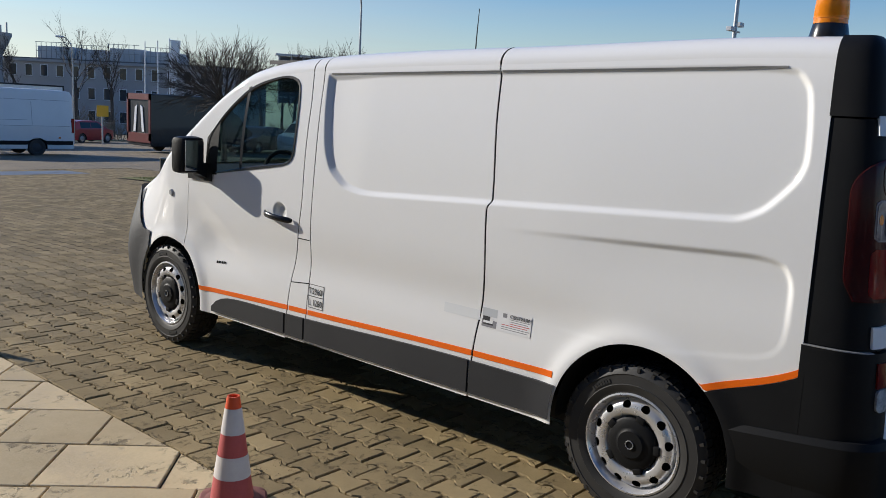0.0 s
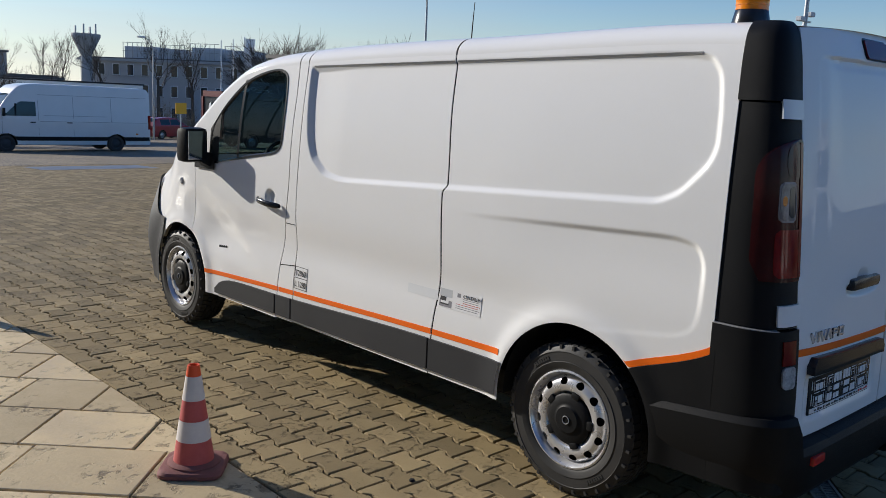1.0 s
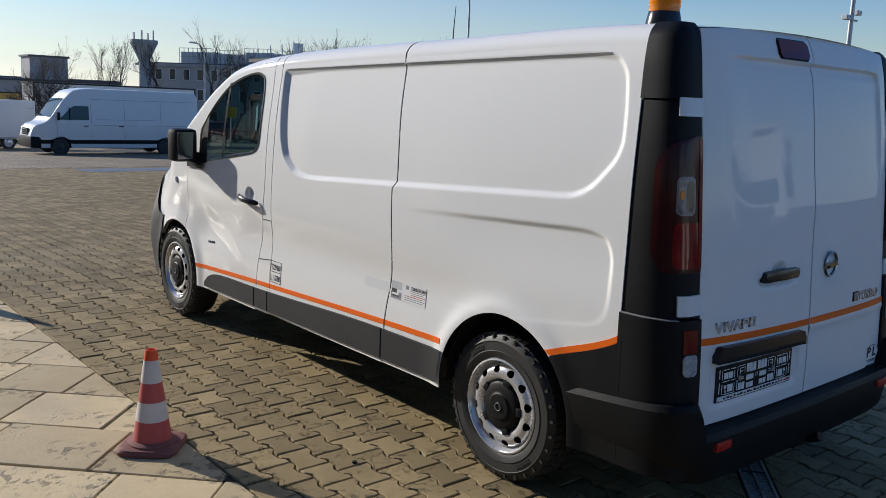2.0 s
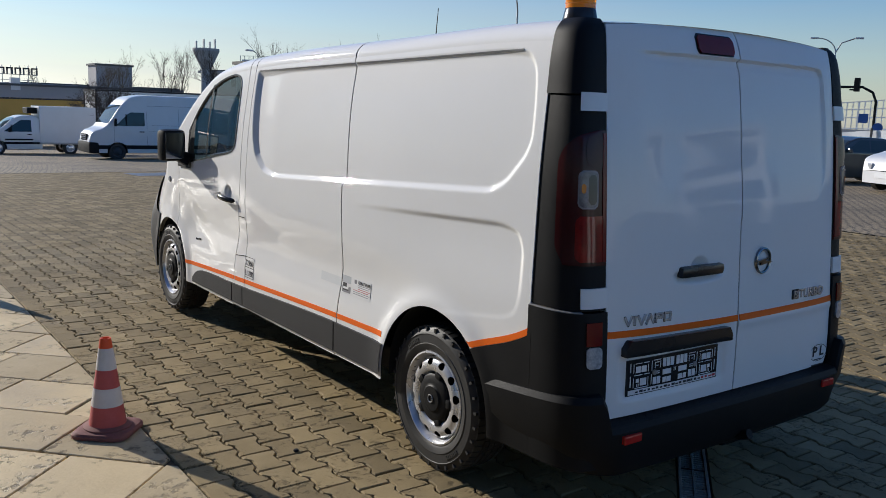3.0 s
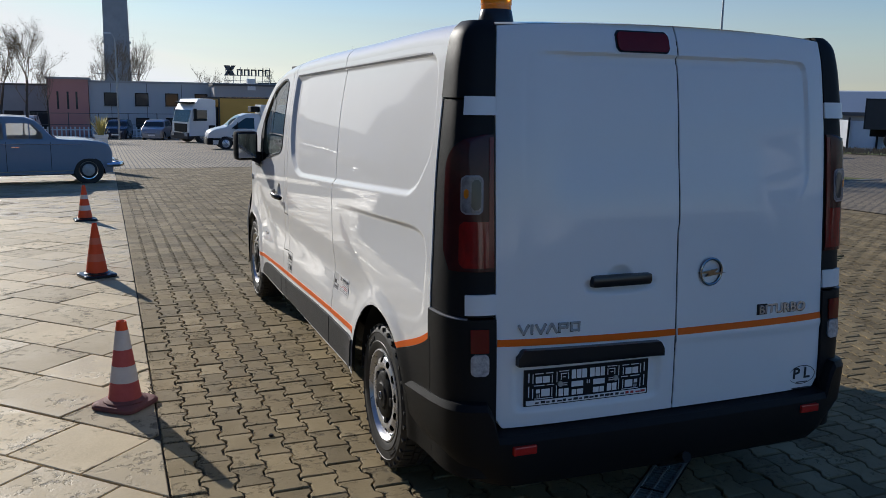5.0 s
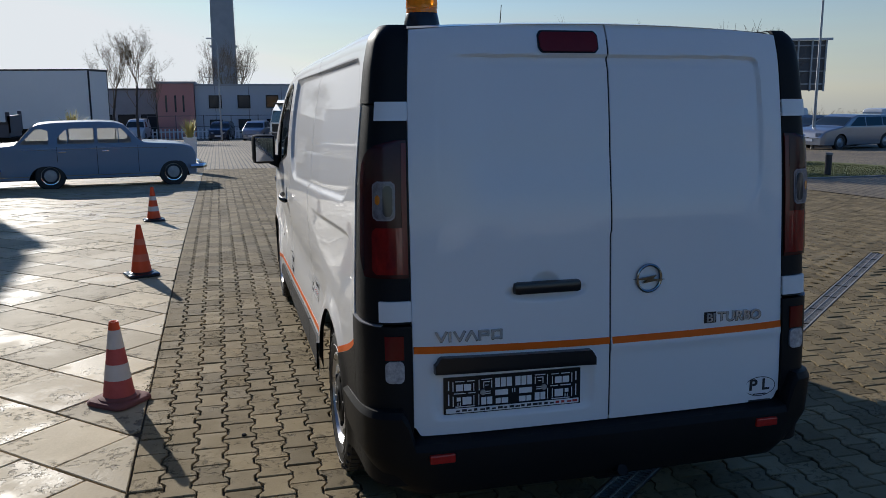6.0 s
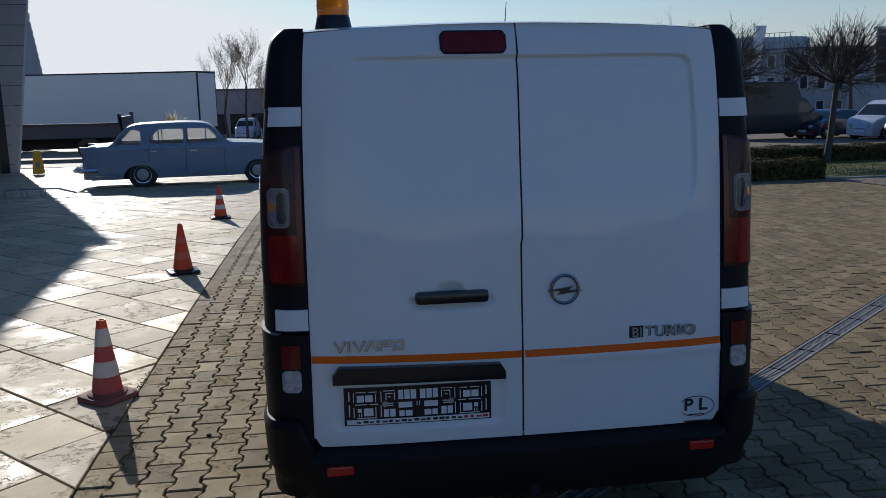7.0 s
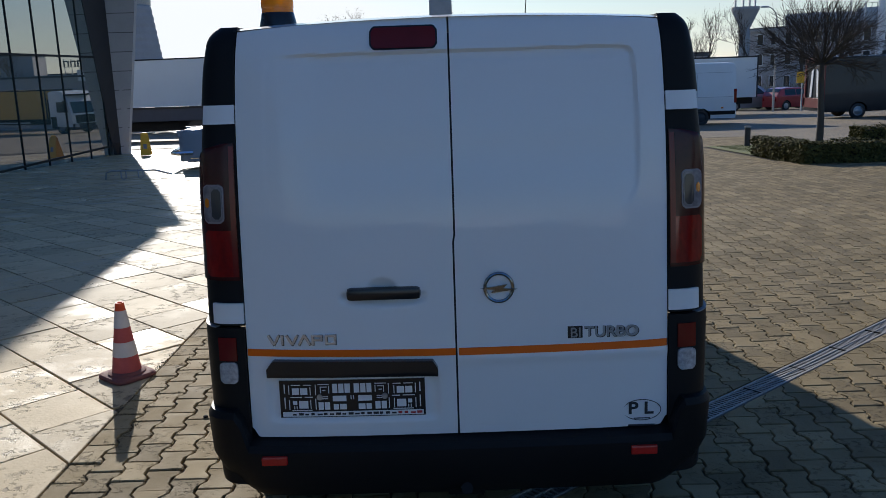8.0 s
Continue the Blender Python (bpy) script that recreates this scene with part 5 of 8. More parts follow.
def far_paving():
    """Yard surface whose stones are too small to see singly: the bond is in the material."""
    m = bpy.data.materials.new("far_paving")
    m.use_nodes = True
    n, k = m.node_tree.nodes, m.node_tree.links
    b = n["Principled BSDF"]
    b.inputs["Roughness"].default_value = 0.75
    tc, br, ns = n.new("ShaderNodeTexCoord"), n.new("ShaderNodeTexBrick"), n.new("ShaderNodeTexNoise")
    rot = n.new("ShaderNodeMapping")
    rot.inputs["Rotation"].default_value = (0, 0, radians(90))
    k.new(tc.outputs["Object"], rot.inputs[0])
    k.new(rot.outputs[0], br.inputs[0])
    br.inputs["Color1"].default_value, br.inputs["Color2"].default_value, br.inputs["Mortar"].default_value = (0.325, 0.250, 0.148, 1), (0.250, 0.192, 0.113, 1), (0.050, 0.039, 0.025, 1)
    br.inputs["Scale"].default_value, br.inputs["Mortar Size"].default_value = 1.0, 0.018
    br.inputs["Brick Width"].default_value, br.inputs["Row Height"].default_value = 0.2004, 0.1425
    ns.inputs["Scale"].default_value, ns.inputs["Detail"].default_value = 0.6, 6.0
    k.new(tc.outputs["Object"], ns.inputs[0])
    mr = n.new("ShaderNodeMapRange")
    mr.inputs["From Min"].default_value, mr.inputs["From Max"].default_value = 0.3, 0.7
    mr.inputs["To Min"].default_value, mr.inputs["To Max"].default_value = 0.75, 1.2
    k.new(ns.outputs[0], mr.inputs[0])
    mu = n.new("ShaderNodeVectorMath")
    mu.operation = "SCALE"
    k.new(br.outputs[0], mu.inputs[0])
    k.new(mr.outputs[0], mu.inputs["Scale"])
    k.new(mu.outputs[0], b.inputs["Base Color"])
    return m


FARPAVE = far_paving()
sheet("pavement_far_left", EDGE, PX1, PY1, 90, 0, FARPAVE, "block paved yard in the distance", "pavement")
sheet("pavement_far", PX1, 70, -6, 14.25, 0, FARPAVE, "block paved yard beside the lawn", "pavement")
sheet("pavement_beyond_lawn", PX1, 70, 20.6, 90, 0, FARPAVE, "block paved yard beyond the lawn", "pavement")
sheet("pavement_behind", -30, 70, -60, -5.62, -0.002, FARPAVE, "block paved yard", "pavement")
sheet("pavement_left_far", -30, EDGE, 30, 90, 0, FARPAVE, "block paved yard in the distance", "pavement")

# ---- interlocking stones: waisted blocks 0.143 by 0.20 m, each second column set off by half ----
PW, PL, AMP, GAP = 0.1425, 0.2004, 0.026, 0.0086
ROW0 = -5.575


def wave(v):
    """Outline of the interlock along one stone: 1 at its ends, -1 at its waist."""
    v = abs(v)
    return 1.0 if v > 0.0660 else -1.0 if v < 0.0320 else -1.0 + 2.0 * (v - 0.0320) / 0.034


KNEES = (-PL / 2 + GAP / 2, -0.0660, -0.0320, 0.0320, 0.0660, PL / 2 - GAP / 2)


def paver_mesh(border=False, flip=False):
    right = [(PW / 2 + AMP * wave(v) / 2 * (-1 if flip else 1) - GAP / 2, v) for v in KNEES]
    left = [(-PW / 2 + GAP / 2 if border else -PW / 2 - AMP * wave(v) / 2 * (-1 if flip else 1) + GAP / 2, v) for v in KNEES]
    return right + left[::-1]


def paver_solid(poly, chamfer=0.0052, deep=0.022):
    n = len(poly)
    inner = [(x * (1 - 2 * chamfer / PW), y * (1 - 2 * chamfer / PL)) for x, y in poly]
    V = [(x, y, 0.0) for x, y in inner] + [(x, y, -chamfer) for x, y in poly] + [(x, y, -deep) for x, y in poly]
    F = [tuple(range(n))]
    for a in (0, n):
        F += [(a + i, a + n + i, a + n + (i + 1) % n, a + (i + 1) % n) for i in range(n)]
    return V, F


PAVED = thing("block_paving", "grey-brown interlocking concrete block paving with dirty joints", "pavement", kind="structure")
prng = random.Random(11)
single, rest_V, rest_F = 0, [], []
solids = [paver_solid(paver_mesh(b, f)) for b in (False, True) for f in (False, True)]
meshes = []
for s in solids:
    me = bpy.data.meshes.new("paving_stone")
    me.from_pydata(s[0], [], s[1])
    me.materials.append(PAVER)
    meshes.append(me)

DRAIN_A, DRAIN_B = Vector((3.87, 0.72)), Vector((9.4, 5.34))      # middle line of the channel
ddir = (DRAIN_B - DRAIN_A).normalized()
LEN = (DRAIN_B - DRAIN_A).length


def drain_off(x, y):
    """Distance from the channel's middle line, positive to its left, and the way along it."""
    d = Vector((x, y)) - DRAIN_A
    return ddir.x * d.y - ddir.y * d.x, d.dot(ddir)


def clip_poly(poly, f):
    out = []
    for i, p in enumerate(poly):
        q = poly[(i + 1) % len(poly)]
        a, b = f(p), f(q)
        if a <= 0:
            out.append(p)
        if (a <= 0) != (b <= 0):
            t = a / (a - b)
            out.append((p[0] + (q[0] - p[0]) * t, p[1] + (q[1] - p[1]) * t))
    return out


def hedge_bed(x, y):
    return y > 14.3 and x > 10.85 + 0.9 * max(0.0, (15.4 - y) / 1.1) ** 2


ncol, nrow = int((PX1 - EDGE) / PW), int((PY1 - ROW0) / PL)
for c in range(ncol):
    for r in range(nrow):
        y = ROW0 + r * PL + (PL / 2 if c % 2 else 0)
        x = EDGE + PW / 2 + c * PW
        if hedge_bed(x, y) and y < 20.6:
            continue
        off_line, way = drain_off(x, y)
        if abs(off_line) < 0.24 and -1.3 < way < LEN + 0.1:          # stones cut to meet the channel
            for half in (-1, 1):
                piece = clip_poly([(x + px, y + py) for px, py in paver_mesh(c == 0)], lambda p: 0.078 - half * drain_off(*p)[0])
                if len(piece) > 2:
                    o = len(rest_V)
                    n_ = len(piece)
                    rest_V.extend([(px, py, 0.0) for px, py in piece] + [(px, py, -0.022) for px, py in piece])
                    rest_F.append(tuple(o + i for i in range(n_)))
                    rest_F.extend([(o + i, o + n_ + i, o + n_ + (i + 1) % n_, o + (i + 1) % n_) for i in range(n_)])
            continue
        if y < -2.6 and x > 8:
            continue
        s = 2 if c == 0 else 0
        dx, dy, dz, tw = prng.gauss(0, 0.0012), prng.gauss(0, 0.0014), prng.gauss(0, 0.0016), prng.gauss(0, 0.006)
        zz = float(ground_z(y)) + dz * (1.0 if y < 7 else 0.4)
        if single < 290 and 1.4 < y < 6.2 and c < 12:
            ob = new("paving_stone", meshes[s])
            ob.parent = PAVED
            ob.matrix_basis = Matrix.Translation((x + dx, y + dy, zz)) @ Matrix.Rotation(tw, 4, "Z") @ Euler((prng.gauss(0, 0.006), prng.gauss(0, 0.006), 0)).to_matrix().to_4x4()
            single += 1
            continue
        o = len(rest_V)
        tx, ty = prng.gauss(0, 0.006), prng.gauss(0, 0.006)
        V, F = solids[s]
        if y > 9:
            V, F = [(px, py, pz) for px, py, pz in V[12:24]], [tuple(range(12))]
            V = [(px, py, 0.0) for px, py, pz in V]
        ct, st = math.cos(tw), math.sin(tw)
        rest_V.extend([(x + dx + px * ct - py * st, y + dy + px * st + py * ct, zz + pz + px * ty + py * tx) for px, py, pz in V])
        rest_F.extend([tuple(i + o for i in f) for f in F])
tagged(mk("paving_stones", (rest_V, rest_F), PAVER, PAVED, "interlocking concrete stones"), kind="stuff")

# ---- stone slabs laid slantwise beside the building ----
SLABS = thing("slab_pavement", "large pale stone slabs laid slantwise with dark joints, worn and pitted", "pavement", kind="structure")
C45 = math.sqrt(0.5)


def slab_solid(poly, cx, cy, gap=0.0055):
    n = len(poly)
    lo = [(x - cx, y - cy) for x, y in poly]
    ins = []
    for i in range(n):
        a, p, b = Vector(lo[i - 1]), Vector(lo[i]), Vector(lo[(i + 1) % n])
        u, v = (a - p).normalized(), (b - p).normalized()
        m_ = u + v
        s_ = max(0.35, abs(u.x * v.y - u.y * v.x))
        ins.append((p + m_ * (gap / s_), p + m_ * ((gap + 0.004) / s_)))
    V = [(q.x, q.y, 0.0) for p, q in ins] + [(p.x, p.y, -0.003) for p, q in ins] + [(p.x, p.y, -0.022) for p, q in ins]
    F = [tuple(range(n))]
    for a in (0, n):
        F += [(a + i, a + n + i, a + n + (i + 1) % n, a + (i + 1) % n) for i in range(n)]
    return V, F


srng = random.Random(5)
slab_count, sV, sF = 0, [], []
COURSE = 0.457
BREAKS = {6: (-0.59, -0.12), 7: (-1.36, -0.745), 8: (-1.98, -1.45, -0.91), 9: (-1.80, -1.36)}       # cross joints of the nearest courses
LENGTHS = (0.47, 0.615, 0.53, 0.56, 0.70)
for c in range(-70, 40):
    b0 = c * COURSE - 0.172
    cuts = list(BREAKS.get(c, (srng.uniform(-0.4, 0.4),)))
    while cuts[0] > -40:
        cuts.insert(0, cuts[0] - srng.choice(LENGTHS))
    while cuts[-1] < 30:
        cuts.append(cuts[-1] + srng.choice(LENGTHS))
    for a0, a1 in zip(cuts, cuts[1:]):
        corners = [(a0, b0), (a1, b0), (a1, b0 + COURSE), (a0, b0 + COURSE)]
        # along (1,-1), courses stacked along (1,1)
        poly = [((a + b) * C45, (b - a) * C45) for a, b in corners]
        cx, cy = sum(p[0] for p in poly) / 4, sum(p[1] for p in poly) / 4
        if cx > 2.7 or cx < -9.5 or cy < -5.3 or cy > 29.5:
            continue
        poly = clip_poly(poly, lambda p: p[0] - EDGE)
        if len(poly) < 3:
            continue
        area = abs(sum(poly[i][0] * poly[(i + 1) % len(poly)][1] - poly[(i + 1) % len(poly)][0] * poly[i][1] for i in range(len(poly)))) / 2
        if area < 0.004:
            continue
        cx, cy = sum(p[0] for p in poly) / len(poly), sum(p[1] for p in poly) / len(poly)
        V, F = slab_solid(poly, cx, cy)
        z = float(ground_z(cy)) + srng.gauss(0, 0.0015)
        sl = -0.034 / (1 + math.exp(-(cy - 7) / 1.5))
        tilt = Euler((math.atan(sl) + srng.gauss(0, 0.0022), srng.gauss(0, 0.0022), 0)).to_matrix().to_4x4()
        if slab_count < 290 and -2.2 < cx and 0.8 < cy < 11.5:
            ob = mk("slab", (V, F), SLAB, SLABS)
            ob.matrix_basis = Matrix.Translation((cx, cy, z)) @ tilt
            slab_count += 1
        else:
            mt = Matrix.Translation((cx, cy, z)) @ tilt
            o = len(sV)
            sV.extend([tuple(mt @ Vector(v)) for v in V])
            sF.extend([tuple(i + o for i in f) for f in F])
tagged(mk("slabs_beyond", (sV, sF), SLAB, SLABS, "pale stone slabs"), kind="stuff")

# ---- drainage channel with a slotted steel grate ----
DRAIN = thing("drain_channel", "galvanised slotted drain grate set between the blocks", "drain", DRAIN_A.x, DRAIN_A.y, 0, math.degrees(math.atan2(ddir.y, ddir.x)), kind="structure")
for s in (-1, 1):
    mk("grate_rail", box(-1.2, LEN, s * 0.060 - 0.007, s * 0.060 + 0.007, -0.02, 0.001, 0.002), GRATE, DRAIN, "pale edge rail of the channel")
mk("channel_floor", box(-1.2, LEN, -0.055, 0.055, -0.0195, -0.017), DARK, DRAIN)
bars = join(*[box(u - 0.0055, u + 0.0055, -0.052, 0.052, -0.012, -0.003) for u in np.arange(-1.19, LEN, 0.026)])
tagged(mk("grate_bars", bars, GRATE, DRAIN, "steel cross bars"), kind="stuff")
mk("grate_rib", box(-1.2, LEN, -0.004, 0.004, -0.012, 0.0002), GRATE, DRAIN)
for u in np.arange(-0.7, LEN, 0.5):
    mk("grate_joint", box(u - 0.005, u + 0.005, -0.053, 0.053, -0.012, 0.0012), DARK, DRAIN)

# ---- litter in the joints: crumbs of soil and dry grass ----
lr = random.Random(21)
tufts = []
for _ in range(3600):
    x, y = lr.uniform(2.1, 4.4), lr.uniform(0.4, 8)
    if lr.random() < 0.25:
        y = lr.uniform(0.8, 4.5)
        x = EDGE + abs(lr.gauss(0.0, 0.16))
    col = round((x - EDGE) / PW)
    if lr.random() < 0.6:
        x = EDGE + col * PW + lr.gauss(0, 0.018)
    else:
        y = ROW0 + (round((y - ROW0) / PL) + 0.5 * (1 + int((x - EDGE) / PW) % 2)) * PL + lr.gauss(0, 0.006)
    for _ in range(lr.choice((1, 2, 3, 6))):
        px, py, r = x + lr.gauss(0, 0.010), y + lr.gauss(0, 0.010), lr.uniform(0.0012, 0.0042)
        z = float(ground_z(py))
        a = lr.uniform(0, 6.28)
        ring = [(px + r * q * math.cos(a + d), py + r * q * math.sin(a + d), z - 0.004) for d, q in ((0, 1.0), (1.6, 0.8), (3.1, 1.1), (4.7, 0.7))]
        tufts.append((ring + [(px, py, z + r * 0.75)], [(0, 1, 4), (1, 2, 4), (2, 3, 4), (3, 0, 4)]))
solo("joint_litter", join(*tufts), CRUMB, "crumbs of soil in the paving joints", "litter", kind="stuff")
blades = []
for _ in range(70):
    cx_, cy_ = EDGE + PW * lr.randint(1, 7) + lr.gauss(0, 0.02), lr.uniform(1.0, 4.2)
    for _ in range(7):
        a, ln = lr.uniform(0, 6.3), lr.uniform(0.012, 0.04)
        px, py = cx_ + lr.gauss(0, 0.02), cy_ + lr.gauss(0, 0.03)
        z = float(ground_z(py)) + 0.0015
        blades.append(([(px, py, z), (px + 0.0015, py, z), (px + ln * math.cos(a), py + ln * math.sin(a), z + 0.006)], [(0, 1, 2)]))
solo("dry_grass_bits", join(*blades), GRASS, "bits of dry grass on the paving", "litter", kind="stuff")
pebble = solo("dark_pebble", lathe([(0.0, 0.011), (0.010, 0.009), (0.014, 0.003), (0.012, 0.0)], 12), DARK, "small dark pebble on the paving", "pebble", x=2.62, y=2.06, smooth=True)


# ---- cones ----
def cone(x, y, red, turn, label, group, pale=False):
    z = float(ground_z(y))
    c = thing("traffic_cone", label, "traffic cone", x, y, z, turn, group)
    h = 0.475 if red else 0.50
    mat = CONE_RED if red else CONE_ORANGE
    foot = 0.135 if red else 0.15
    def puffy(r, z):
        return [(r * math.copysign(abs(math.cos(a)) ** 0.38, math.cos(a)), r * math.copysign(abs(math.sin(a)) ** 0.38, math.sin(a)), z) for a in np.linspace(0, 2 * math.pi, 40, endpoint=False)]
    bm_foot = grid([puffy(r, z_) for r, z_ in ((foot * 0.97, 0.0), (foot * 1.03, 0.006), (foot * 1.03, 0.020), (foot * 0.97, 0.030), (foot * 0.80, 0.034), (0.06, 0.036))], True)
    mk("foot", join(bm_foot, lathe([(0.115, 0.02), (0.113, 0.040), (0.100, 0.046), (0.085, 0.05)], 32)), CONE_FOOT if red else GLOSSBLACK, c, "rounded square rubber foot", smooth=True)
    worn = CONE_FADED if pale else CONE_WHITE
    r0, r1 = (0.088, 0.026) if red else (0.100, 0.022)
    cuts = [0.045, 0.145, 0.235, 0.325, 0.43, h] if red else [0.03, 0.15, 0.22, 0.31, 0.37, h]
    for k in range(5):
        za, zb_ = cuts[k], cuts[k + 1]
        f = lambda z_: r0 + (r1 - r0) * (z_ - cuts[0]) / (h - cuts[0])
        white = k in (1, 3)
        g = 0.0012 if white else 0.0
        prof = [(f(za) + g, za), (f((za + zb_) / 2) + g, (za + zb_) / 2), (f(zb_) + g, zb_)]
        if k == 4:
            prof += [(f(zb_) * 0.96, zb_ + 0.003), (f(zb_) * 0.7, zb_ + 0.002), (f(zb_) * 0.65, zb_ - 0.03)]
        mk("white_band" if white else "cone_shell", lathe(prof, 32), worn if white else CONE_ORANGE if (k == 4 and red) else mat, c, "white reflective band" if white else "", smooth=True)
    return c


cone(1.945, 2.755, True, 50, "faded red and white traffic cone with a square foot", "cones along the slabs")
cone(1.775, 6.45, False, 20, "orange traffic cone with faded bands and black foot", "cones along the slabs", True)
cone(1.585, 11.0, False, 8, "orange traffic cone with pale bands and black foot", "cones along the slabs")


# ---- vehicles in the yard ----
def vehicle(name, label, x, y, turn, paint, length, width, top_pts, lean, belt, wheels, wheel_r, windows, screens, bottom=0.22, group="", cladding=None, trim=None, plan_pts=None, z=None, hub=CHROME, rise=None, extra_glass=TINT, category="car", open_windows=False, arch_shape=None):
    """A car or van: nose towards +y before the turn. top_pts: outline of the top (y, z); windows: side panes as (y0, y1, low, high curve)."""
    th = thing(name, label, category, x, y, float(ground_z(y)) if z is None else z, turn, group)
    top = curve([p[0] for p in top_pts], [p[1] for p in top_pts])
    y0, y1 = top_pts[0][0], top_pts[-1][0]
    plan = curve(*zip(*(plan_pts or [(y0, 0.86), (y0 + 0.12, 0.94), (y0 + 0.5, 1.0), (y1 - 0.7, 1.0), (y1 - 0.2, 0.92), (y1, 0.78)])))
    hw_ = width / 2

    def half(Y, z_):
        Y, z_ = np.asarray(Y, float), np.asarray(z_, float)
        w = hw_ - 0.03 * np.maximum(0, (0.6 - z_) / 0.4) ** 2 - lean * np.maximum(0, z_ - belt)
        return w * plan(Y)

    def arch(Y, z_):
        out = None
        for c in wheels:
            if arch_shape:          # low flat openings that hide the top of the tyre: half width, height, set back
                aw, ah, back = arch_shape[0 if c < 0 else 1]
                d = ((np.abs((Y - c + back) / aw)) ** 2.6 + (np.maximum(z_, 0) / ah) ** 2.6) ** (1 / 2.6) * aw - aw
                out = d if out is None else np.minimum(out, d)
                continue
            d = np.where(z_ < wheel_r, np.abs(Y - c), np.hypot(Y - c, z_ - wheel_r)) - wheel_r * 1.16
            out = d if out is None else np.minimum(out, d)
        return out

    def shell(Y, z_):
        out = arch(Y, z_)
        if open_windows:          # the panes are openings with glass in them
            for a, b, lo, hi in windows:
                lo_ = np.vectorize(lo)(Y) if callable(lo) else lo
                hi_ = np.minimum(np.vectorize(hi)(Y) if callable(hi) else hi, top(Y) - 0.09)
                out = np.minimum(out, np.maximum(np.maximum(a - Y, Y - b), np.maximum(lo_ - z_, z_ - hi_)))
        return out

    def put(side, off=0.0):
        return lambda Y, z_: (side * (float(half(Y, z_)) + off), float(Y), float(z_))
    sh = 0.06
    nz_ = 64 if open_windows else 30
    Y = np.linspace(y0, y1, 200 if open_windows else 72)
    bits = []
    for side in (-1, 1):
        W = np.array([bottom + (np.maximum(top(Y) - sh, bottom + 0.05) - bottom) * v for v in np.linspace(0, 1, nz_)])
        bits.append(cut_sheet(np.array([Y] * nz_), W, put(side), shell))
        rows = []
        for a in np.linspace(0, 90, 5):
            c, s = math.cos(radians(a)), math.sin(radians(a))
            rows.append([(side * (float(half(u, max(top(u) - sh, bottom + 0.05))) - 0.09 * (1 - c)), float(u), max(float(top(u)) - sh, bottom + 0.05) + sh * 0.75 * s) for u in Y])
        bits.append(grid(rows))
    rows = []
    for u in Y:
        e = float(half(u, max(top(u) - sh, bottom + 0.05))) - 0.09
        zt = max(float(top(u)) - sh, bottom + 0.05) + sh * 0.75
        rows.append([(q * e, float(u), zt + 0.25 * sh * (1 - q * q)) for q in np.linspace(-1, 1, 9)])
    cuts = sorted(screens) if open_windows else []
    start = 0
    for a, b in cuts + [(y1 + 1, y1 + 2)]:         # the roof sheet stops where the screens are
        run = [rows[i] for i in range(start, len(Y)) if Y[i] <= a + 0.06]
        if len(run) > 1:
            bits.append(grid(run))
        start = next((i for i in range(len(Y)) if Y[i] >= b - 0.06), len(Y))
    for u in (y0, y1):
        zs = np.linspace(bottom, max(float(top(u)) - sh, bottom + 0.05) + 0.04, 6)
        bits.append(grid([[(q * float(half(u, min(z_, float(top(u)) - sh))), float(u), float(z_)) for q in np.linspace(-1, 1, 7)] for z_ in zs]))
    mk("body", join(*bits), paint, th, smooth=True)
    mk("underside", box(-hw_ * 0.8, hw_ * 0.8, y0 + 0.15, y1 - 0.15, bottom - 0.03, bottom + 0.12), DARK, th)
    for side in (-1, 1):
        for a, b, lo, hi in windows:
            U = np.linspace(a, b, 12)
            lo_ = np.array([lo(u) if callable(lo) else lo for u in U])
            hi_ = np.array([min(hi(u) if callable(hi) else hi, float(top(u)) - sh - 0.03) for u in U])
            hi_ = np.maximum(hi_, lo_ + 0.01)
            g = mk("side_window", cut_sheet(np.array([U] * 5), np.array([lo_ + (hi_ - lo_) * v for v in np.linspace(0, 1, 5)]), put(side, 0.006)), extra_glass, th, smooth=True)
        for c in wheels:
            w = mk("wheel", lathe([(wheel_r * 0.62, -0.09), (wheel_r * 0.68, -0.105), (wheel_r * 0.92, -0.10), (wheel_r, -0.075), (wheel_r, 0.08), (wheel_r * 0.6, 0.09)], 32, "x"), RUBBER, th, smooth=True)
            w.matrix_basis = pose(side * (hw_ - 0.13), c, wheel_r, 0, 0, 0 if side < 0 else 180)
            mk("rim", lathe([(wheel_r * 0.64, -0.088), (wheel_r * 0.60, -0.093), (wheel_r * 0.55, -0.06), (wheel_r * 0.35, -0.075), (wheel_r * 0.28, -0.09), (0.0, -0.094)], 28, "x"), hub, w, smooth=True)
        for c in wheels:
            mk("wheel_housing", grid([[(side * q, c + wheel_r * 1.18 * math.cos(radians(a)), wheel_r + wheel_r * 1.18 * math.sin(radians(a))) for q in (hw_ * (0.90 if arch_shape else 0.985), hw_ * 0.55)] for a in np.linspace(0, 180, 14)]), DARK, th)
        if cladding:
            U = np.linspace(y0 + 0.03, y1 - 0.03, 50)
            mk("sill_band", cut_sheet(np.array([U] * 3), np.array([cladding[0] + (cladding[1] - cladding[0]) * v + U * 0 for v in (0, 0.5, 1)]), put(side, 0.008), arch), cladding[2], th, smooth=True)
        if trim is not None:
            U = np.linspace(y0 + 0.25, y1 - 0.35, 40)
            mk("chrome_strip", cut_sheet(np.array([U] * 2), np.array([U * 0 + trim, U * 0 + trim + 0.02]), put(side, 0.008), arch), CHROME, th)
        mk("tail_light", box(*sorted((side * hw_ * 0.80, side * hw_ * 0.62)), y0 - 0.01, y0 + 0.03, 0.62, 0.80, 0.01), RED, th)
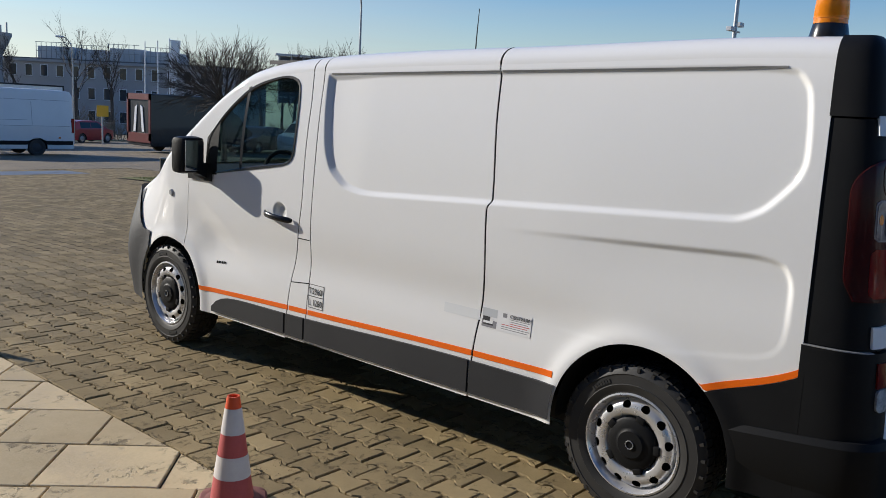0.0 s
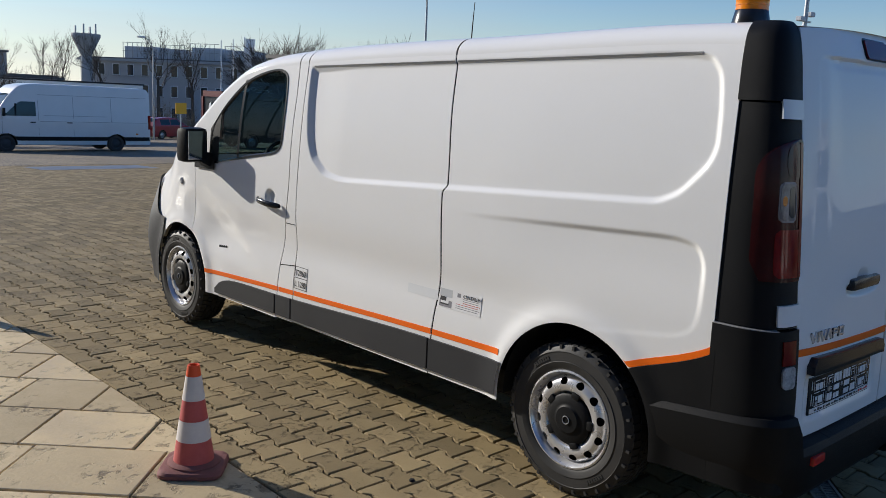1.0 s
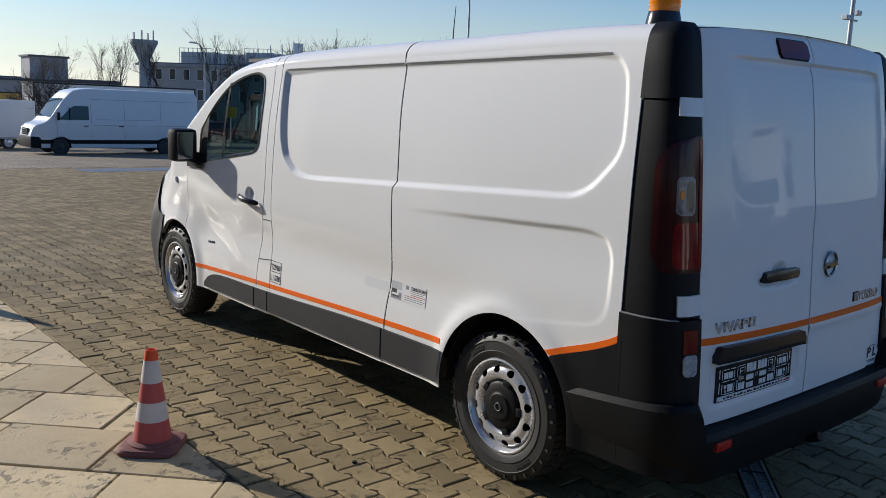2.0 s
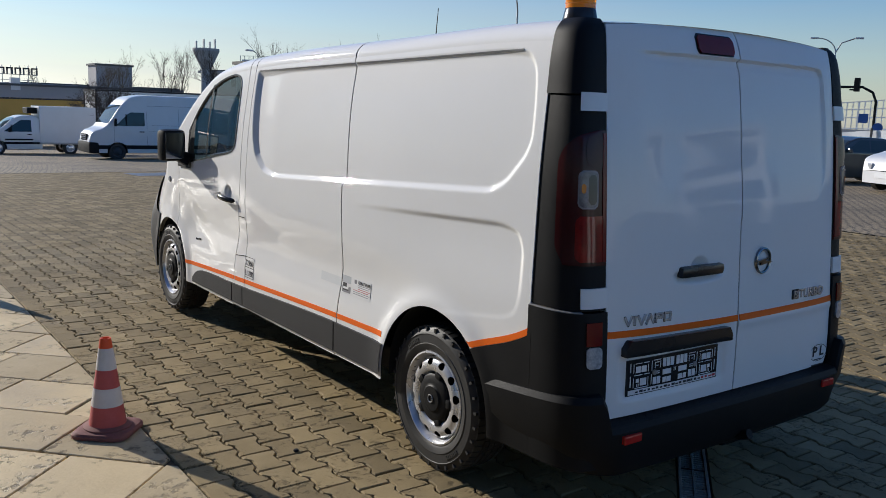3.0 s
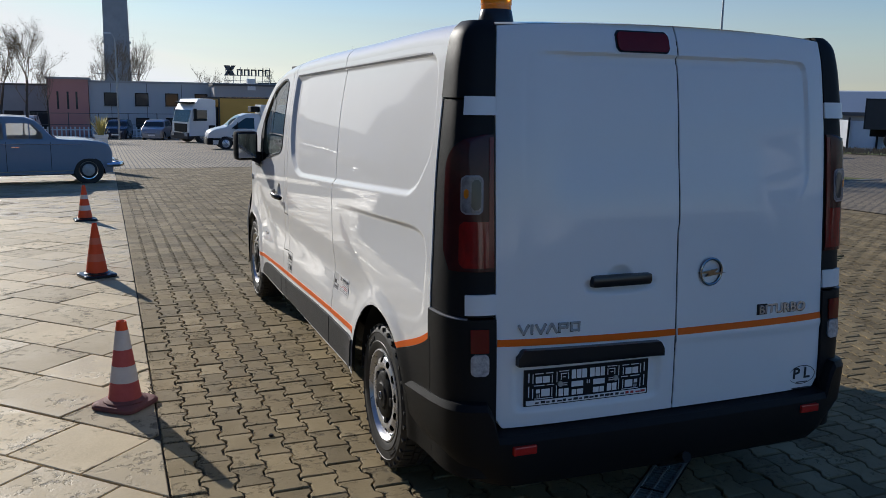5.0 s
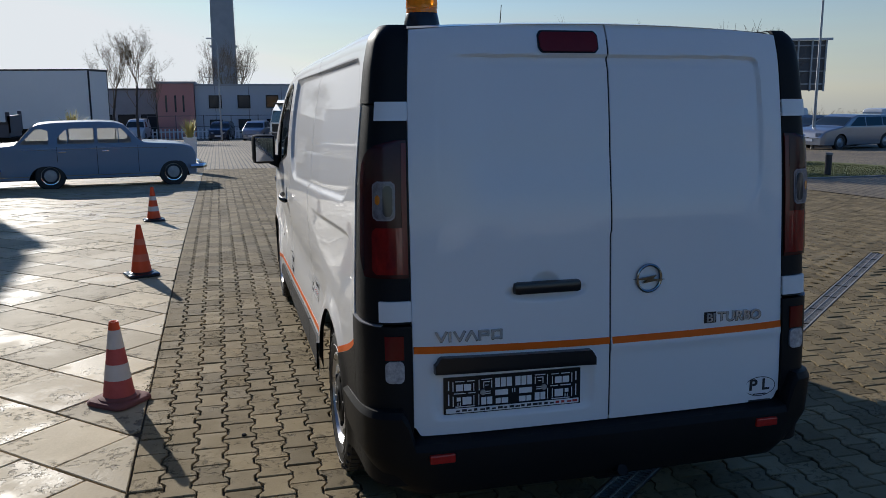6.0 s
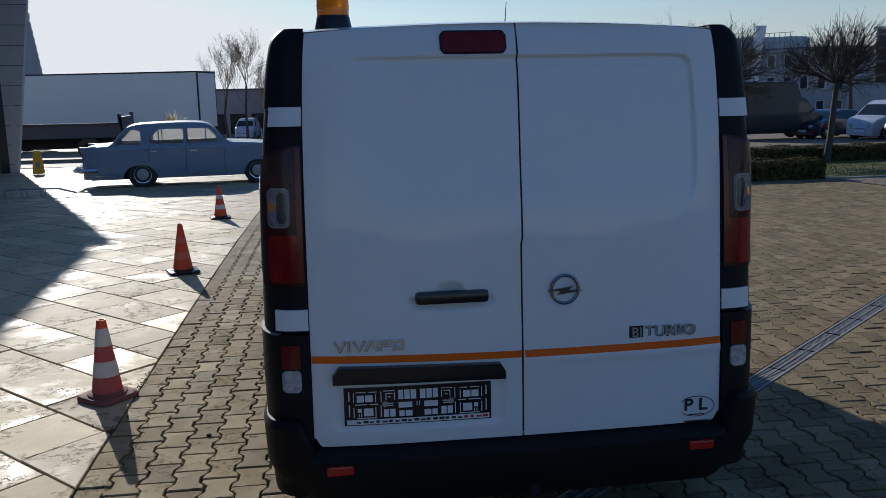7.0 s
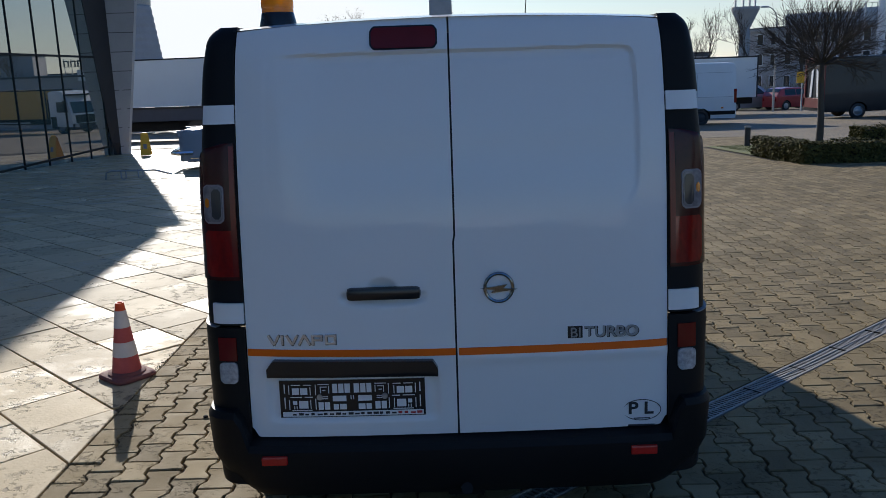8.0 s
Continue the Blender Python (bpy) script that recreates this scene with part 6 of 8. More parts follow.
        mk("head_light", moved(box(-0.14, 0.14, -0.06, 0.03, 0.56, 0.72, 0.03), pose(side * hw_ * 0.60, y1 - 0.05, 0, 0, 0, -side * 18)), CLEAR, th)
    for a, b in screens:
        U = np.linspace(a, b, 10)
        rows = []
        for u in U:
            e = (float(half(u, top(u) - sh)) - 0.07)
            rows.append([(q * e, float(u), float(top(u)) - sh + sh * 0.75 + 0.25 * sh * (1 - q * q) + 0.008) for q in np.linspace(-1, 1, 7)])
        mk("screen", grid(rows), extra_glass, th, "glass screen", smooth=True)
    mk("number_plate", box(-0.26, 0.26, y1 - 0.005, y1 + 0.012, 0.36, 0.47), PAPER, th)
    return th


# old blue saloon with fins, nose towards +x
saloon = vehicle("vintage_saloon", "pale blue sixties saloon with chrome bumpers and small fins", 0.09, 19.45, -82, BLUE, 4.87, 1.80,
    [(-2.62, 0.80), (-2.56, 0.97), (-2.40, 1.00), (-2.02, 1.045), (-1.98, 1.06), (-1.80, 1.25), (-1.62, 1.43), (-1.50, 1.480), (-1.2, 1.512), (-0.35, 1.53), (0.05, 1.512), (0.26, 1.45), (0.70, 1.05), (0.80, 1.035), (1.3, 1.005), (1.65, 0.955), (1.80, 0.89), (1.86, 0.74)],
    0.30, 0.95, (-1.32, 1.32), 0.325, [(-1.88, -1.31, 1.03, lambda u: min(1.06 + 1.0 * (u + 1.88), 1.37 - 0.35 * max(0.0, u + 1.45))), (-1.125, -0.925, 1.03, lambda u: 1.17 + 0.95 * (u + 1.125)), (-0.90, -0.355, 1.03, 1.365), (-0.285, 0.145, 1.03, 1.365), (0.170, 0.42, 1.03, lambda u: 1.365 - 1.15 * max(0.0, u - 0.22))], [(-1.98, -1.60), (0.30, 0.70)], bottom=0.25, trim=0.31, hub=CABIN, extra_glass=SEDANGLASS, open_windows=True,
    arch_shape=((0.41, 0.545, 0.05), (0.36, 0.585, -0.02)))
for y_ in (-0.75, 0.28):
    for q in (-0.40, 0.40):
        mk("seat_back", moved(box(-0.30, 0.30, -0.07, 0.07, 0.45, 1.06, 0.05), pose(q, y_ - 0.30, 0, 10)), FABRIC, saloon, "dark seat back", smooth=True)
mk("steering_wheel", tube([(-0.38 + 0.19 * math.cos(a), 0.52, 0.98 + 0.19 * math.sin(a)) for a in np.linspace(0, 2 * math.pi, 25)], 0.012, 6), CABIN, saloon, "thin steering wheel", smooth=True)
for y_, z0_, z1_ in ((-1.15, 0.62, 0.97), (-0.32, 0.34, 0.97), (0.56, 0.36, 0.97)):
    mk("door_seam", tube([(0.901, y_, z0_), (0.903, y_, (z0_ + z1_) / 2), (0.896, y_, z1_)], 0.006, 5), INK, saloon, "dark door seam")
for y_ in (-1.12, -0.22):
    mk("door_handle", box(0.895, 0.925, y_, y_ + 0.16, 0.845, 0.870, 0.006), CHROME, saloon, "chrome door handle")
mk("belt_trim", tube([(0.905, -1.9, 0.905), (0.905, 0.0, 0.925), (0.902, 1.2, 0.90)], 0.008, 6), CHROME, saloon, "thin chrome belt line")
mk("roof_gutter", join(*[tube([(s * 0.66, -1.60, 1.36), (s * 0.67, -1.0, 1.425), (s * 0.67, -0.3, 1.435), (s * 0.67, 0.2, 1.39)], 0.012, 6) for s in (-1, 1)]), CHROME, saloon, "bright roof gutter", smooth=True)
for w in [o for o in saloon.children if o.name.startswith("wheel") and not o.name.startswith("wheel_h")]:
    mk("hub_cap", lathe([(0.138, -0.085), (0.130, -0.095), (0.06, -0.100), (0.0, -0.101)], 24, "x"), GALV, w, "dull chrome hub cap", smooth=True)
    mk("trim_ring", lathe([(0.203, -0.090), (0.199, -0.100), (0.186, -0.098), (0.183, -0.085)], 32, "x"), CHROME, w, "chrome trim ring", smooth=True)
for side in (-1, 1):
    mk("tail_fin", prism([(-2.62, 0.84), (-2.66, 1.00), (-2.3, 1.005), (-1.5, 0.985), (-1.5, 0.93)], "x", side * 0.72, side * 0.80), BLUE, saloon)
mk("rear_bumper", tube([(-0.88, -2.3, 0.46), (-0.90, -2.66, 0.46), (-0.72, -2.79, 0.46), (0.72, -2.79, 0.46), (0.90, -2.66, 0.46), (0.88, -2.3, 0.46)], 0.06, 8), CHROME, saloon, "chrome rear bumper", smooth=True)
mk("front_bumper", tube([(-0.84, 1.72, 0.44), (-0.86, 1.97, 0.44), (-0.70, 2.06, 0.44), (0.70, 2.06, 0.44), (0.86, 1.97, 0.44), (0.84, 1.72, 0.44)], 0.055, 8), CHROME, saloon, "chrome front bumper", smooth=True)

# tall white long van, nose towards -x
VANTOP = [(-3.45, 2.50), (-3.40, 2.64), (-3.0, 2.68), (1.2, 2.70), (1.75, 2.62), (2.20, 2.25), (2.75, 1.50), (2.95, 1.32), (3.30, 1.18), (3.42, 1.02), (3.47, 0.75)]
tall = vehicle("tall_delivery_van", "long white high-roof delivery van with dark side rubbing strip", 13.3, 36.2, 90, WHITE_FAR, 6.9, 2.0, VANTOP, 0.10, 1.2, (-1.95, 2.375), 0.345,
    [(1.25, 2.45, 1.42, lambda u: 1.98 - max(0, (u - 1.85)) * 0.95)], [(2.18, 2.74)], bottom=0.30, cladding=(0.46, 0.62, BLACK), hub=CABIN, category="van", plan_pts=[(-3.45, 0.97), (-3.2, 1.0), (2.4, 1.0), (3.1, 0.93), (3.47, 0.80)])
mk("tail_lamp", box(0.86, 0.99, -3.47, -3.35, 0.95, 1.55, 0.02), RED, tall)
mk("tail_lamp", box(-0.99, -0.86, -3.47, -3.35, 0.95, 1.55, 0.02), RED, tall)
mk("front_bumper", box(-0.93, 0.93, 3.05, 3.50, 0.28, 0.74, 0.08), BLACK, tall, "dark plastic front bumper", smooth=True)
for y0_, z0_, y1_, z1_ in ((1.16, 0.66, 1.16, 2.05), (2.52, 0.70, 2.50, 1.40), (-0.20, 0.66, -0.20, 2.20), (-1.75, 1.25, -1.75, 2.20), (1.12, 1.22, -3.30, 1.22), (1.16, 2.26, -3.30, 2.26), (-1.55, 1.45, 0.95, 1.45)):
    mk("body_seam", tube([(-1.003 + 0.10 * max(0, z_ - 1.2), y_, z_) for y_, z_ in ((y0_, z0_), ((y0_ + y1_) / 2, (z0_ + z1_) / 2), (y1_, z1_))], 0.006, 5), GREYINK, tall, "thin body seam")
tall_grille = mk("grille", box(-0.42, 0.42, 3.40, 3.475, 0.78, 1.06, 0.02), BLACK, tall)
for z_ in (0.84, 0.92, 1.00):
    mk("grille_slat", box(-0.40, 0.40, 3.47, 3.492, z_ - 0.012, z_ + 0.012, 0.004), CHROME, tall_grille, "chrome slat")
mk("side_mark", box(-1.012, -0.998, -2.9, -2.8, 0.72, 0.78, 0.004), AMBER, tall, "small amber side lamp")
mk("door_handle", box(-1.022, -0.99, 1.28, 1.48, 1.16, 1.20, 0.008), BLACK, tall)
mk("door_handle", box(-1.022, -0.99, -0.14, 0.06, 1.16, 1.20, 0.008), BLACK, tall)
mk("window_divider", box(-0.985, -0.955, 1.98, 2.03, 1.40, 1.90, 0.004), BLACK, tall)
for s in (-1, 1):
    mk("head_lamp", moved(box(-0.10, 0.10, -0.16, 0.05, 0.84, 1.16, 0.04), pose(s * 0.74, 3.30, 0, 0, 0, -s * 30)), CLEAR, tall, "tall clear head lamp", smooth=True)
for s in (-1, 1):
    mk("door_mirror", box(*sorted((s * 1.02, s * 1.18)), 2.42, 2.52, 1.40, 1.72, 0.03), BLACK, tall)

# small refrigerated van, nose towards -x
fridge = vehicle("refrigerated_van", "small white refrigerated van with a box body and cooling unit", 9.2, 43.6, 90, WHITE_FAR, 5.0, 1.9,
    [(-0.3, 1.62), (0.0, 1.84), (0.45, 1.84), (0.9, 1.70), (1.55, 1.20), (2.1, 1.05), (2.40, 0.90), (2.50, 0.62)], 0.16, 1.0, (-1.55, 1.60), 0.32,
    [(0.15, 1.30, 1.08, lambda u: 1.62 - max(0, (u - 0.6)) * 0.72)], [(0.85, 1.50)], bottom=0.28, hub=STEEL, category="van", cladding=(0.50, 0.60, BLACK), plan_pts=[(-0.3, 1), (1.5, 1.0), (2.2, 0.9), (2.5, 0.74)])
mk("front_bumper", box(-0.84, 0.84, 2.15, 2.53, 0.26, 0.60, 0.07), BLACK, fridge, "dark plastic front bumper", smooth=True)
mk("box_body", box(-0.98, 0.98, -2.75, -0.20, 0.55, 2.28, 0.03), WHITE_FAR, fridge, "white insulated box")
mk("cooling_unit", box(-0.55, 0.55, -0.20, 0.25, 1.92, 2.20, 0.04), BLACK, fridge, "dark cooling unit over the cab")
mk("side_rubber", box(-0.985, -0.955, 0.10, 1.30, 0.68, 0.75, 0.008), BLACK, fridge, "black rubbing strip")
mk("door_handle", box(-0.985, -0.94, 0.16, 0.34, 0.93, 0.97, 0.008), BLACK, fridge)
mk("window_divider", box(-0.955, -0.92, 0.98, 1.03, 1.06, 1.40, 0.004), BLACK, fridge)
mk("door_mirror", box(-1.14, -0.96, 1.05, 1.15, 1.05, 1.25, 0.03), BLACK, fridge)
mk("box_rail", box(-1.0, 1.0, -2.76, -0.18, 0.50, 0.58), GALV, fridge)


def truck(name, label, x, y, turn, box_len, box_h, box_mat, cab_mat, low=1.05, width=2.5, group="", cab=True, rear_mat=None):
    """A lorry: nose towards +y before the turn; the box starts at local y 0 and runs back."""
    z = float(ground_z(y))
    t = thing(name, label, "truck", x, y, z, turn, group)
    w = width / 2
    mk("box_body", box(-w, w, -box_len, 0, low, box_h, 0.03), box_mat, t)
    for yy in np.linspace(-box_len, -0.02, 2):
        mk("box_frame", join(box(-w - 0.015, -w + 0.05, yy - 0.04, yy + 0.04, low, box_h + 0.01), box(w - 0.05, w + 0.015, yy - 0.04, yy + 0.04, low, box_h + 0.01), box(-w, w, yy - 0.04, yy + 0.04, box_h - 0.10, box_h + 0.015)), GREY, t)
    for s in (-1, 1):
        mk("top_rail", box(*sorted((s * (w - 0.03), s * (w + 0.018))), -box_len, -0.02, box_h - 0.07, box_h + 0.012), GREY, t)
    mk("chassis", box(-0.5, 0.5, -box_len + 0.2, 2.0 if cab else 0, 0.65, low), DARK, t)
    mk("side_guard", join(*[box(s * (w - 0.06) - 0.02, s * (w - 0.06) + 0.02, -box_len * 0.62, -box_len * 0.15, h, h + 0.1) for s in (-1, 1) for h in (0.5, 0.75)]), GALV, t)
    spots = [-box_len + 1.5, -box_len + 2.8] + ([1.2] if cab else [])
    for c in spots:
        for s in (-1, 1):
            wh = mk("wheel", lathe([(0.26, -0.13), (0.30, -0.15), (0.46, -0.14), (0.50, -0.11), (0.50, 0.12), (0.26, 0.14)], 28, "x"), RUBBER, t, smooth=True)
            wh.matrix_basis = pose(s * (w - 0.18), c, 0.5, 0, 0, 0 if s < 0 else 180)
            mk("rim", lathe([(0.27, -0.13), (0.22, -0.06), (0.12, -0.08), (0.0, -0.11)], 20, "x"), GALV, wh, smooth=True)
    if cab:
        mk("cab", prism([(0.25, 0.55), (0.25, 2.85), (0.6, 2.95), (1.5, 2.90), (1.95, 2.2), (2.15, 1.4), (2.2, 0.5)], "x", -w * 0.98, w * 0.98), cab_mat, t)
        mk("windscreen", grid([[(q * w * 0.85, 1.98, 2.20), (q * w * 0.85, 2.165, 1.42)] for q in (-1, -0.5, 0, 0.5, 1)]), TINT, t)
        mk("grille", box(-w * 0.7, w * 0.7, 2.12, 2.21, 0.75, 1.30, 0.02), BLACK, t, "dark radiator grille")
        mk("front_bumper", box(-w * 0.97, w * 0.97, 1.95, 2.30, 0.30, 0.72, 0.05), GREY, t, "grey front bumper")
        mk("sun_visor", box(-w * 0.85, w * 0.85, 1.62, 2.0, 2.62, 2.72, 0.02), BLACK, t)
        mk("cab_gap", box(-w * 0.9, w * 0.9, 0.0, 0.25, 0.7, 2.4), DARK, t)
        for s in (-1, 1):
            mk("head_lamp", box(*sorted((s * w * 0.62, s * w * 0.92)), 2.24, 2.33, 0.48, 0.68, 0.02), CLEAR, t)
            mk("step_side", box(*sorted((s * w * 0.9, s * w * 0.99)), 0.3, 0.8, 0.4, 1.2, 0.02), BLACK, t)
            mk("cab_window", prism([(0.9, 1.5), (0.9, 2.2), (1.7, 2.2), (1.9, 1.5)], "x", s * w * 0.98, s * (w * 0.98 + 0.012)), TINT, t)
            mk("mirror", box(*sorted((s * (w + 0.05), s * (w + 0.25))), 1.75, 1.9, 1.5, 2.3, 0.03), BLACK, t)
    return t


truck("yellow_box_truck", "box truck with a yellow body and a pale cab", 8.6, 58.5, 112, 11.4, 3.05, YELLOW_BOX, WHITE_FAR)
truck("grey_trailer", "large pale grey box trailer without its tractor", -3.65, 48.8, -105, 13.6, 4.38, TRAILER, TRAILER, low=1.22, cab=False)
flat = thing("flatbed_truck", "dark low flatbed truck parked before the trailer", "truck", -9.0, 38.0, float(ground_z(38.0)), -90)
mk("bed", box(-1.2, 1.2, -4, 3.2, 0.95, 1.15, 0.02), FLATBED, flat)
mk("bed_side", box(1.14, 1.22, -4, 3.2, 1.0, 1.55), FLATBED, flat)
mk("bed_rail", box(1.20, 1.26, -4, 3.2, 1.50, 1.60), GREY, flat)
mk("headboard", join(box(-1.2, 1.2, 3.15, 3.25, 1.15, 1.85), box(-1.2, -1.1, 3.1, 3.25, 1.15, 2.0), box(1.1, 1.2, 3.1, 3.25, 1.15, 2.0)), FLATBED, flat)
mk("chassis", box(-0.8, 0.8, -3.8, 3.6, 0.5, 0.95), DARK, flat)
for c in (-2.6, 1.8):
    for s in (-1, 1):
        wh = mk("wheel", lathe([(0.26, -0.13), (0.46, -0.14), (0.50, -0.11), (0.50, 0.12), (0.26, 0.14)], 24, "x"), RUBBER, flat, smooth=True)
        wh.matrix_basis = pose(s * 1.0, c, 0.5)

# black tall van with a red-framed rear, nose towards +x
VT = [(-3.2, 2.80), (-3.1, 2.86), (1.0, 2.86), (1.35, 2.7), (1.45, 2.15), (1.7, 2.05), (2.3, 1.40), (2.55, 1.22), (3.0, 1.10), (3.15, 0.95), (3.2, 0.7)]
bt = vehicle("black_box_van", "black box van with a red-framed rear end", 24.85, 38.7, -90, BLACKCAR, 6.4, 2.2, VT, 0.05, 1.2, (-1.6, 2.15), 0.36, [(1.35, 2.25, 1.30, lambda u: 1.85 - max(0, u - 1.75) * 0.9)], [(1.75, 2.28)], bottom=0.35, hub=GALV, category="van", extra_glass=TINT, plan_pts=[(-3.2, 1), (2.2, 1.0), (2.9, 0.92), (3.2, 0.78)])
for x0, x1, z0, z1 in ((-1.1, 1.1, 2.55, 2.84), (-1.1, -0.95, 0.6, 2.84), (0.95, 1.1, 0.6, 2.84), (-1.1, 1.1, 0.5, 0.95)):
    mk("rear_frame", box(x0, x1, -3.26, -3.2, z0, z1), REDDARK, bt, "red painted rear frame")
mk("rear_decor", join(prism([(-0.5, 1.0), (-0.35, 2.2), (-0.15, 2.3), (-0.3, 1.0)], "y", -3.24, -3.215), prism([(0.5, 1.0), (0.35, 2.2), (0.15, 2.3), (0.3, 1.0)], "y", -3.24, -3.215)), PAPER, bt, "pale decoration")

CARTOP = [(-2.2, 0.80), (-2.1, 0.92), (-1.6, 0.98), (-1.0, 1.30), (-0.5, 1.42), (0.2, 1.43), (0.6, 1.34), (1.25, 0.98), (1.8, 0.88), (2.12, 0.76), (2.2, 0.55)]
WAGON = [(-2.3, 0.95), (-2.2, 1.15), (-1.9, 1.38), (-1.2, 1.44), (0.2, 1.45), (0.6, 1.36), (1.25, 0.99), (1.85, 0.88), (2.2, 0.75), (2.3, 0.52)]
SMALLVAN = [(-2.1, 1.60), (-2.0, 1.78), (-1.0, 1.82), (0.3, 1.80), (0.75, 1.62), (1.35, 1.12), (1.8, 1.00), (2.0, 0.85), (2.08, 0.55)]
HATCH = [(-1.9, 0.95), (-1.8, 1.15), (-1.5, 1.45), (-0.8, 1.53), (0.2, 1.51), (0.6, 1.38), (1.15, 1.02), (1.6, 0.92), (1.85, 0.80), (1.92, 0.55)]
CW = [(-0.95, -0.05, 0.97, 1.33), (0.0, 0.85, 0.97, lambda u: 1.33 - max(0, u - 0.35) * 0.66)]
WW = [(-1.95, -1.1, 0.98, 1.34), (-1.05, -0.1, 0.98, 1.35), (-0.05, 0.85, 0.98, lambda u: 1.35 - max(0, u - 0.35) * 0.68)]


def plain_car(name, label, x, y, turn, paint, kind_, group="cars parked in the yard", hub=GALV):
    top_pts, wins, scr, wh, wd = {"saloon": (CARTOP, CW, [(-1.5, -1.05), (0.65, 1.2)], (-1.32, 1.35), 1.78), "wagon": (WAGON, WW, [(-2.2, -1.95), (0.65, 1.2)], (-1.35, 1.35), 1.76),
        "van": (SMALLVAN, [(0.0, 0.95, 1.12, lambda u: 1.58 - max(0, u - 0.45) * 0.8)], [(0.78, 1.32)], (-1.3, 1.35), 1.74), "hatch": (HATCH, [(-1.3, -0.4, 1.02, 1.40), (-0.35, 0.8, 1.02, lambda u: 1.40 - max(0, u - 0.3) * 0.72)], [(-1.75, -1.5), (0.62, 1.12)], (-1.15, 1.2), 1.66)}[kind_]
    return vehicle(name, label, x, y, turn, paint, 4.4, wd, top_pts, 0.28, 0.95, wh, 0.315, wins, scr, group=group, hub=hub)


plain_car("silver_estate", "silver estate car parked in a row", 28.6, 28.9, 100, SILVER, "wagon")
plain_car("black_saloon", "black saloon car parked in a row", 29.6, 32.2, 100, BLACKCAR, "saloon")
plain_car("small_white_van", "pale small panel van parked in a row", 29.4, 35.2, 110, PALEBLUE, "van")
plain_car("navy_saloon", "dark blue saloon parked in a row", 28.4, 38.2, 110, NAVY, "saloon")
DARKGREEN = pbr("dark_grey_green_car", (0.045, 0.052, 0.056), (0.055, 0.062, 0.066), 2, 0.25, metal=0.3, coat=0.6)
dark_car = plain_car("dark_saloon", "dark grey-green saloon with round twin headlamps", 26.83, 12.7, 71, DARKGREEN, "saloon", hub=STEEL)
for q in (-0.66, -0.44, 0.44, 0.66):
    mk("round_headlamp", moved(lathe([(0.0, 0.03), (0.07, 0.02), (0.095, 0.0), (0.105, -0.04)], 20, "y"), pose(q, 2.14 - 0.10 * (abs(q) > 0.5), 0.66)), CLEAR, dark_car, "round clear headlamp", smooth=True)
mk("grille", box(-0.34, 0.34, 2.14, 2.215, 0.38, 0.56, 0.02), DARK, dark_car, "dark radiator grille")
mk("bumper_strip", tube([(-0.86, 1.9, 0.48), (-0.78, 2.14, 0.48), (-0.4, 2.22, 0.48), (0.4, 2.22, 0.48), (0.78, 2.14, 0.48), (0.86, 1.9, 0.48)], 0.02, 6), CHROME, dark_car, "thin bright bumper strip", smooth=True)
for s in (-1, 1):
    mk("door_mirror", box(*sorted((s * 0.90, s * 1.04)), 0.78, 0.88, 0.96, 1.08, 0.02), DARKGREEN, dark_car)
plain_car("white_suv", "white sport utility car parked in the yard", 24.4, 8.9, 75, WHITE_FAR, "hatch")
plain_car("red_hatchback", "small red hatchback far across the yard", 28.2, 57.5, -70, REDCAR, "hatch")
plain_car("grey_van", "grey small van beside the red car", 25.6, 59.0, -80, SILVER, "van")
plain_car("grey_car", "grey car before the office building", 5.6, 68.0, 165, SILVER, "hatch")
plain_car("dark_car", "dark car before the office building", 2.9, 71.0, 170, NAVY, "hatch")
plain_car("dark_car", "dark car before the office building", 9.0, 70.0, 170, NAVY, "hatch")
plain_car("pale_van", "small pale van parked before the grey annex", -4.2, 77.5, 175, PALEBLUE, "van")
truck("curtain_trailer", "grey curtain-sided trailer behind the white van", 22.4, 49.5, -90, 9.0, 3.4, TRAILER, TRAILER, cab=False)
plain_car("white_crew_van", "white van beyond the parked cars", 43.5, 43.0, -70, WHITE_FAR, "van")

plain_car("white_delivery_van", "white small van parked behind the yard entrance", 11.0, -20.0, 90, WHITE_FAR, "van")
plain_car("white_delivery_van", "white small van parked behind the yard entrance", 5.2, -21.0, 90, WHITE_FAR, "van")
big = truck("white_box_truck", "white box truck parked behind the yard entrance", 17.2, -9.2, 52, 5.5, 3.1, WHITE_FAR, WHITE_FAR)
big.scale = (1.22, 1.22, 1.22)


# ---- lawn, hedges, trees ----
def leaf_bed(n, place, size, rng_):
    V, F = [], []
    for _ in range(n):
        p, nrm = place(rng_)
        a = rng_.uniform(0, 6.28)
        t1 = Vector((math.cos(a), math.sin(a), rng_.uniform(-0.6, 0.6))).normalized()
        t2 = nrm.cross(t1).normalized() if nrm.cross(t1).length > 0.1 else Vector((0, 0, 1))
        s = size * rng_.uniform(0.6, 1.5)
        o = len(V)
        V.extend([tuple(p - t1 * s * 0.5), tuple(p + t2 * s * 0.35), tuple(p + t1 * s * 0.5), tuple(p - t2 * s * 0.35)])
        F.append((o, o + 1, o + 2, o + 3))
    return V, F


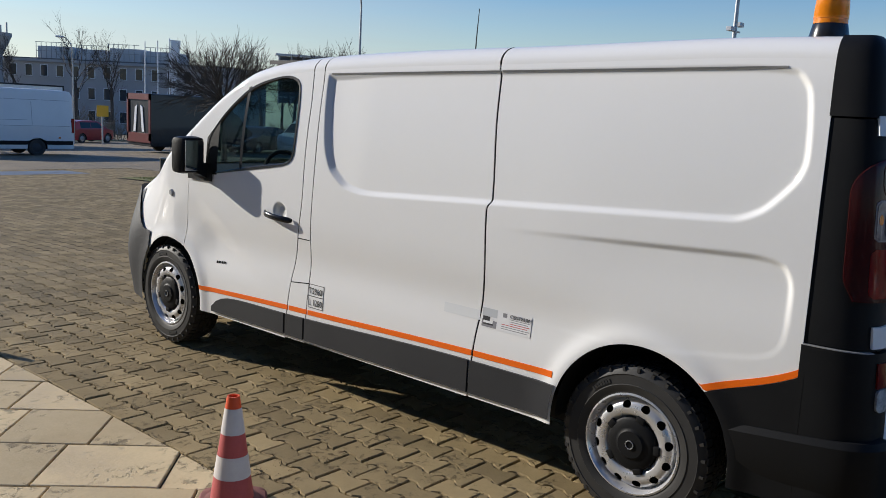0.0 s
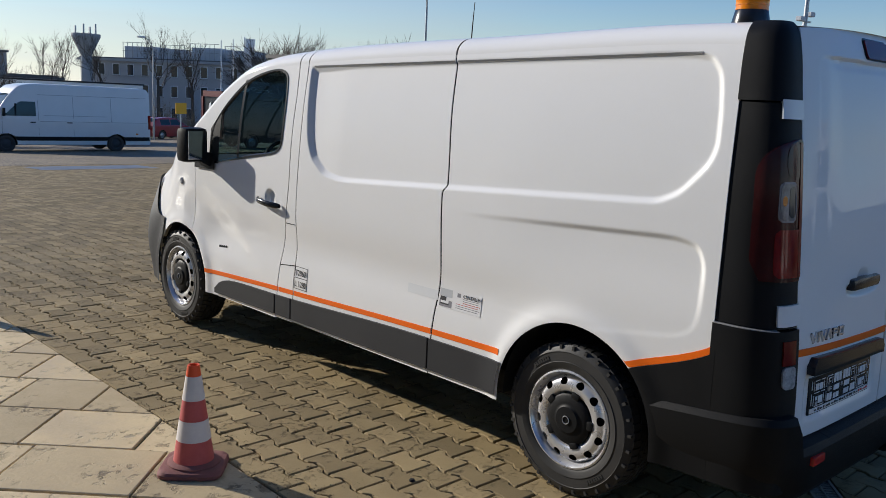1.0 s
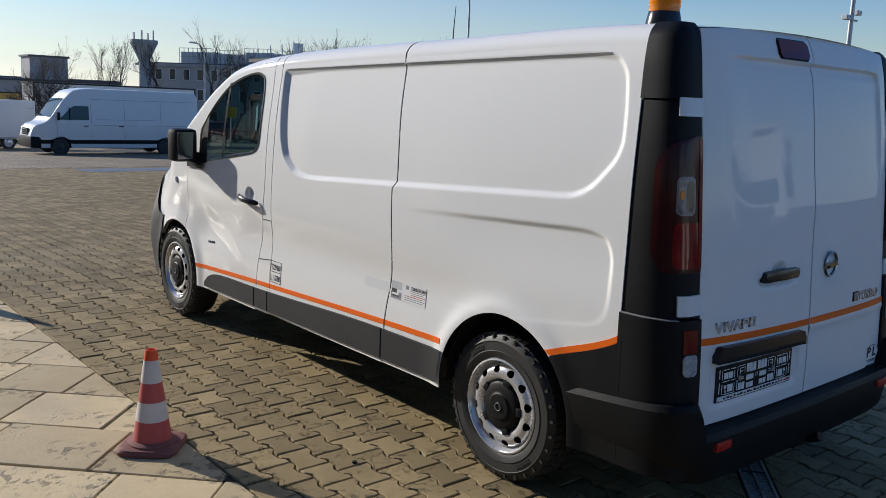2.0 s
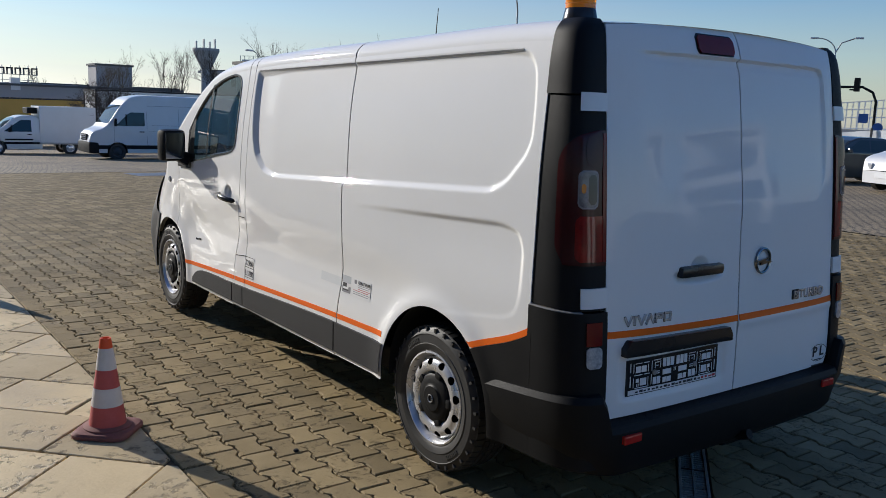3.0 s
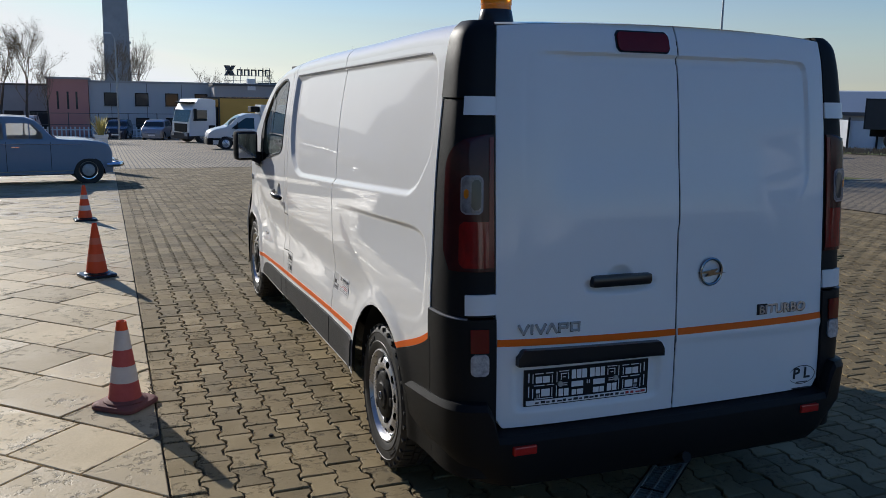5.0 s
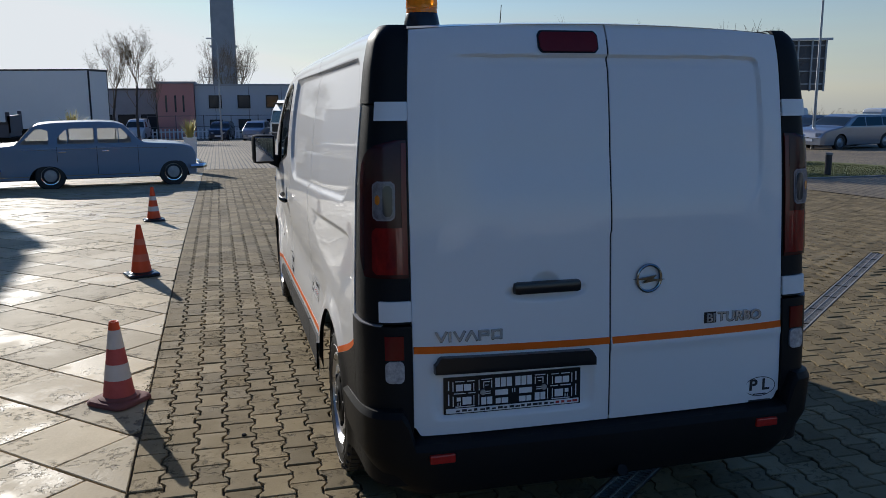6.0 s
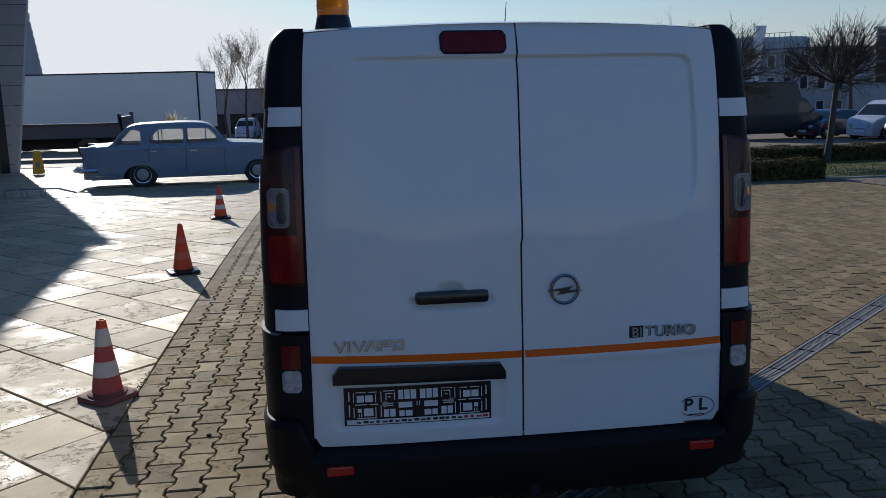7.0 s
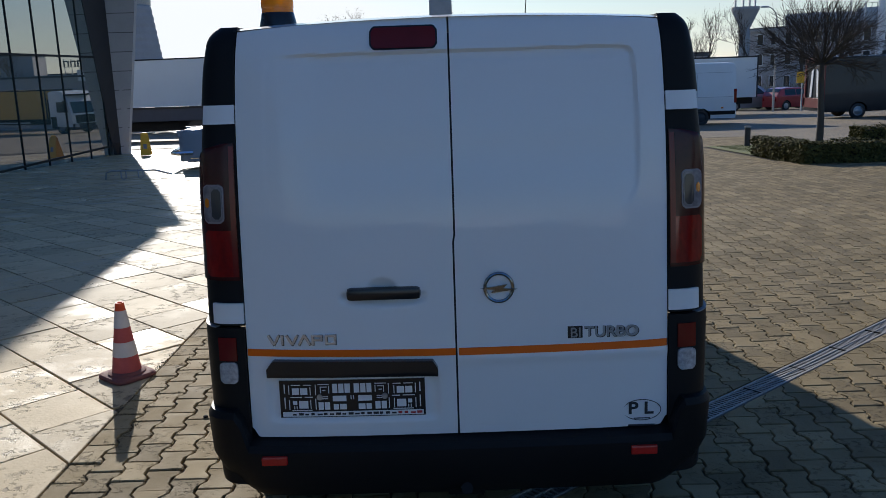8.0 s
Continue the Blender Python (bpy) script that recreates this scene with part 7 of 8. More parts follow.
def hedge(name, x0, x1, y0, y1, h, n, seed, round_left=False):
    r_ = random.Random(seed)
    z0 = float(ground_z((y0 + y1) / 2))
    hd = thing(name, "clipped low hedge with small brownish green leaves", "hedge", group="hedges round the lawn")
    core = box(x0 + 0.06, x1 - 0.06, y0 + 0.06, y1 - 0.06, z0 - 0.1, z0 + h - 0.06)
    mk("hedge_core", core, DARK, hd)

    def place(q):
        k = q.random()
        u, v, w = q.uniform(x0, x1), q.uniform(y0, y1), q.uniform(0, h)
        bump_ = 0.04 * math.sin(u * 5.3) + 0.03 * math.sin(v * 7.1 + u * 2.2)
        if k < 0.45:
            return Vector((u, v, z0 + h + bump_ * 0.6 + q.gauss(0, 0.018))), Vector((0, 0, 1))
        if k < 0.75:
            return Vector((u, y0 - bump_ * 0.5 + q.gauss(0, 0.02), z0 + w)), Vector((0, -1, 0.3))
        if k < 0.90:
            return Vector((x0 + q.gauss(0, 0.025), v, z0 + w)), Vector((-1, 0, 0.3))
        return Vector((x1 + q.gauss(0, 0.025), v, z0 + w)), Vector((1, 0, 0.3))
    tagged(mk("hedge_leaves", leaf_bed(n, place, 0.06, r_), HEDGE, hd), kind="stuff")
    return hd


hedge("hedge", 11.0, 13.5, 14.35, 15.15, 0.38, 9000, 1)
hedge("hedge", 10.95, 11.75, 15.15, 17.1, 0.36, 6000, 2)
hedge("hedge", 14.7, 19.2, 19.6, 20.3, 0.42, 9000, 3)
sheet("pavement_beside_lawn", 20.55, 70, 14.25, 20.6, 0, FARPAVE, "block paved yard beside the lawn", "pavement")
sheet("lawn", 10.95, 20.5, 14.30, 20.55, 0.012, GRASS, "mown winter lawn, green and yellow", "lawn", nx=40)
gr = random.Random(8)
gb = []
for _ in range(14000):
    x, y = gr.uniform(11.2, 20), gr.uniform(14.35, 20.4)
    z = float(ground_z(y)) + 0.01
    a, h = gr.uniform(0, 6.28), gr.uniform(0.02, 0.05)
    gb.append(([(x - 0.006, y, z), (x + 0.006, y, z), (x + 0.02 * math.cos(a), y + 0.02 * math.sin(a), z + h)], [(0, 1, 2)]))
solo("grass_blades", join(*gb), GRASS, "short grass blades", "grass", kind="stuff")
mk_k = [box(x, x + 0.98, 14.22, 14.30, float(ground_z(14.25)) - 0.05, float(ground_z(14.25)) + 0.03, 0.006) for x in np.arange(13.5, 20, 1.0)]
solo("lawn_kerb", join(*mk_k), KERB, "low concrete edging along the lawn", "kerb", kind="structure")
for x, y in ((11.96, 20.2), (16.6, 15.1)):
    b_ = thing("bollard", "short weathered wooden post with a pale cap", "bollard", x, y, float(ground_z(y)), group="posts at the lawn")
    mk("post", lathe([(0.075, -0.05), (0.075, 0.50), (0.07, 0.52), (0.0, 0.52)], 16), BARK, b_, smooth=True)
    mk("cap", lathe([(0.082, 0.49), (0.082, 0.53), (0.0, 0.545)], 16), KERB, b_, smooth=True)


def twig_tubes(paths, n=3):
    V, F = [], []
    for pts, r0, r1 in paths:
        v, f = tube(pts, list(np.linspace(r0, r1, len(pts))), n)
        o = len(V)
        V.extend(v)
        F.extend([tuple(i + o for i in q) for q in f])
    return V, F


def limb(rng_, start, direction, length, r0, depth, out, spread=0.5, lift=0.1, kids=3, bend=0.15):
    """Branching wood: a limb of four points, with smaller ones springing from it."""
    pts, p, d = [start], Vector(start), Vector(direction).normalized()
    for _ in range(3):
        d = (d + Vector((rng_.gauss(0, bend), rng_.gauss(0, bend), rng_.gauss(0, bend) + lift * 0.3))).normalized()
        p = p + d * (length / 3)
        pts.append(tuple(p))
    out.append((pts, r0, r0 * 0.55))
    if depth <= 0:
        return
    for _ in range(kids):
        k = rng_.choice((1, 2, 2, 3, 3))
        nd = (d + Vector((rng_.gauss(0, spread), rng_.gauss(0, spread), rng_.gauss(0, spread) + lift))).normalized()
        limb(rng_, pts[k], nd, length * rng_.uniform(0.55, 0.8), r0 * 0.6, depth - 1, out, spread, lift, kids, bend)


def globe_tree(x, y, seed, h=2.0, rad=1.75, crown_h=1.5, lean=(0, 0)):
    """A grafted tree with a bare trunk and a flat dense ball of twigs."""
    r_ = random.Random(seed)
    z = float(ground_z(y))
    t = thing("globe_tree", "bare grafted tree with a dense round crown of twigs", "tree", x, y, z, group="globe trees on the lawn")
    mk("trunk", tube([(0, 0, -0.1), (0.02 + lean[0] * 0.3, 0, 0.7), (lean[0] * 0.8, lean[1], 1.5), (lean[0], lean[1], h + 0.15)], [0.10, 0.085, 0.075, 0.07], 12), BARK, t, smooth=True)
    out = []
    c = Vector((lean[0], lean[1], h))
    for k in range(44):
        a = k / 44 * 6.283 + r_.uniform(-0.2, 0.2)
        el = r_.uniform(-0.05, 1.1)
        d = Vector((math.cos(a) * math.cos(el), math.sin(a) * math.cos(el), math.sin(el)))
        ln = 0.52 * (rad * math.cos(el) + crown_h * math.sin(max(el, 0)) * 0.9)
        limb(r_, tuple(c), d, ln, 0.020, 3, out, 0.36, 0.05, 4, 0.10)
    tagged(mk("crown", twig_tubes(out), TWIG, t, "dense bare twigs"), kind="stuff")
    return t


globe_tree(13.9, 20.3, 3, h=2.05, rad=1.35, crown_h=1.2, lean=(-0.05, 0))
globe_tree(16.5, 19.2, 6, h=2.1, rad=1.3, crown_h=1.0, lean=(0.25, 0.1))
globe_tree(12.75, 43.9, 12, h=1.6, rad=1.5, crown_h=1.5)


def bare_tree(x, y, h, seed, mat=TWIG, kids=3, depth=4, spread=0.34, leaves=0, thick=0.006, label="tall bare tree with fine grey-brown branches"):
    r_ = random.Random(seed)
    z = float(ground_z(y))
    t = thing("bare_tree", label, "tree", x, y, z, group="bare trees round the yard")
    out = []
    trunk = [(0, 0, -0.3), (r_.gauss(0, 0.1), 0, h * 0.25), (r_.gauss(0, 0.2), r_.gauss(0, 0.2), h * 0.5)]
    slim = 0.62 if mat is TWIG_PALE else 1.0
    mk("trunk", tube(trunk, [h * 0.022 * slim, h * 0.018 * slim, h * 0.013 * slim], 8), BARK, t, smooth=True)
    for k in range(7):
        a = r_.uniform(0, 6.28)
        s = trunk[2] if k < 4 else (trunk[1][0], trunk[1][1], h * r_.uniform(0.27, 0.45))
        limb(r_, s, (math.cos(a) * 0.5, math.sin(a) * 0.5, 0.9), h * r_.uniform(0.17, 0.24), h * thick, depth, out, spread, 0.22, kids, 0.12)
    tagged(mk("crown", twig_tubes(out), mat, t, "bare branches"), kind="stuff")
    if leaves:
        ends = [p[0][-1] for p in out]
        tagged(mk("last_leaves", leaf_bed(leaves, lambda q: (Vector(q.choice(ends)) + Vector((q.gauss(0, 0.15), q.gauss(0, 0.15), q.gauss(0, 0.15))), Vector((0, 0, 1))), 0.10, r_), DRYLEAF, t, "last dry leaves"), kind="stuff")
    return t


for k, (x, y, h, m_, lv) in enumerate([(34.4, 46.0, 6.9, TWIG, 0), (37.2, 46.3, 6.9, TWIG, 0), (31.6, 48.5, 5.6, TWIG, 0), (37, 77, 9.8, TWIG, 150), (41.5, 79, 9.4, TWIG, 150), (33, 80, 9.2, TWIG, 0), (29.5, 82, 8.5, TWIG, 0), (27.0, 77, 7.6, TWIG, 100), (23.5, 78, 7.5, TWIG_PALE, 500), (21.8, 79, 7.0, TWIG_PALE, 400), 
        (-5.3, 72, 8.4, TWIG_PALE, 1800), (-3.5, 70, 8.8, TWIG_PALE, 1800), (-2.4, 76, 6.2, TWIG_PALE, 0), (3.4, 112, 11.5, TWIG_PALE, 1200), (5.8, 115, 12.0, TWIG_PALE, 1500), (1.0, 118, 10.5, TWIG_PALE, 0), (12.6, 96, 7.5, TWIG_PALE, 200), (21.0, 105, 7.5, TWIG_PALE, 0), (47, 60, 7.0, TWIG, 0), (80, 50, 8, TWIG, 0), (84, 47, 6, DRYLEAF, 500)]):
    bare_tree(x, y, h, 30 + k, m_, leaves=lv, depth=5 if 9 < k < 16 else 4, kids=3, thick=0.0040 if 9 < k < 16 else 0.0052, spread=0.27 if k < 3 else 0.34)

# scrub along the far edge
sc = random.Random(77)
out = []
for _ in range(420):
    x = sc.uniform(22, 70)
    y = 62 + sc.uniform(0, 6) - 0.45 * max(0, x - 36)
    limb(sc, (x, y, float(ground_z(y)) - 0.1), (sc.gauss(0, 0.3), sc.gauss(0, 0.3), 1), sc.uniform(0.6, 1.3) * (1.0 if x < 34 else 0.75), 0.03, 3, out, 0.45, 0.25, 3)
solo("scrub", twig_tubes(out), TWIG_PALE, "bare scrub along the edge of the yard", "shrubs", kind="stuff")
sheet("verge", 18, 80, 61, 64, 0.02, GRASS, "grass verge across the yard", "verge", nx=10)


# ---- buildings ----
def windows_on(parent, x0, y0, x1, y1, zs, w, h, n, z0, frame_mat=PAPER, inset=0.06):
    """Separate windows on an upright wall that runs from (x0, y0) to (x1, y1), outside to its right."""
    d = Vector((x1 - x0, y1 - y0, 0))
    L = d.length
    d.normalize()
    ang = math.degrees(math.atan2(d.y, d.x))
    for zc in zs:
        for k in range(n):
            u = L * (k + 0.5) / n
            p = Vector((x0, y0, 0)) + d * u
            m_ = pose(p.x, p.y, z0 + zc, 0, 0, ang)
            wdw = mk("window", moved(join(box(-w / 2, w / 2, -0.05, 0.0, h - 0.07, h), box(-w / 2, w / 2, -0.05, 0.0, 0, 0.07), box(-w / 2, -w / 2 + 0.07, -0.05, 0, 0, h), box(w / 2 - 0.07, w / 2, -0.05, 0, 0, h)), m_), frame_mat, parent)
            mk("pane", moved(box(-w / 2 + 0.05, w / 2 - 0.05, -0.03, -0.01, 0.05, h - 0.05), m_), WINDOWDARK, wdw)
            mk("sill", moved(box(-w / 2 - 0.06, w / 2 + 0.06, -0.12, 0.0, -0.06, 0.0), m_), KERB, wdw)


def block(name, label, x0, x1, y0, y1, h, mat, z=None, roof=ROOFDARK, eave=0.15):
    z = float(ground_z(y0)) if z is None else z
    b_ = thing(name, label, "building")
    mk("wall", box(x0, x1, y0, y1, z - 0.5, z + h), mat, b_)
    mk("roof", box(x0 - eave, x1 + eave, y0 - eave, y1 + eave, z + h, z + h + 0.18), roof, b_)
    return b_, z


# long old office block with rooftop plant, at an angle across the yard
ob_x0, ob_y0, ob_x1, ob_y1 = 44.8, 116.7, 62.5, 90.5
old = thing("old_office_block", "long grey four-storey block with rooftop structures", "building")
oz_ = float(ground_z(100))
dd = Vector((ob_x1 - ob_x0, ob_y1 - ob_y0, 0))
OL = dd.length
oang = math.degrees(math.atan2(dd.y, dd.x))
OM = pose(ob_x0, ob_y0, oz_, 0, 0, oang)
mk("wall", moved(box(0, OL, 0, 14, -0.5, 8.5), OM), PLASTER, old)
mk("cornice", moved(box(-0.3, OL + 0.3, -0.35, 14.3, 8.4, 8.75), OM), CONCRETE, old)
mk("roof", moved(box(-0.1, OL + 0.1, -0.1, 14.1, 8.75, 8.9), OM), ROOFDARK, old)
for a, b, h in ((4.0, 9.0, 1.7), (9.6, 13.5, 1.5), (14.0, 18.2, 1.8), (19.0, 23.0, 1.6)):
    mk("rooftop_housing", moved(box(a, b, 4, 8, 8.9, 8.9 + h, 0.05), OM), PANELGREY, old)
    for q in np.arange(a, b, 0.7):
        mk("rail_post", moved(box(q, q + 0.06, 3.6, 3.66, 8.9, 8.9 + h + 0.5), OM), GALV, old)
    for f in (8.9 + h + 0.44, 8.9 + h * 0.6):
        mk("rooftop_rail", moved(box(a, b, 3.53, 3.59, f, f + 0.06), OM), GALV, old)
windows_on(old, ob_x0, ob_y0, ob_x1, ob_y1, (1.2, 4.0, 6.6), 1.0, 1.5, 15, oz_)

# grey office with a red end
off_, z_ = block("grey_office", "long two-storey grey panelled office with dark square windows", 0.7, 22.0, 80.0, 92.0, 4.75, PANELGREY, roof=CONCRETE)
windows_on(off_, 1.2, 80.0, 21.8, 80.0, (2.75,), 1.15, 1.15, 8, z_, BLACK)
windows_on(off_, 1.2, 80.0, 21.8, 80.0, (0.5,), 1.15, 1.2, 8, z_, BLACK)
for x in np.arange(2.5, 22, 3.0):
    mk("panel_joint", box(x - 0.02, x + 0.02, 79.985, 80.0, z_, z_ + 4.7), ROOFDARK, off_)
red_, z2 = block("red_annex", "plain red annex at the end of the office, haze put into its colour", -2.6, 0.65, 79.4, 90.0, 4.95, HAZYRED, roof=CONCRETE)
for x in (-1.8, -1.0, -0.3):
    mk("slit_window", box(x - 0.08, x + 0.08, 79.36, 79.4, z2 + 2.4, z2 + 3.9), WINDOWDARK, red_)
low_, z3 = block("low_grey_shed", "low grey shed behind the trees", -9.0, -2.7, 86.0, 96.0, 4.6, CONCRETE)
windows_on(low_, -9.0, 86.0, -2.7, 86.0, (0.3,), 1.6, 2.0, 3, z3, BLACK)

hed, z4 = block("flat_roofed_hall", "dark flat-roofed hall with a rooftop sign", 11.0, 28.0, 76.5, 90.0, 4.55, PLASTER)
mk("white_vent", box(13.9, 14.6, 76.4, 77.0, z4 + 4.2, z4 + 5.2), PAPER, hed)
sgn = thing("rooftop_sign", "dark rooftop letter sign on a light steel frame", "sign", 12.0, 77.2, z4 + 4.7)
mk("sign_frame", join(*[box(u, u + 0.05, 0, 0.05, 0, 1.5) for u in np.arange(0.1, 4.1, 0.65)], box(0, 4.1, 0, 0.05, 0.75, 0.80), box(0, 4.1, 0, 0.05, 0.3, 0.34)), GALV, sgn)
mk("sign_mark", join(prism([(-0.05, 1.65), (0.45, 1.65), (0.95, 0.75), (0.45, 0.75)], "y", -0.12, 0), prism([(0.45, 1.25), (0.6, 1.65), (1.0, 1.65), (0.75, 1.25)], "y", -0.12, 0), prism([(-0.05, 0.75), (0.3, 0.75), (0.5, 1.1), (0.2, 1.15)], "y", -0.12, 0)), ROOFDARK, sgn)
for k in range(5):
    u = 1.10 + 0.62 * k
    mk("sign_bar", join(box(u, u + 0.50, -0.1, 0, 1.22, 1.34), box(u, u + 0.12, -0.1, 0, 0.78, 1.34), box(u + 0.38, u + 0.50, -0.1, 0, 0.78, 1.34)), ROOFDARK, sgn)
block("concrete_block_house", "square grey concrete block above the trees", 23.0, 26.4, 86, 89, 7.2, PLASTER)
block("long_low_hall", "long low grey hall", 17.5, 33.0, 92, 102, 5.4, PANELGREY)

# tall concrete shaft
shaft = thing("concrete_shaft", "tall tapering grey concrete shaft with small platforms", "tower", 4.25, 152.0, float(ground_z(152)))
rows = []
for h in np.linspace(-1, 44, 24):
    s = 2.15 - 0.012 * h
    rows.append([(-s, -s, h), (s, -s, h), (s, s, h), (-s, s, h)])
mk("shaft", grid(rows, True), CONCRETE, shaft)
for h in (14.0, 22.0, 30.0, 37.0):
    for q in (-1, 1):
        mk("bracket", box(q * 2.05 - 0.16, q * 2.05 + 0.16, -2.4, -2.0, h, h + 0.35), GALV, shaft)
mk("platform", join(box(-3.4, 3.4, -2.6, -2.2, 9.0, 9.15), box(-3.4, -3.3, -2.6, -2.5, 9.0, 9.9), box(3.3, 3.4, -2.6, -2.5, 9.0, 9.9)), GALV, shaft)
mk("ladder", join(*[box(1.7, 2.1, -2.3, -2.25, h, h + 0.05) for h in np.arange(0, 40, 0.6)]), GALV, shaft)

# water tower
wt = thing("water_tower", "concrete water tower with a funnel head and aerials", "tower", 43.0, 110.0, float(ground_z(110)))
mk("shaft", lathe([(0.85, -1), (0.72, 5.0), (0.64, 9.1)], 24), CONCRETE, wt, smooth=True)
mk("funnel", lathe([(0.64, 9.1), (1.72, 11.4), (1.72, 11.75), (0.0, 11.75)], 32), CONCRETE, wt, smooth=False)
for a, h in ((-1.3, 0.9), (-0.3, 1.2), (0.5, 0.9), (1.2, 1.3)):
    mk("aerial", box(a - 0.09, a + 0.09, -0.15, 0.15, 11.7, 11.75 + h), GALV, wt)

# tapered corrugated tank beyond the trailer
tank = thing("corrugated_tank", "tapered corrugated metal tank", "tank", -26.2, 80.0, float(ground_z(80)))
mk("tank_wall", lathe([(4.6 - 0.13 * h + (0.05 if k % 2 else 0), h) for k, h in enumerate(np.arange(0, 11.2, 0.32))] + [(0, 11.2)], 40), CONCRETE, tank)
mk("tank_rail", lathe([(3.2, 11.0), (3.25, 11.5), (3.15, 11.5)], 32), GALV, tank)

# showroom with a glazed front and a slanting concrete corner
SHOW = thing("glass_showroom", "showroom with a tall dark glass front and a slanted concrete corner", "building")
gx = -7.15
# roof is out of view; its overhang is added to shape the slab shadow
mk("roof", prism([(-24, -30), (-5.2, -30), (-5.25, 19.0), (-5.65, 23.0), (-6.05, 27.4), (-24, 27.4)], "z", 7.1, 7.7), PANELGREY, SHOW, "unseen flat roof, its overhang shaped to cast the slab shadow")
mk("back_wall", box(-24, -23.7, -30, 27.0, -1, 7.1), CONCRETE, SHOW)
mk("end_wall", box(-24, gx, 26.7, 27.0, -1, 7.1), CONCRETE, SHOW)
mk("rear_end_wall", box(-24, gx, -30, -29.7, -1, 7.1), CONCRETE, SHOW)
mk("glass_front", box(gx - 0.03, gx, -29.7, 26.2, -1, 7.1), FACADEGLASS, SHOW, "dark reflecting glass")
for y in np.arange(-29.0, 26.3, 1.45):
    mk("mullion", box(gx, gx + 0.025, y - 0.016, y + 0.016, -1, 7.1), BLACK, SHOW)
for z in (-0.35, 2.55, 4.9):
    mk("transom", box(gx, gx + 0.022, -29.7, 26.2, z - 0.03, z + 0.03), BLACK, SHOW)
rows, under = [], []
for z in np.linspace(-1, 7.2, 12):
    q = z + 0.65
    rows.append([(-6.93, 26.6, z), (-6.75 + 0.149 * q, 26.75, z), (-6.9 + 0.149 * q, 27.4, z), (gx - 0.3, 27.4, z), (gx - 0.3, 26.62, z)])
    under.append([(gx + 0.01, 26.5 - 0.25 * q, z), (-6.932, 26.595, z)])
# the reveal's shade is put into its colour, darker than the pier
mk("pier_reveal", grid(under), GREY, SHOW, "slanted reveal beside the glass, its shade put into a dark grey")
mk("corner_pier", grid(rows, True), CONCRETE, SHOW, "slanted concrete corner pier")
for z in np.arange(-0.4, 7, 0.62):
    q = z + 0.65
    mk("pier_joint", grid([[(-6.93, 26.594, z + d), (-6.75 + 0.149 * q, 26.744, z + d)] for d in (0, 0.025)]), ROOFDARK, SHOW)

# ---- things on the slabs ----
def a_frame(x, y, turn):
    s = thing("floor_sign", "yellow plastic folding floor sign", "sign", x, y, float(ground_z(y)), turn, "folding floor signs")
    for q in (-1, 1):
        rows = [[(u, q * (0.19 - 0.17 * v), 0.03 + 0.68 * v) for u in (-0.17 + 0.06 * v, -0.11 + 0.04 * v, 0.11 - 0.04 * v, 0.17 - 0.06 * v)] for v in (0, 0.12, 0.85, 1)]
        mk("sign_leaf", join(grid(rows), grid([[(a, b + q * 0.015, c) for a, b, c in r] for r in rows])), YELLOW, s)
        mk("sign_panel", grid([[(u, q * (0.19 - 0.17 * v) + q * 0.02, 0.03 + 0.68 * v) for u in (-0.055, 0.055)] for v in (0.30, 0.52)]), GREYINK, s, "grey printed panel")
    mk("sign_grip", box(-0.07, 0.07, -0.03, 0.03, 0.70, 0.75, 0.01), YELLOW, s)


a_frame(-5.68, 25.4, 15)
rail = thing("cycle_rack", "low galvanised tube rack lying on the slabs", "rack", -2.75, 16.2, float(ground_z(16.2)), 14)
mk("rail_bar", tube([(-0.62, 0, 0.02), (-0.60, 0, 0.16), (-0.5, 0, 0.20), (0.4, 0, 0.17), (0.75, 0, 0.06)], 0.018, 8), GALV, rail, smooth=True)
for u in (-0.25, 0.1):
    mk("rail_hoop", tube([(u - 0.05, 0, 0.19), (u - 0.05, -0.02, 0.04), (u, -0.03, 0.0), (u + 0.05, -0.02, 0.04), (u + 0.05, 0, 0.19)], 0.012, 6), GALV, rail, smooth=True)


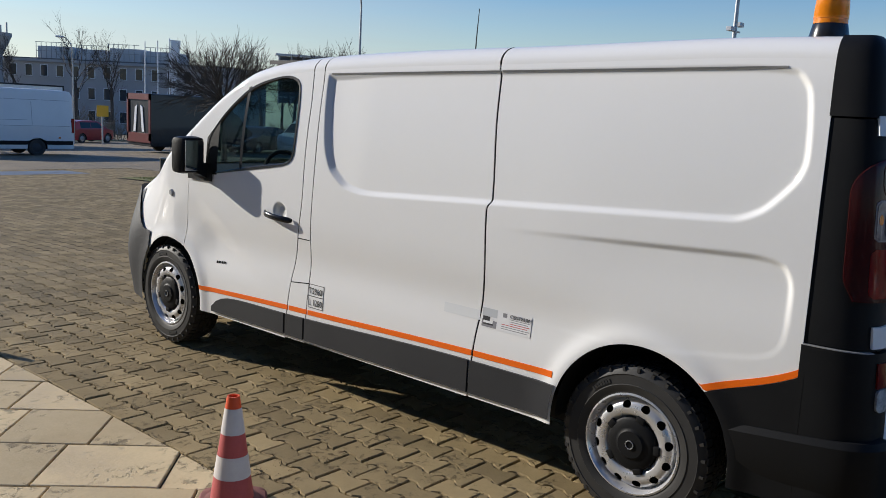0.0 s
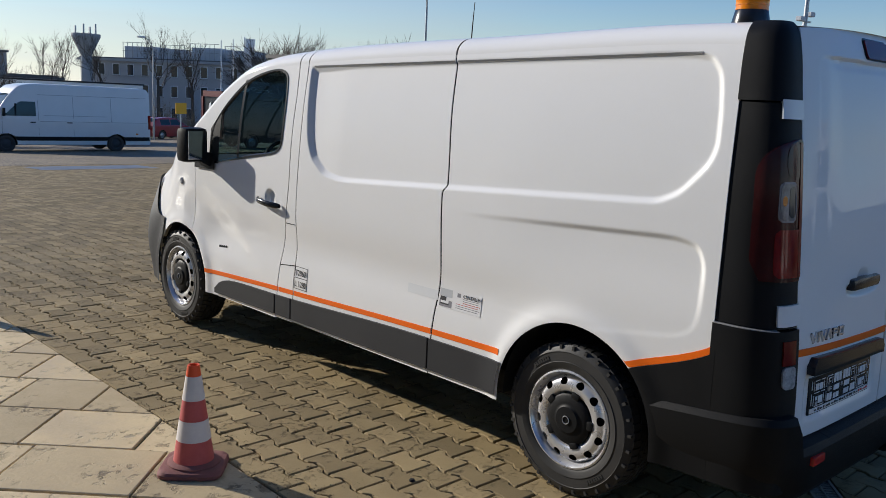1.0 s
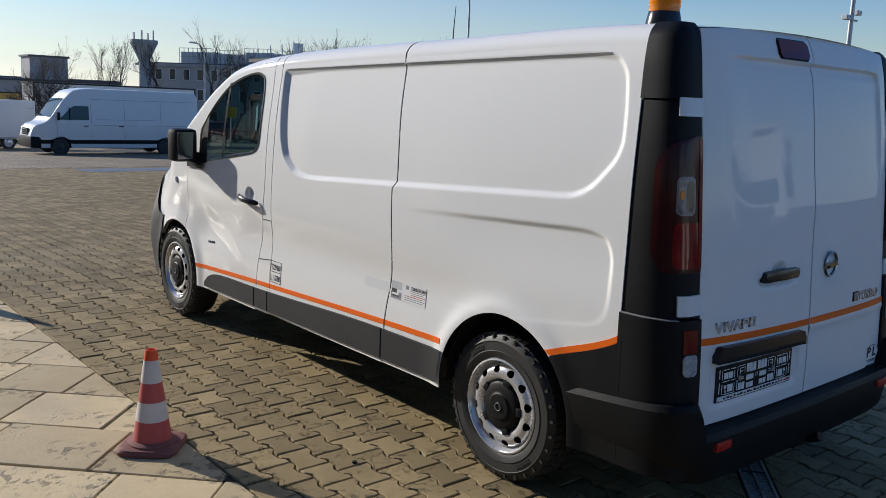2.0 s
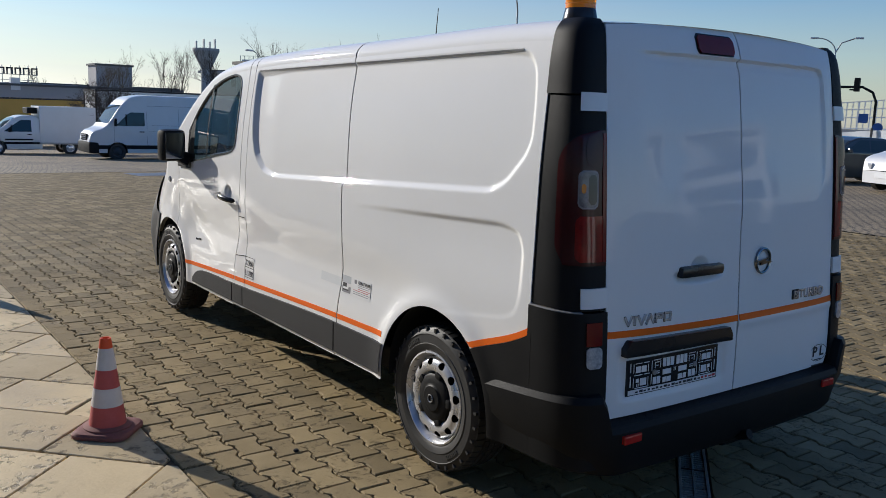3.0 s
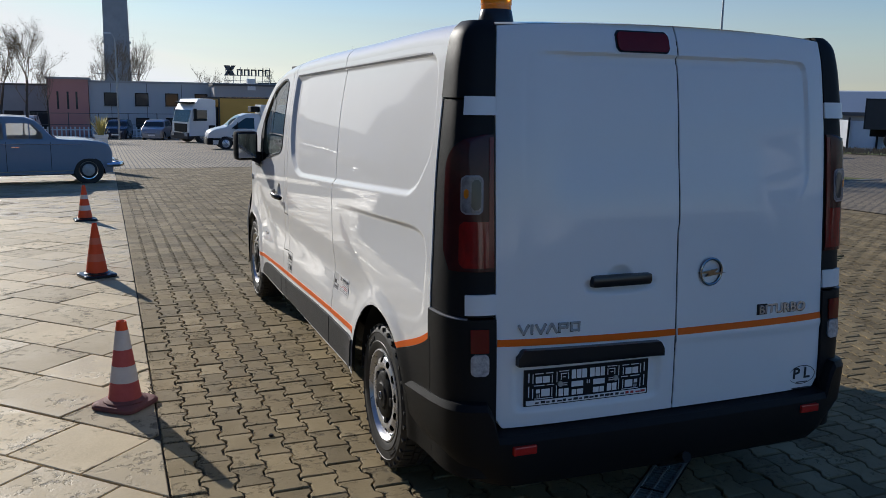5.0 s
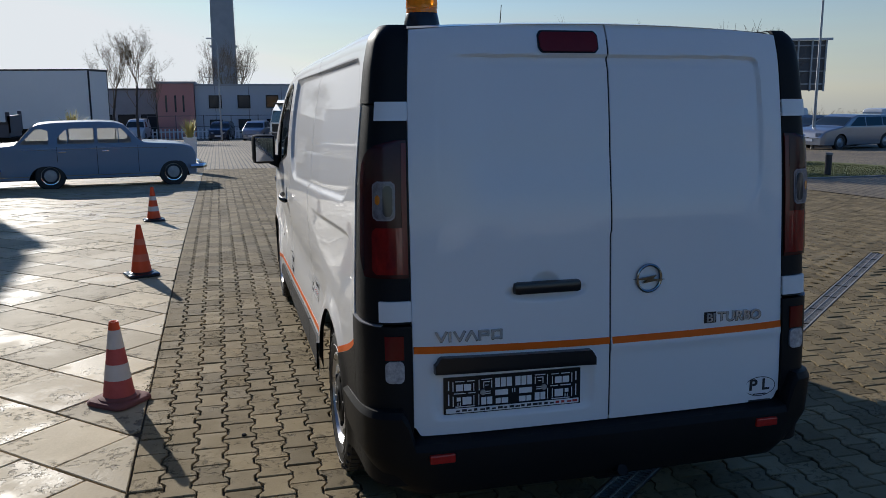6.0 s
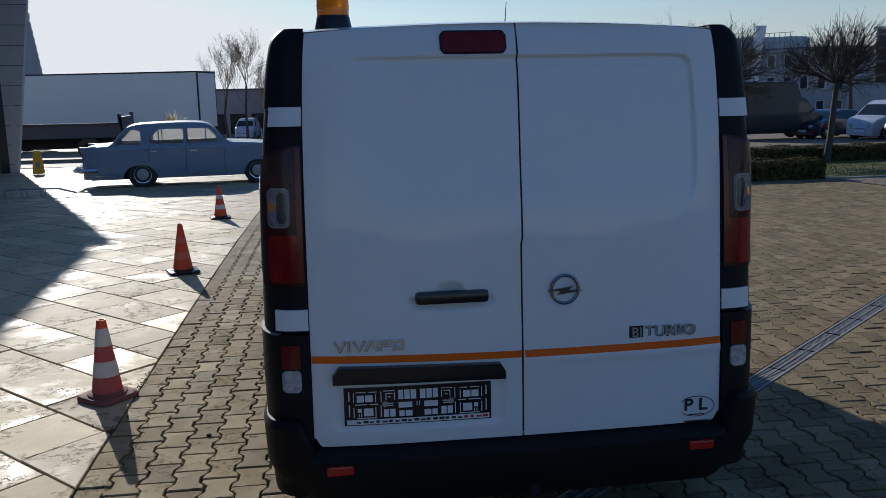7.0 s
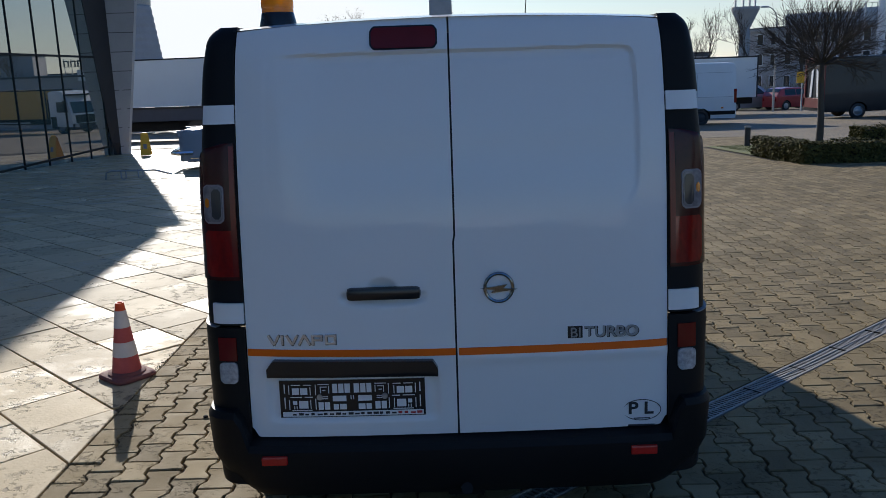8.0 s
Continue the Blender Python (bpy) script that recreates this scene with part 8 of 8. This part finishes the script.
def planter(x, y, wide=0.36, tall=1.02, leaf=0.62, group="planters"):
    """A tall tapered pot with a rim, soil and a fan of sword-shaped leaves."""
    p = thing("planter", "tall pale planter with a spiky yellowish plant", "planter", x, y, float(ground_z(y)), 0, group)
    hw = wide / 2
    rings = []
    for q, z_ in ((0.72, 0.0), (0.76, 0.02), (0.96, tall - 0.06), (1.06, tall - 0.055), (1.06, tall), (0.90, tall), (0.88, tall - 0.05)):
        rings.append([(hw * q * cx_, hw * q * cy_, z_) for cx_, cy_ in ((-1, -1), (1, -1), (1, 1), (-1, 1))])
    mk("pot", grid(rings, True), PAPER, p, "tapered square pot")
    mk("soil", box(-hw * 0.86, hw * 0.86, -hw * 0.86, hw * 0.86, tall - 0.09, tall - 0.04), SOIL, p)
    r_ = random.Random(int(x * 10) + 3)
    bl = []
    for _ in range(64):
        a, tilt_, ln = r_.uniform(0, 6.28), abs(r_.gauss(0.0, 0.36)), leaf * r_.uniform(0.65, 1.1)
        d = Vector((math.cos(a) * math.sin(tilt_), math.sin(a) * math.sin(tilt_), math.cos(tilt_)))
        sd_ = Vector((-math.sin(a), math.cos(a), 0)) * 0.017
        b0_ = Vector((math.cos(a) * hw * 0.3, math.sin(a) * hw * 0.3, tall - 0.06))
        mid_ = b0_ + d * ln * 0.6
        tip = b0_ + d * ln + Vector((math.cos(a), math.sin(a), -0.3)) * 0.10 * tilt_
        bl.append(([tuple(b0_ - sd_ * 0.6), tuple(b0_ + sd_ * 0.6), tuple(mid_ + sd_), tuple(mid_ - sd_), tuple(tip)], [(0, 1, 2, 3), (3, 2, 4)]))
    tagged(mk("spiky_leaves", join(*bl), LEAFGOLD, p, "long yellowish sword leaves"), kind="stuff")


planter(1.79, 23.6)
planter(-1.70, 26.02, tall=1.28, leaf=0.68)


# ---- street furniture ----
def street_lamp(x, y, h, arm, bearing, label="grey street lamp with a curved arm", heads=1):
    s = thing("street_lamp", label, "street lamp", x, y, float(ground_z(y)), bearing, "street lamps")
    top_ = h - 0.9
    mk("pole", tube([(0, 0, -0.1), (0, 0, h * 0.5), (0, 0, top_)] + [(-arm * (1 - math.cos(a)), 0, top_ + 0.9 * math.sin(a)) for a in np.linspace(0.2, 1.57, 6)], [0.075, 0.055, 0.045, 0.04, 0.035, 0.03, 0.03, 0.03, 0.03], 10), GALV, s, smooth=True)
    mk("lamp_head", box(-arm - 0.45, -arm + 0.05, -0.12, 0.12, h - 0.06, h + 0.05, 0.04), PANELGREY, s, smooth=True)
    return s


street_lamp(25.2, 53.0, 6.5, 0.8, 20)
street_lamp(27.0, 29.0, 7.6, 0.9, 35)
street_lamp(2.85, 66.0, 7.7, 0.35, 10)
s2 = street_lamp(53.0, 28.5, 7.6, 1.1, -58, "grey street lamp with two arms")
mk("second_arm", tube([(0, 0, 6.7), (0.3, 0, 7.3), (1.1, 0, 7.6)], 0.04, 8), GALV, s2, smooth=True)
mk("second_head", box(1.05, 1.55, -0.12, 0.12, 7.54, 7.65, 0.04), PANELGREY, s2, smooth=True)
mast = thing("camera_mast", "grey mast with small surveillance cameras", "mast", 28.9, 12.4, float(ground_z(12.4)))
mk("pole", tube([(0, 0, -0.1), (0, 0, 4), (0, 0, 8.0)], [0.10, 0.08, 0.06], 10), GALV, mast, smooth=True)
for q in (-1, 1):
    mk("camera_box", box(q * 0.35 - 0.16, q * 0.35 + 0.16, -0.1, 0.1, 5.15 + 0.1 * q, 5.30 + 0.1 * q, 0.02), PANELGREY, mast)
mk("camera_bracket", box(-0.4, 0.4, -0.03, 0.03, 5.05, 5.10), GALV, mast)
for x, y, h in ((28.6, 50.4, 6.5), (29.3, 50.1, 6.6), (29.9, 49.7, 6.8)):
    f_ = thing("flag_pole", "white flag pole at the edge of the yard", "flag pole", x, y, float(ground_z(y)), 0, "flag poles")
    mk("pole", tube([(0, 0, 0), (0, 0, h)], [0.05, 0.03], 8), PAPER, f_)
    if x > 29.5:
        mk("flag", grid([[(0.05 + 0.75 * (1 - 0.6 * v) * u + 0.03 * math.sin(9 * v), 0.04 * math.sin(7 * u + 5 * v), h - 0.1 - 3.4 * v) for u in np.linspace(0, 1, 6)] for v in np.linspace(0, 1, 12)]), PAPER, f_, "drooping white banner", smooth=True)
ys_ = thing("yellow_board", "small yellow board on a post", "sign", 26.6, 52.0, float(ground_z(52)))
mk("board", box(-0.38, 0.38, -0.02, 0.02, 1.75, 2.45), YELLOW, ys_)
mk("post", box(-0.04, 0.04, 0.02, 0.08, 0, 1.8), GALV, ys_)

bb = thing("billboard", "back of a large billboard with steel ribs on a post", "billboard", 38.2, 46.0, float(ground_z(46)), -28)
mk("board", box(-2.1, 2.1, -0.05, 0.05, 3.0, 6.1), ROOFDARK, bb)
for u in np.linspace(-2.05, 2.05, 6):
    mk("rib", box(u - 0.05, u + 0.05, -0.22, -0.05, 2.95, 6.15), GALV, bb)
for z in (3.4, 4.2, 5.0, 5.8):
    mk("rail", box(-2.1, 2.1, -0.14, -0.05, z - 0.04, z + 0.04), GALV, bb)
mk("post", box(-0.25, 0.25, -0.1, 0.3, -0.2, 3.1), GALV, bb)
mk("roof_strip", box(-2.3, 2.4, -0.3, 0.15, 6.12, 6.25), PANELGREY, bb)

# traffic light gantry, lattice screen and white tarpaulin fence along the street
def along(p, q, gap):
    """Places every gap metres from p to q, and the heading."""
    d = Vector((q[0] - p[0], q[1] - p[1], 0))
    n_ = max(1, int(d.length / gap))
    return [Vector((p[0], p[1], 0)) + d * (k / n_) for k in range(n_ + 1)], d.length, math.degrees(math.atan2(d.y, d.x))


gp, gl, ga = along((57.7, 28.0), (55.5, 35.8), 1.0)
tl = thing("traffic_light_gantry", "dark arched traffic light gantry over the street", "traffic light", 57.7, 28.0, float(ground_z(31)), ga)
mk("arch", tube([(0, 0, 0), (0, 0, 3.9), (0.25, 0, 4.5), (0.9, 0, 4.85), (gl - 0.9, 0, 4.85), (gl - 0.25, 0, 4.5), (gl, 0, 3.9), (gl, 0, 0)], 0.085, 8), BLACK, tl, smooth=True)
for u in (1.25, 3.4, 5.3):
    sh_ = mk("signal_head", box(u - 0.17, u + 0.17, -0.1, 0.25, 4.55, 5.45, 0.04), BLACK, tl)
    mk("signal_arm", box(u - 0.05, u + 0.45, 0.0, 0.08, 4.62, 4.72), BLACK, sh_)
mk("sign_board", box(gl - 2.4, gl - 1.1, 0.1, 0.14, 4.6, 5.1), GREYINK, tl, "dark road sign")
mk("round_sign", lathe([(0.0, 0.05), (0.33, 0.05), (0.33, 0.08), (0.0, 0.08)], 20, "y"), BLUESIGN, tl, "blue round road sign").matrix_basis = pose(-0.3, 0.1, 2.2)
mk("square_sign", box(0.35, 0.95, 0.05, 0.08, 2.5, 3.1), BLUESIGN, tl, "blue square road sign")

lp, ll, la = along((66.7, 27.0), (63.9, 39.4), 0.42)
fence = thing("lattice_screen", "white lattice noise screen along the raised street", "fence", 66.7, 27.0, float(ground_z(33)), la)
for k, u in enumerate(np.linspace(0, ll, len(lp))):
    top_z = 4.75 - 1.15 * u / ll
    mk("bar", box(u - (0.06 if k % 5 == 0 else 0.03), u + (0.06 if k % 5 == 0 else 0.03), -0.04, 0.04, 2.0, top_z), PAPER, fence)
for f in (0.02, 0.42, 0.72, 1.0):
    mk("rail", prism([(0, 2.05 + (4.70 - 2.05) * f), (ll, 2.05 + (3.55 - 2.05) * f), (ll, 2.12 + (3.55 - 2.05) * f), (0, 2.12 + (4.70 - 2.05) * f)], "y", -0.05, 0.05), PAPER, fence)
mk("fence_base", box(0, ll, -0.1, 0.1, -0.2, 2.05), CONCRETE, fence)

TARP = pbr("white_tarpaulin", (0.74, 0.75, 0.77), (0.60, 0.61, 0.63), 0.9, 0.6, bump=0.4, bscale=3)
tarp = thing("tarpaulin_fence", "white tarpaulin sheets on a low post fence", "fence")
line = [(43.4, 39.0), (41.7, 30.0), (40.6, 24.0), (40.2, 16.0), (40.2, 8.0)]
for p, q in zip(line, line[1:]):
    pts, ln_, an_ = along(p, q, 0.25)
    nrm_ = Vector((math.sin(radians(an_)), -math.cos(radians(an_)), 0))
    rows = []
    for v in np.linspace(0, 1, 7):
        row = []
        for k, a in enumerate(pts):
            w_ = 0.05 * math.sin(k * 0.9 + 3 * v) * math.sin(k * 0.23 + p[1]) * (0.3 + v)
            b_ = a + nrm_ * w_
            row.append((b_.x, b_.y, float(ground_z(b_.y)) + 0.08 + (1.62 + 0.05 * math.sin(k * 0.37)) * v))
        rows.append(row)
    mk("sheet", grid(rows), TARP, tarp, "white tarpaulin", smooth=True)
    for a in pts[::10]:
        z_ = float(ground_z(a.y))
        mk("post", box(a.x - 0.15, a.x - 0.07, a.y - 0.04, a.y + 0.04, z_ - 0.1, z_ + 1.85), GREY, tarp)
sheet("street_verge", 35.5, 40.9, 8, 40, 0.03, GRASS, "rough grass strip before the tarpaulin fence", "verge", nx=6)
vr_ = random.Random(31)
tuft = []
for _ in range(2600):
    x, y = vr_.uniform(35.5, 40.5), vr_.uniform(10, 38)
    z, h, a = float(ground_z(y)) + 0.02, vr_.uniform(0.08, 0.32), vr_.uniform(0, 6.28)
    tuft.append(([(x - 0.04, y, z), (x + 0.04, y, z), (x + 0.12 * math.cos(a), y + 0.12 * math.sin(a), z + h)], [(0, 1, 2)]))
solo("verge_grass", join(*tuft), TWIG_PALE, "dry tufts on the street verge", "grass", kind="stuff")

truck("white_tractor_truck", "white lorry cab with a dark body behind the tarpaulin fence", 44.6, 29.4, -146, 5.5, 2.7, CABIN, WHITE_FAR)
hp, hl, ha = along((59.0, 38.6), (50.0, 50.0), 1.0)
hall3 = thing("street_hall", "low grey hall with a dark eave beyond the street", "building", 59.0, 38.6, float(ground_z(43)), ha)
mk("wall", box(0, hl, -9, 0, -0.3, 2.0), CONCRETE, hall3)
mk("eave", box(-0.2, hl + 0.2, -9.2, 0.35, 2.0, 2.25), ROOFDARK, hall3)
mk("roof", prism([(-9.2, 2.25), (0.3, 2.25), (-1.5, 3.75), (-8, 3.9)], "x", -0.2, hl + 0.2), PANELGREY, hall3)
mk("roof_vent", box(2.6, 3.3, -1.9, -1.2, 3.6, 4.4), GALV, hall3)
s3 = street_lamp(74.6, 50.4, 8.0, 1.0, -36, "grey street lamp with two arms")
mk("second_arm", tube([(0, 0, 7.1), (0.2, 0, 7.7), (1.0, 0, 8.0)], 0.04, 8), GALV, s3, smooth=True)
mk("second_head", box(0.95, 1.45, -0.12, 0.12, 7.94, 8.05, 0.04), PANELGREY, s3, smooth=True)
sheet("damp_patch", 8.0, 11.2, 22.6, 24.2, 0.006, WET, "damp bluish patch on the yard", "stain", nx=6)
bench_fence = thing("low_white_fence", "low white picket fence before the office", "fence", -3.0, 77.0, float(ground_z(77)))
for u in np.arange(0, 9, 0.35):
    mk("picket", box(u, u + 0.12, 0, 0.04, 0, 0.9), PAPER, bench_fence)
mk("rail", box(0, 9, 0.04, 0.07, 0.6, 0.7), PAPER, bench_fence)
yard_fence = thing("yard_fence", "tall dark mesh fence on thin posts before the office", "fence", -3.4, 78.2, float(ground_z(78.2)))
for u in np.arange(0, 24.1, 2.4):
    mk("post", box(u - 0.035, u + 0.035, -0.035, 0.035, 0, 2.1), ROOFDARK, yard_fence)
for z_ in (0.15, 1.05, 2.02):
    mk("rail", box(0, 24, -0.02, 0.02, z_, z_ + 0.045), ROOFDARK, yard_fence)
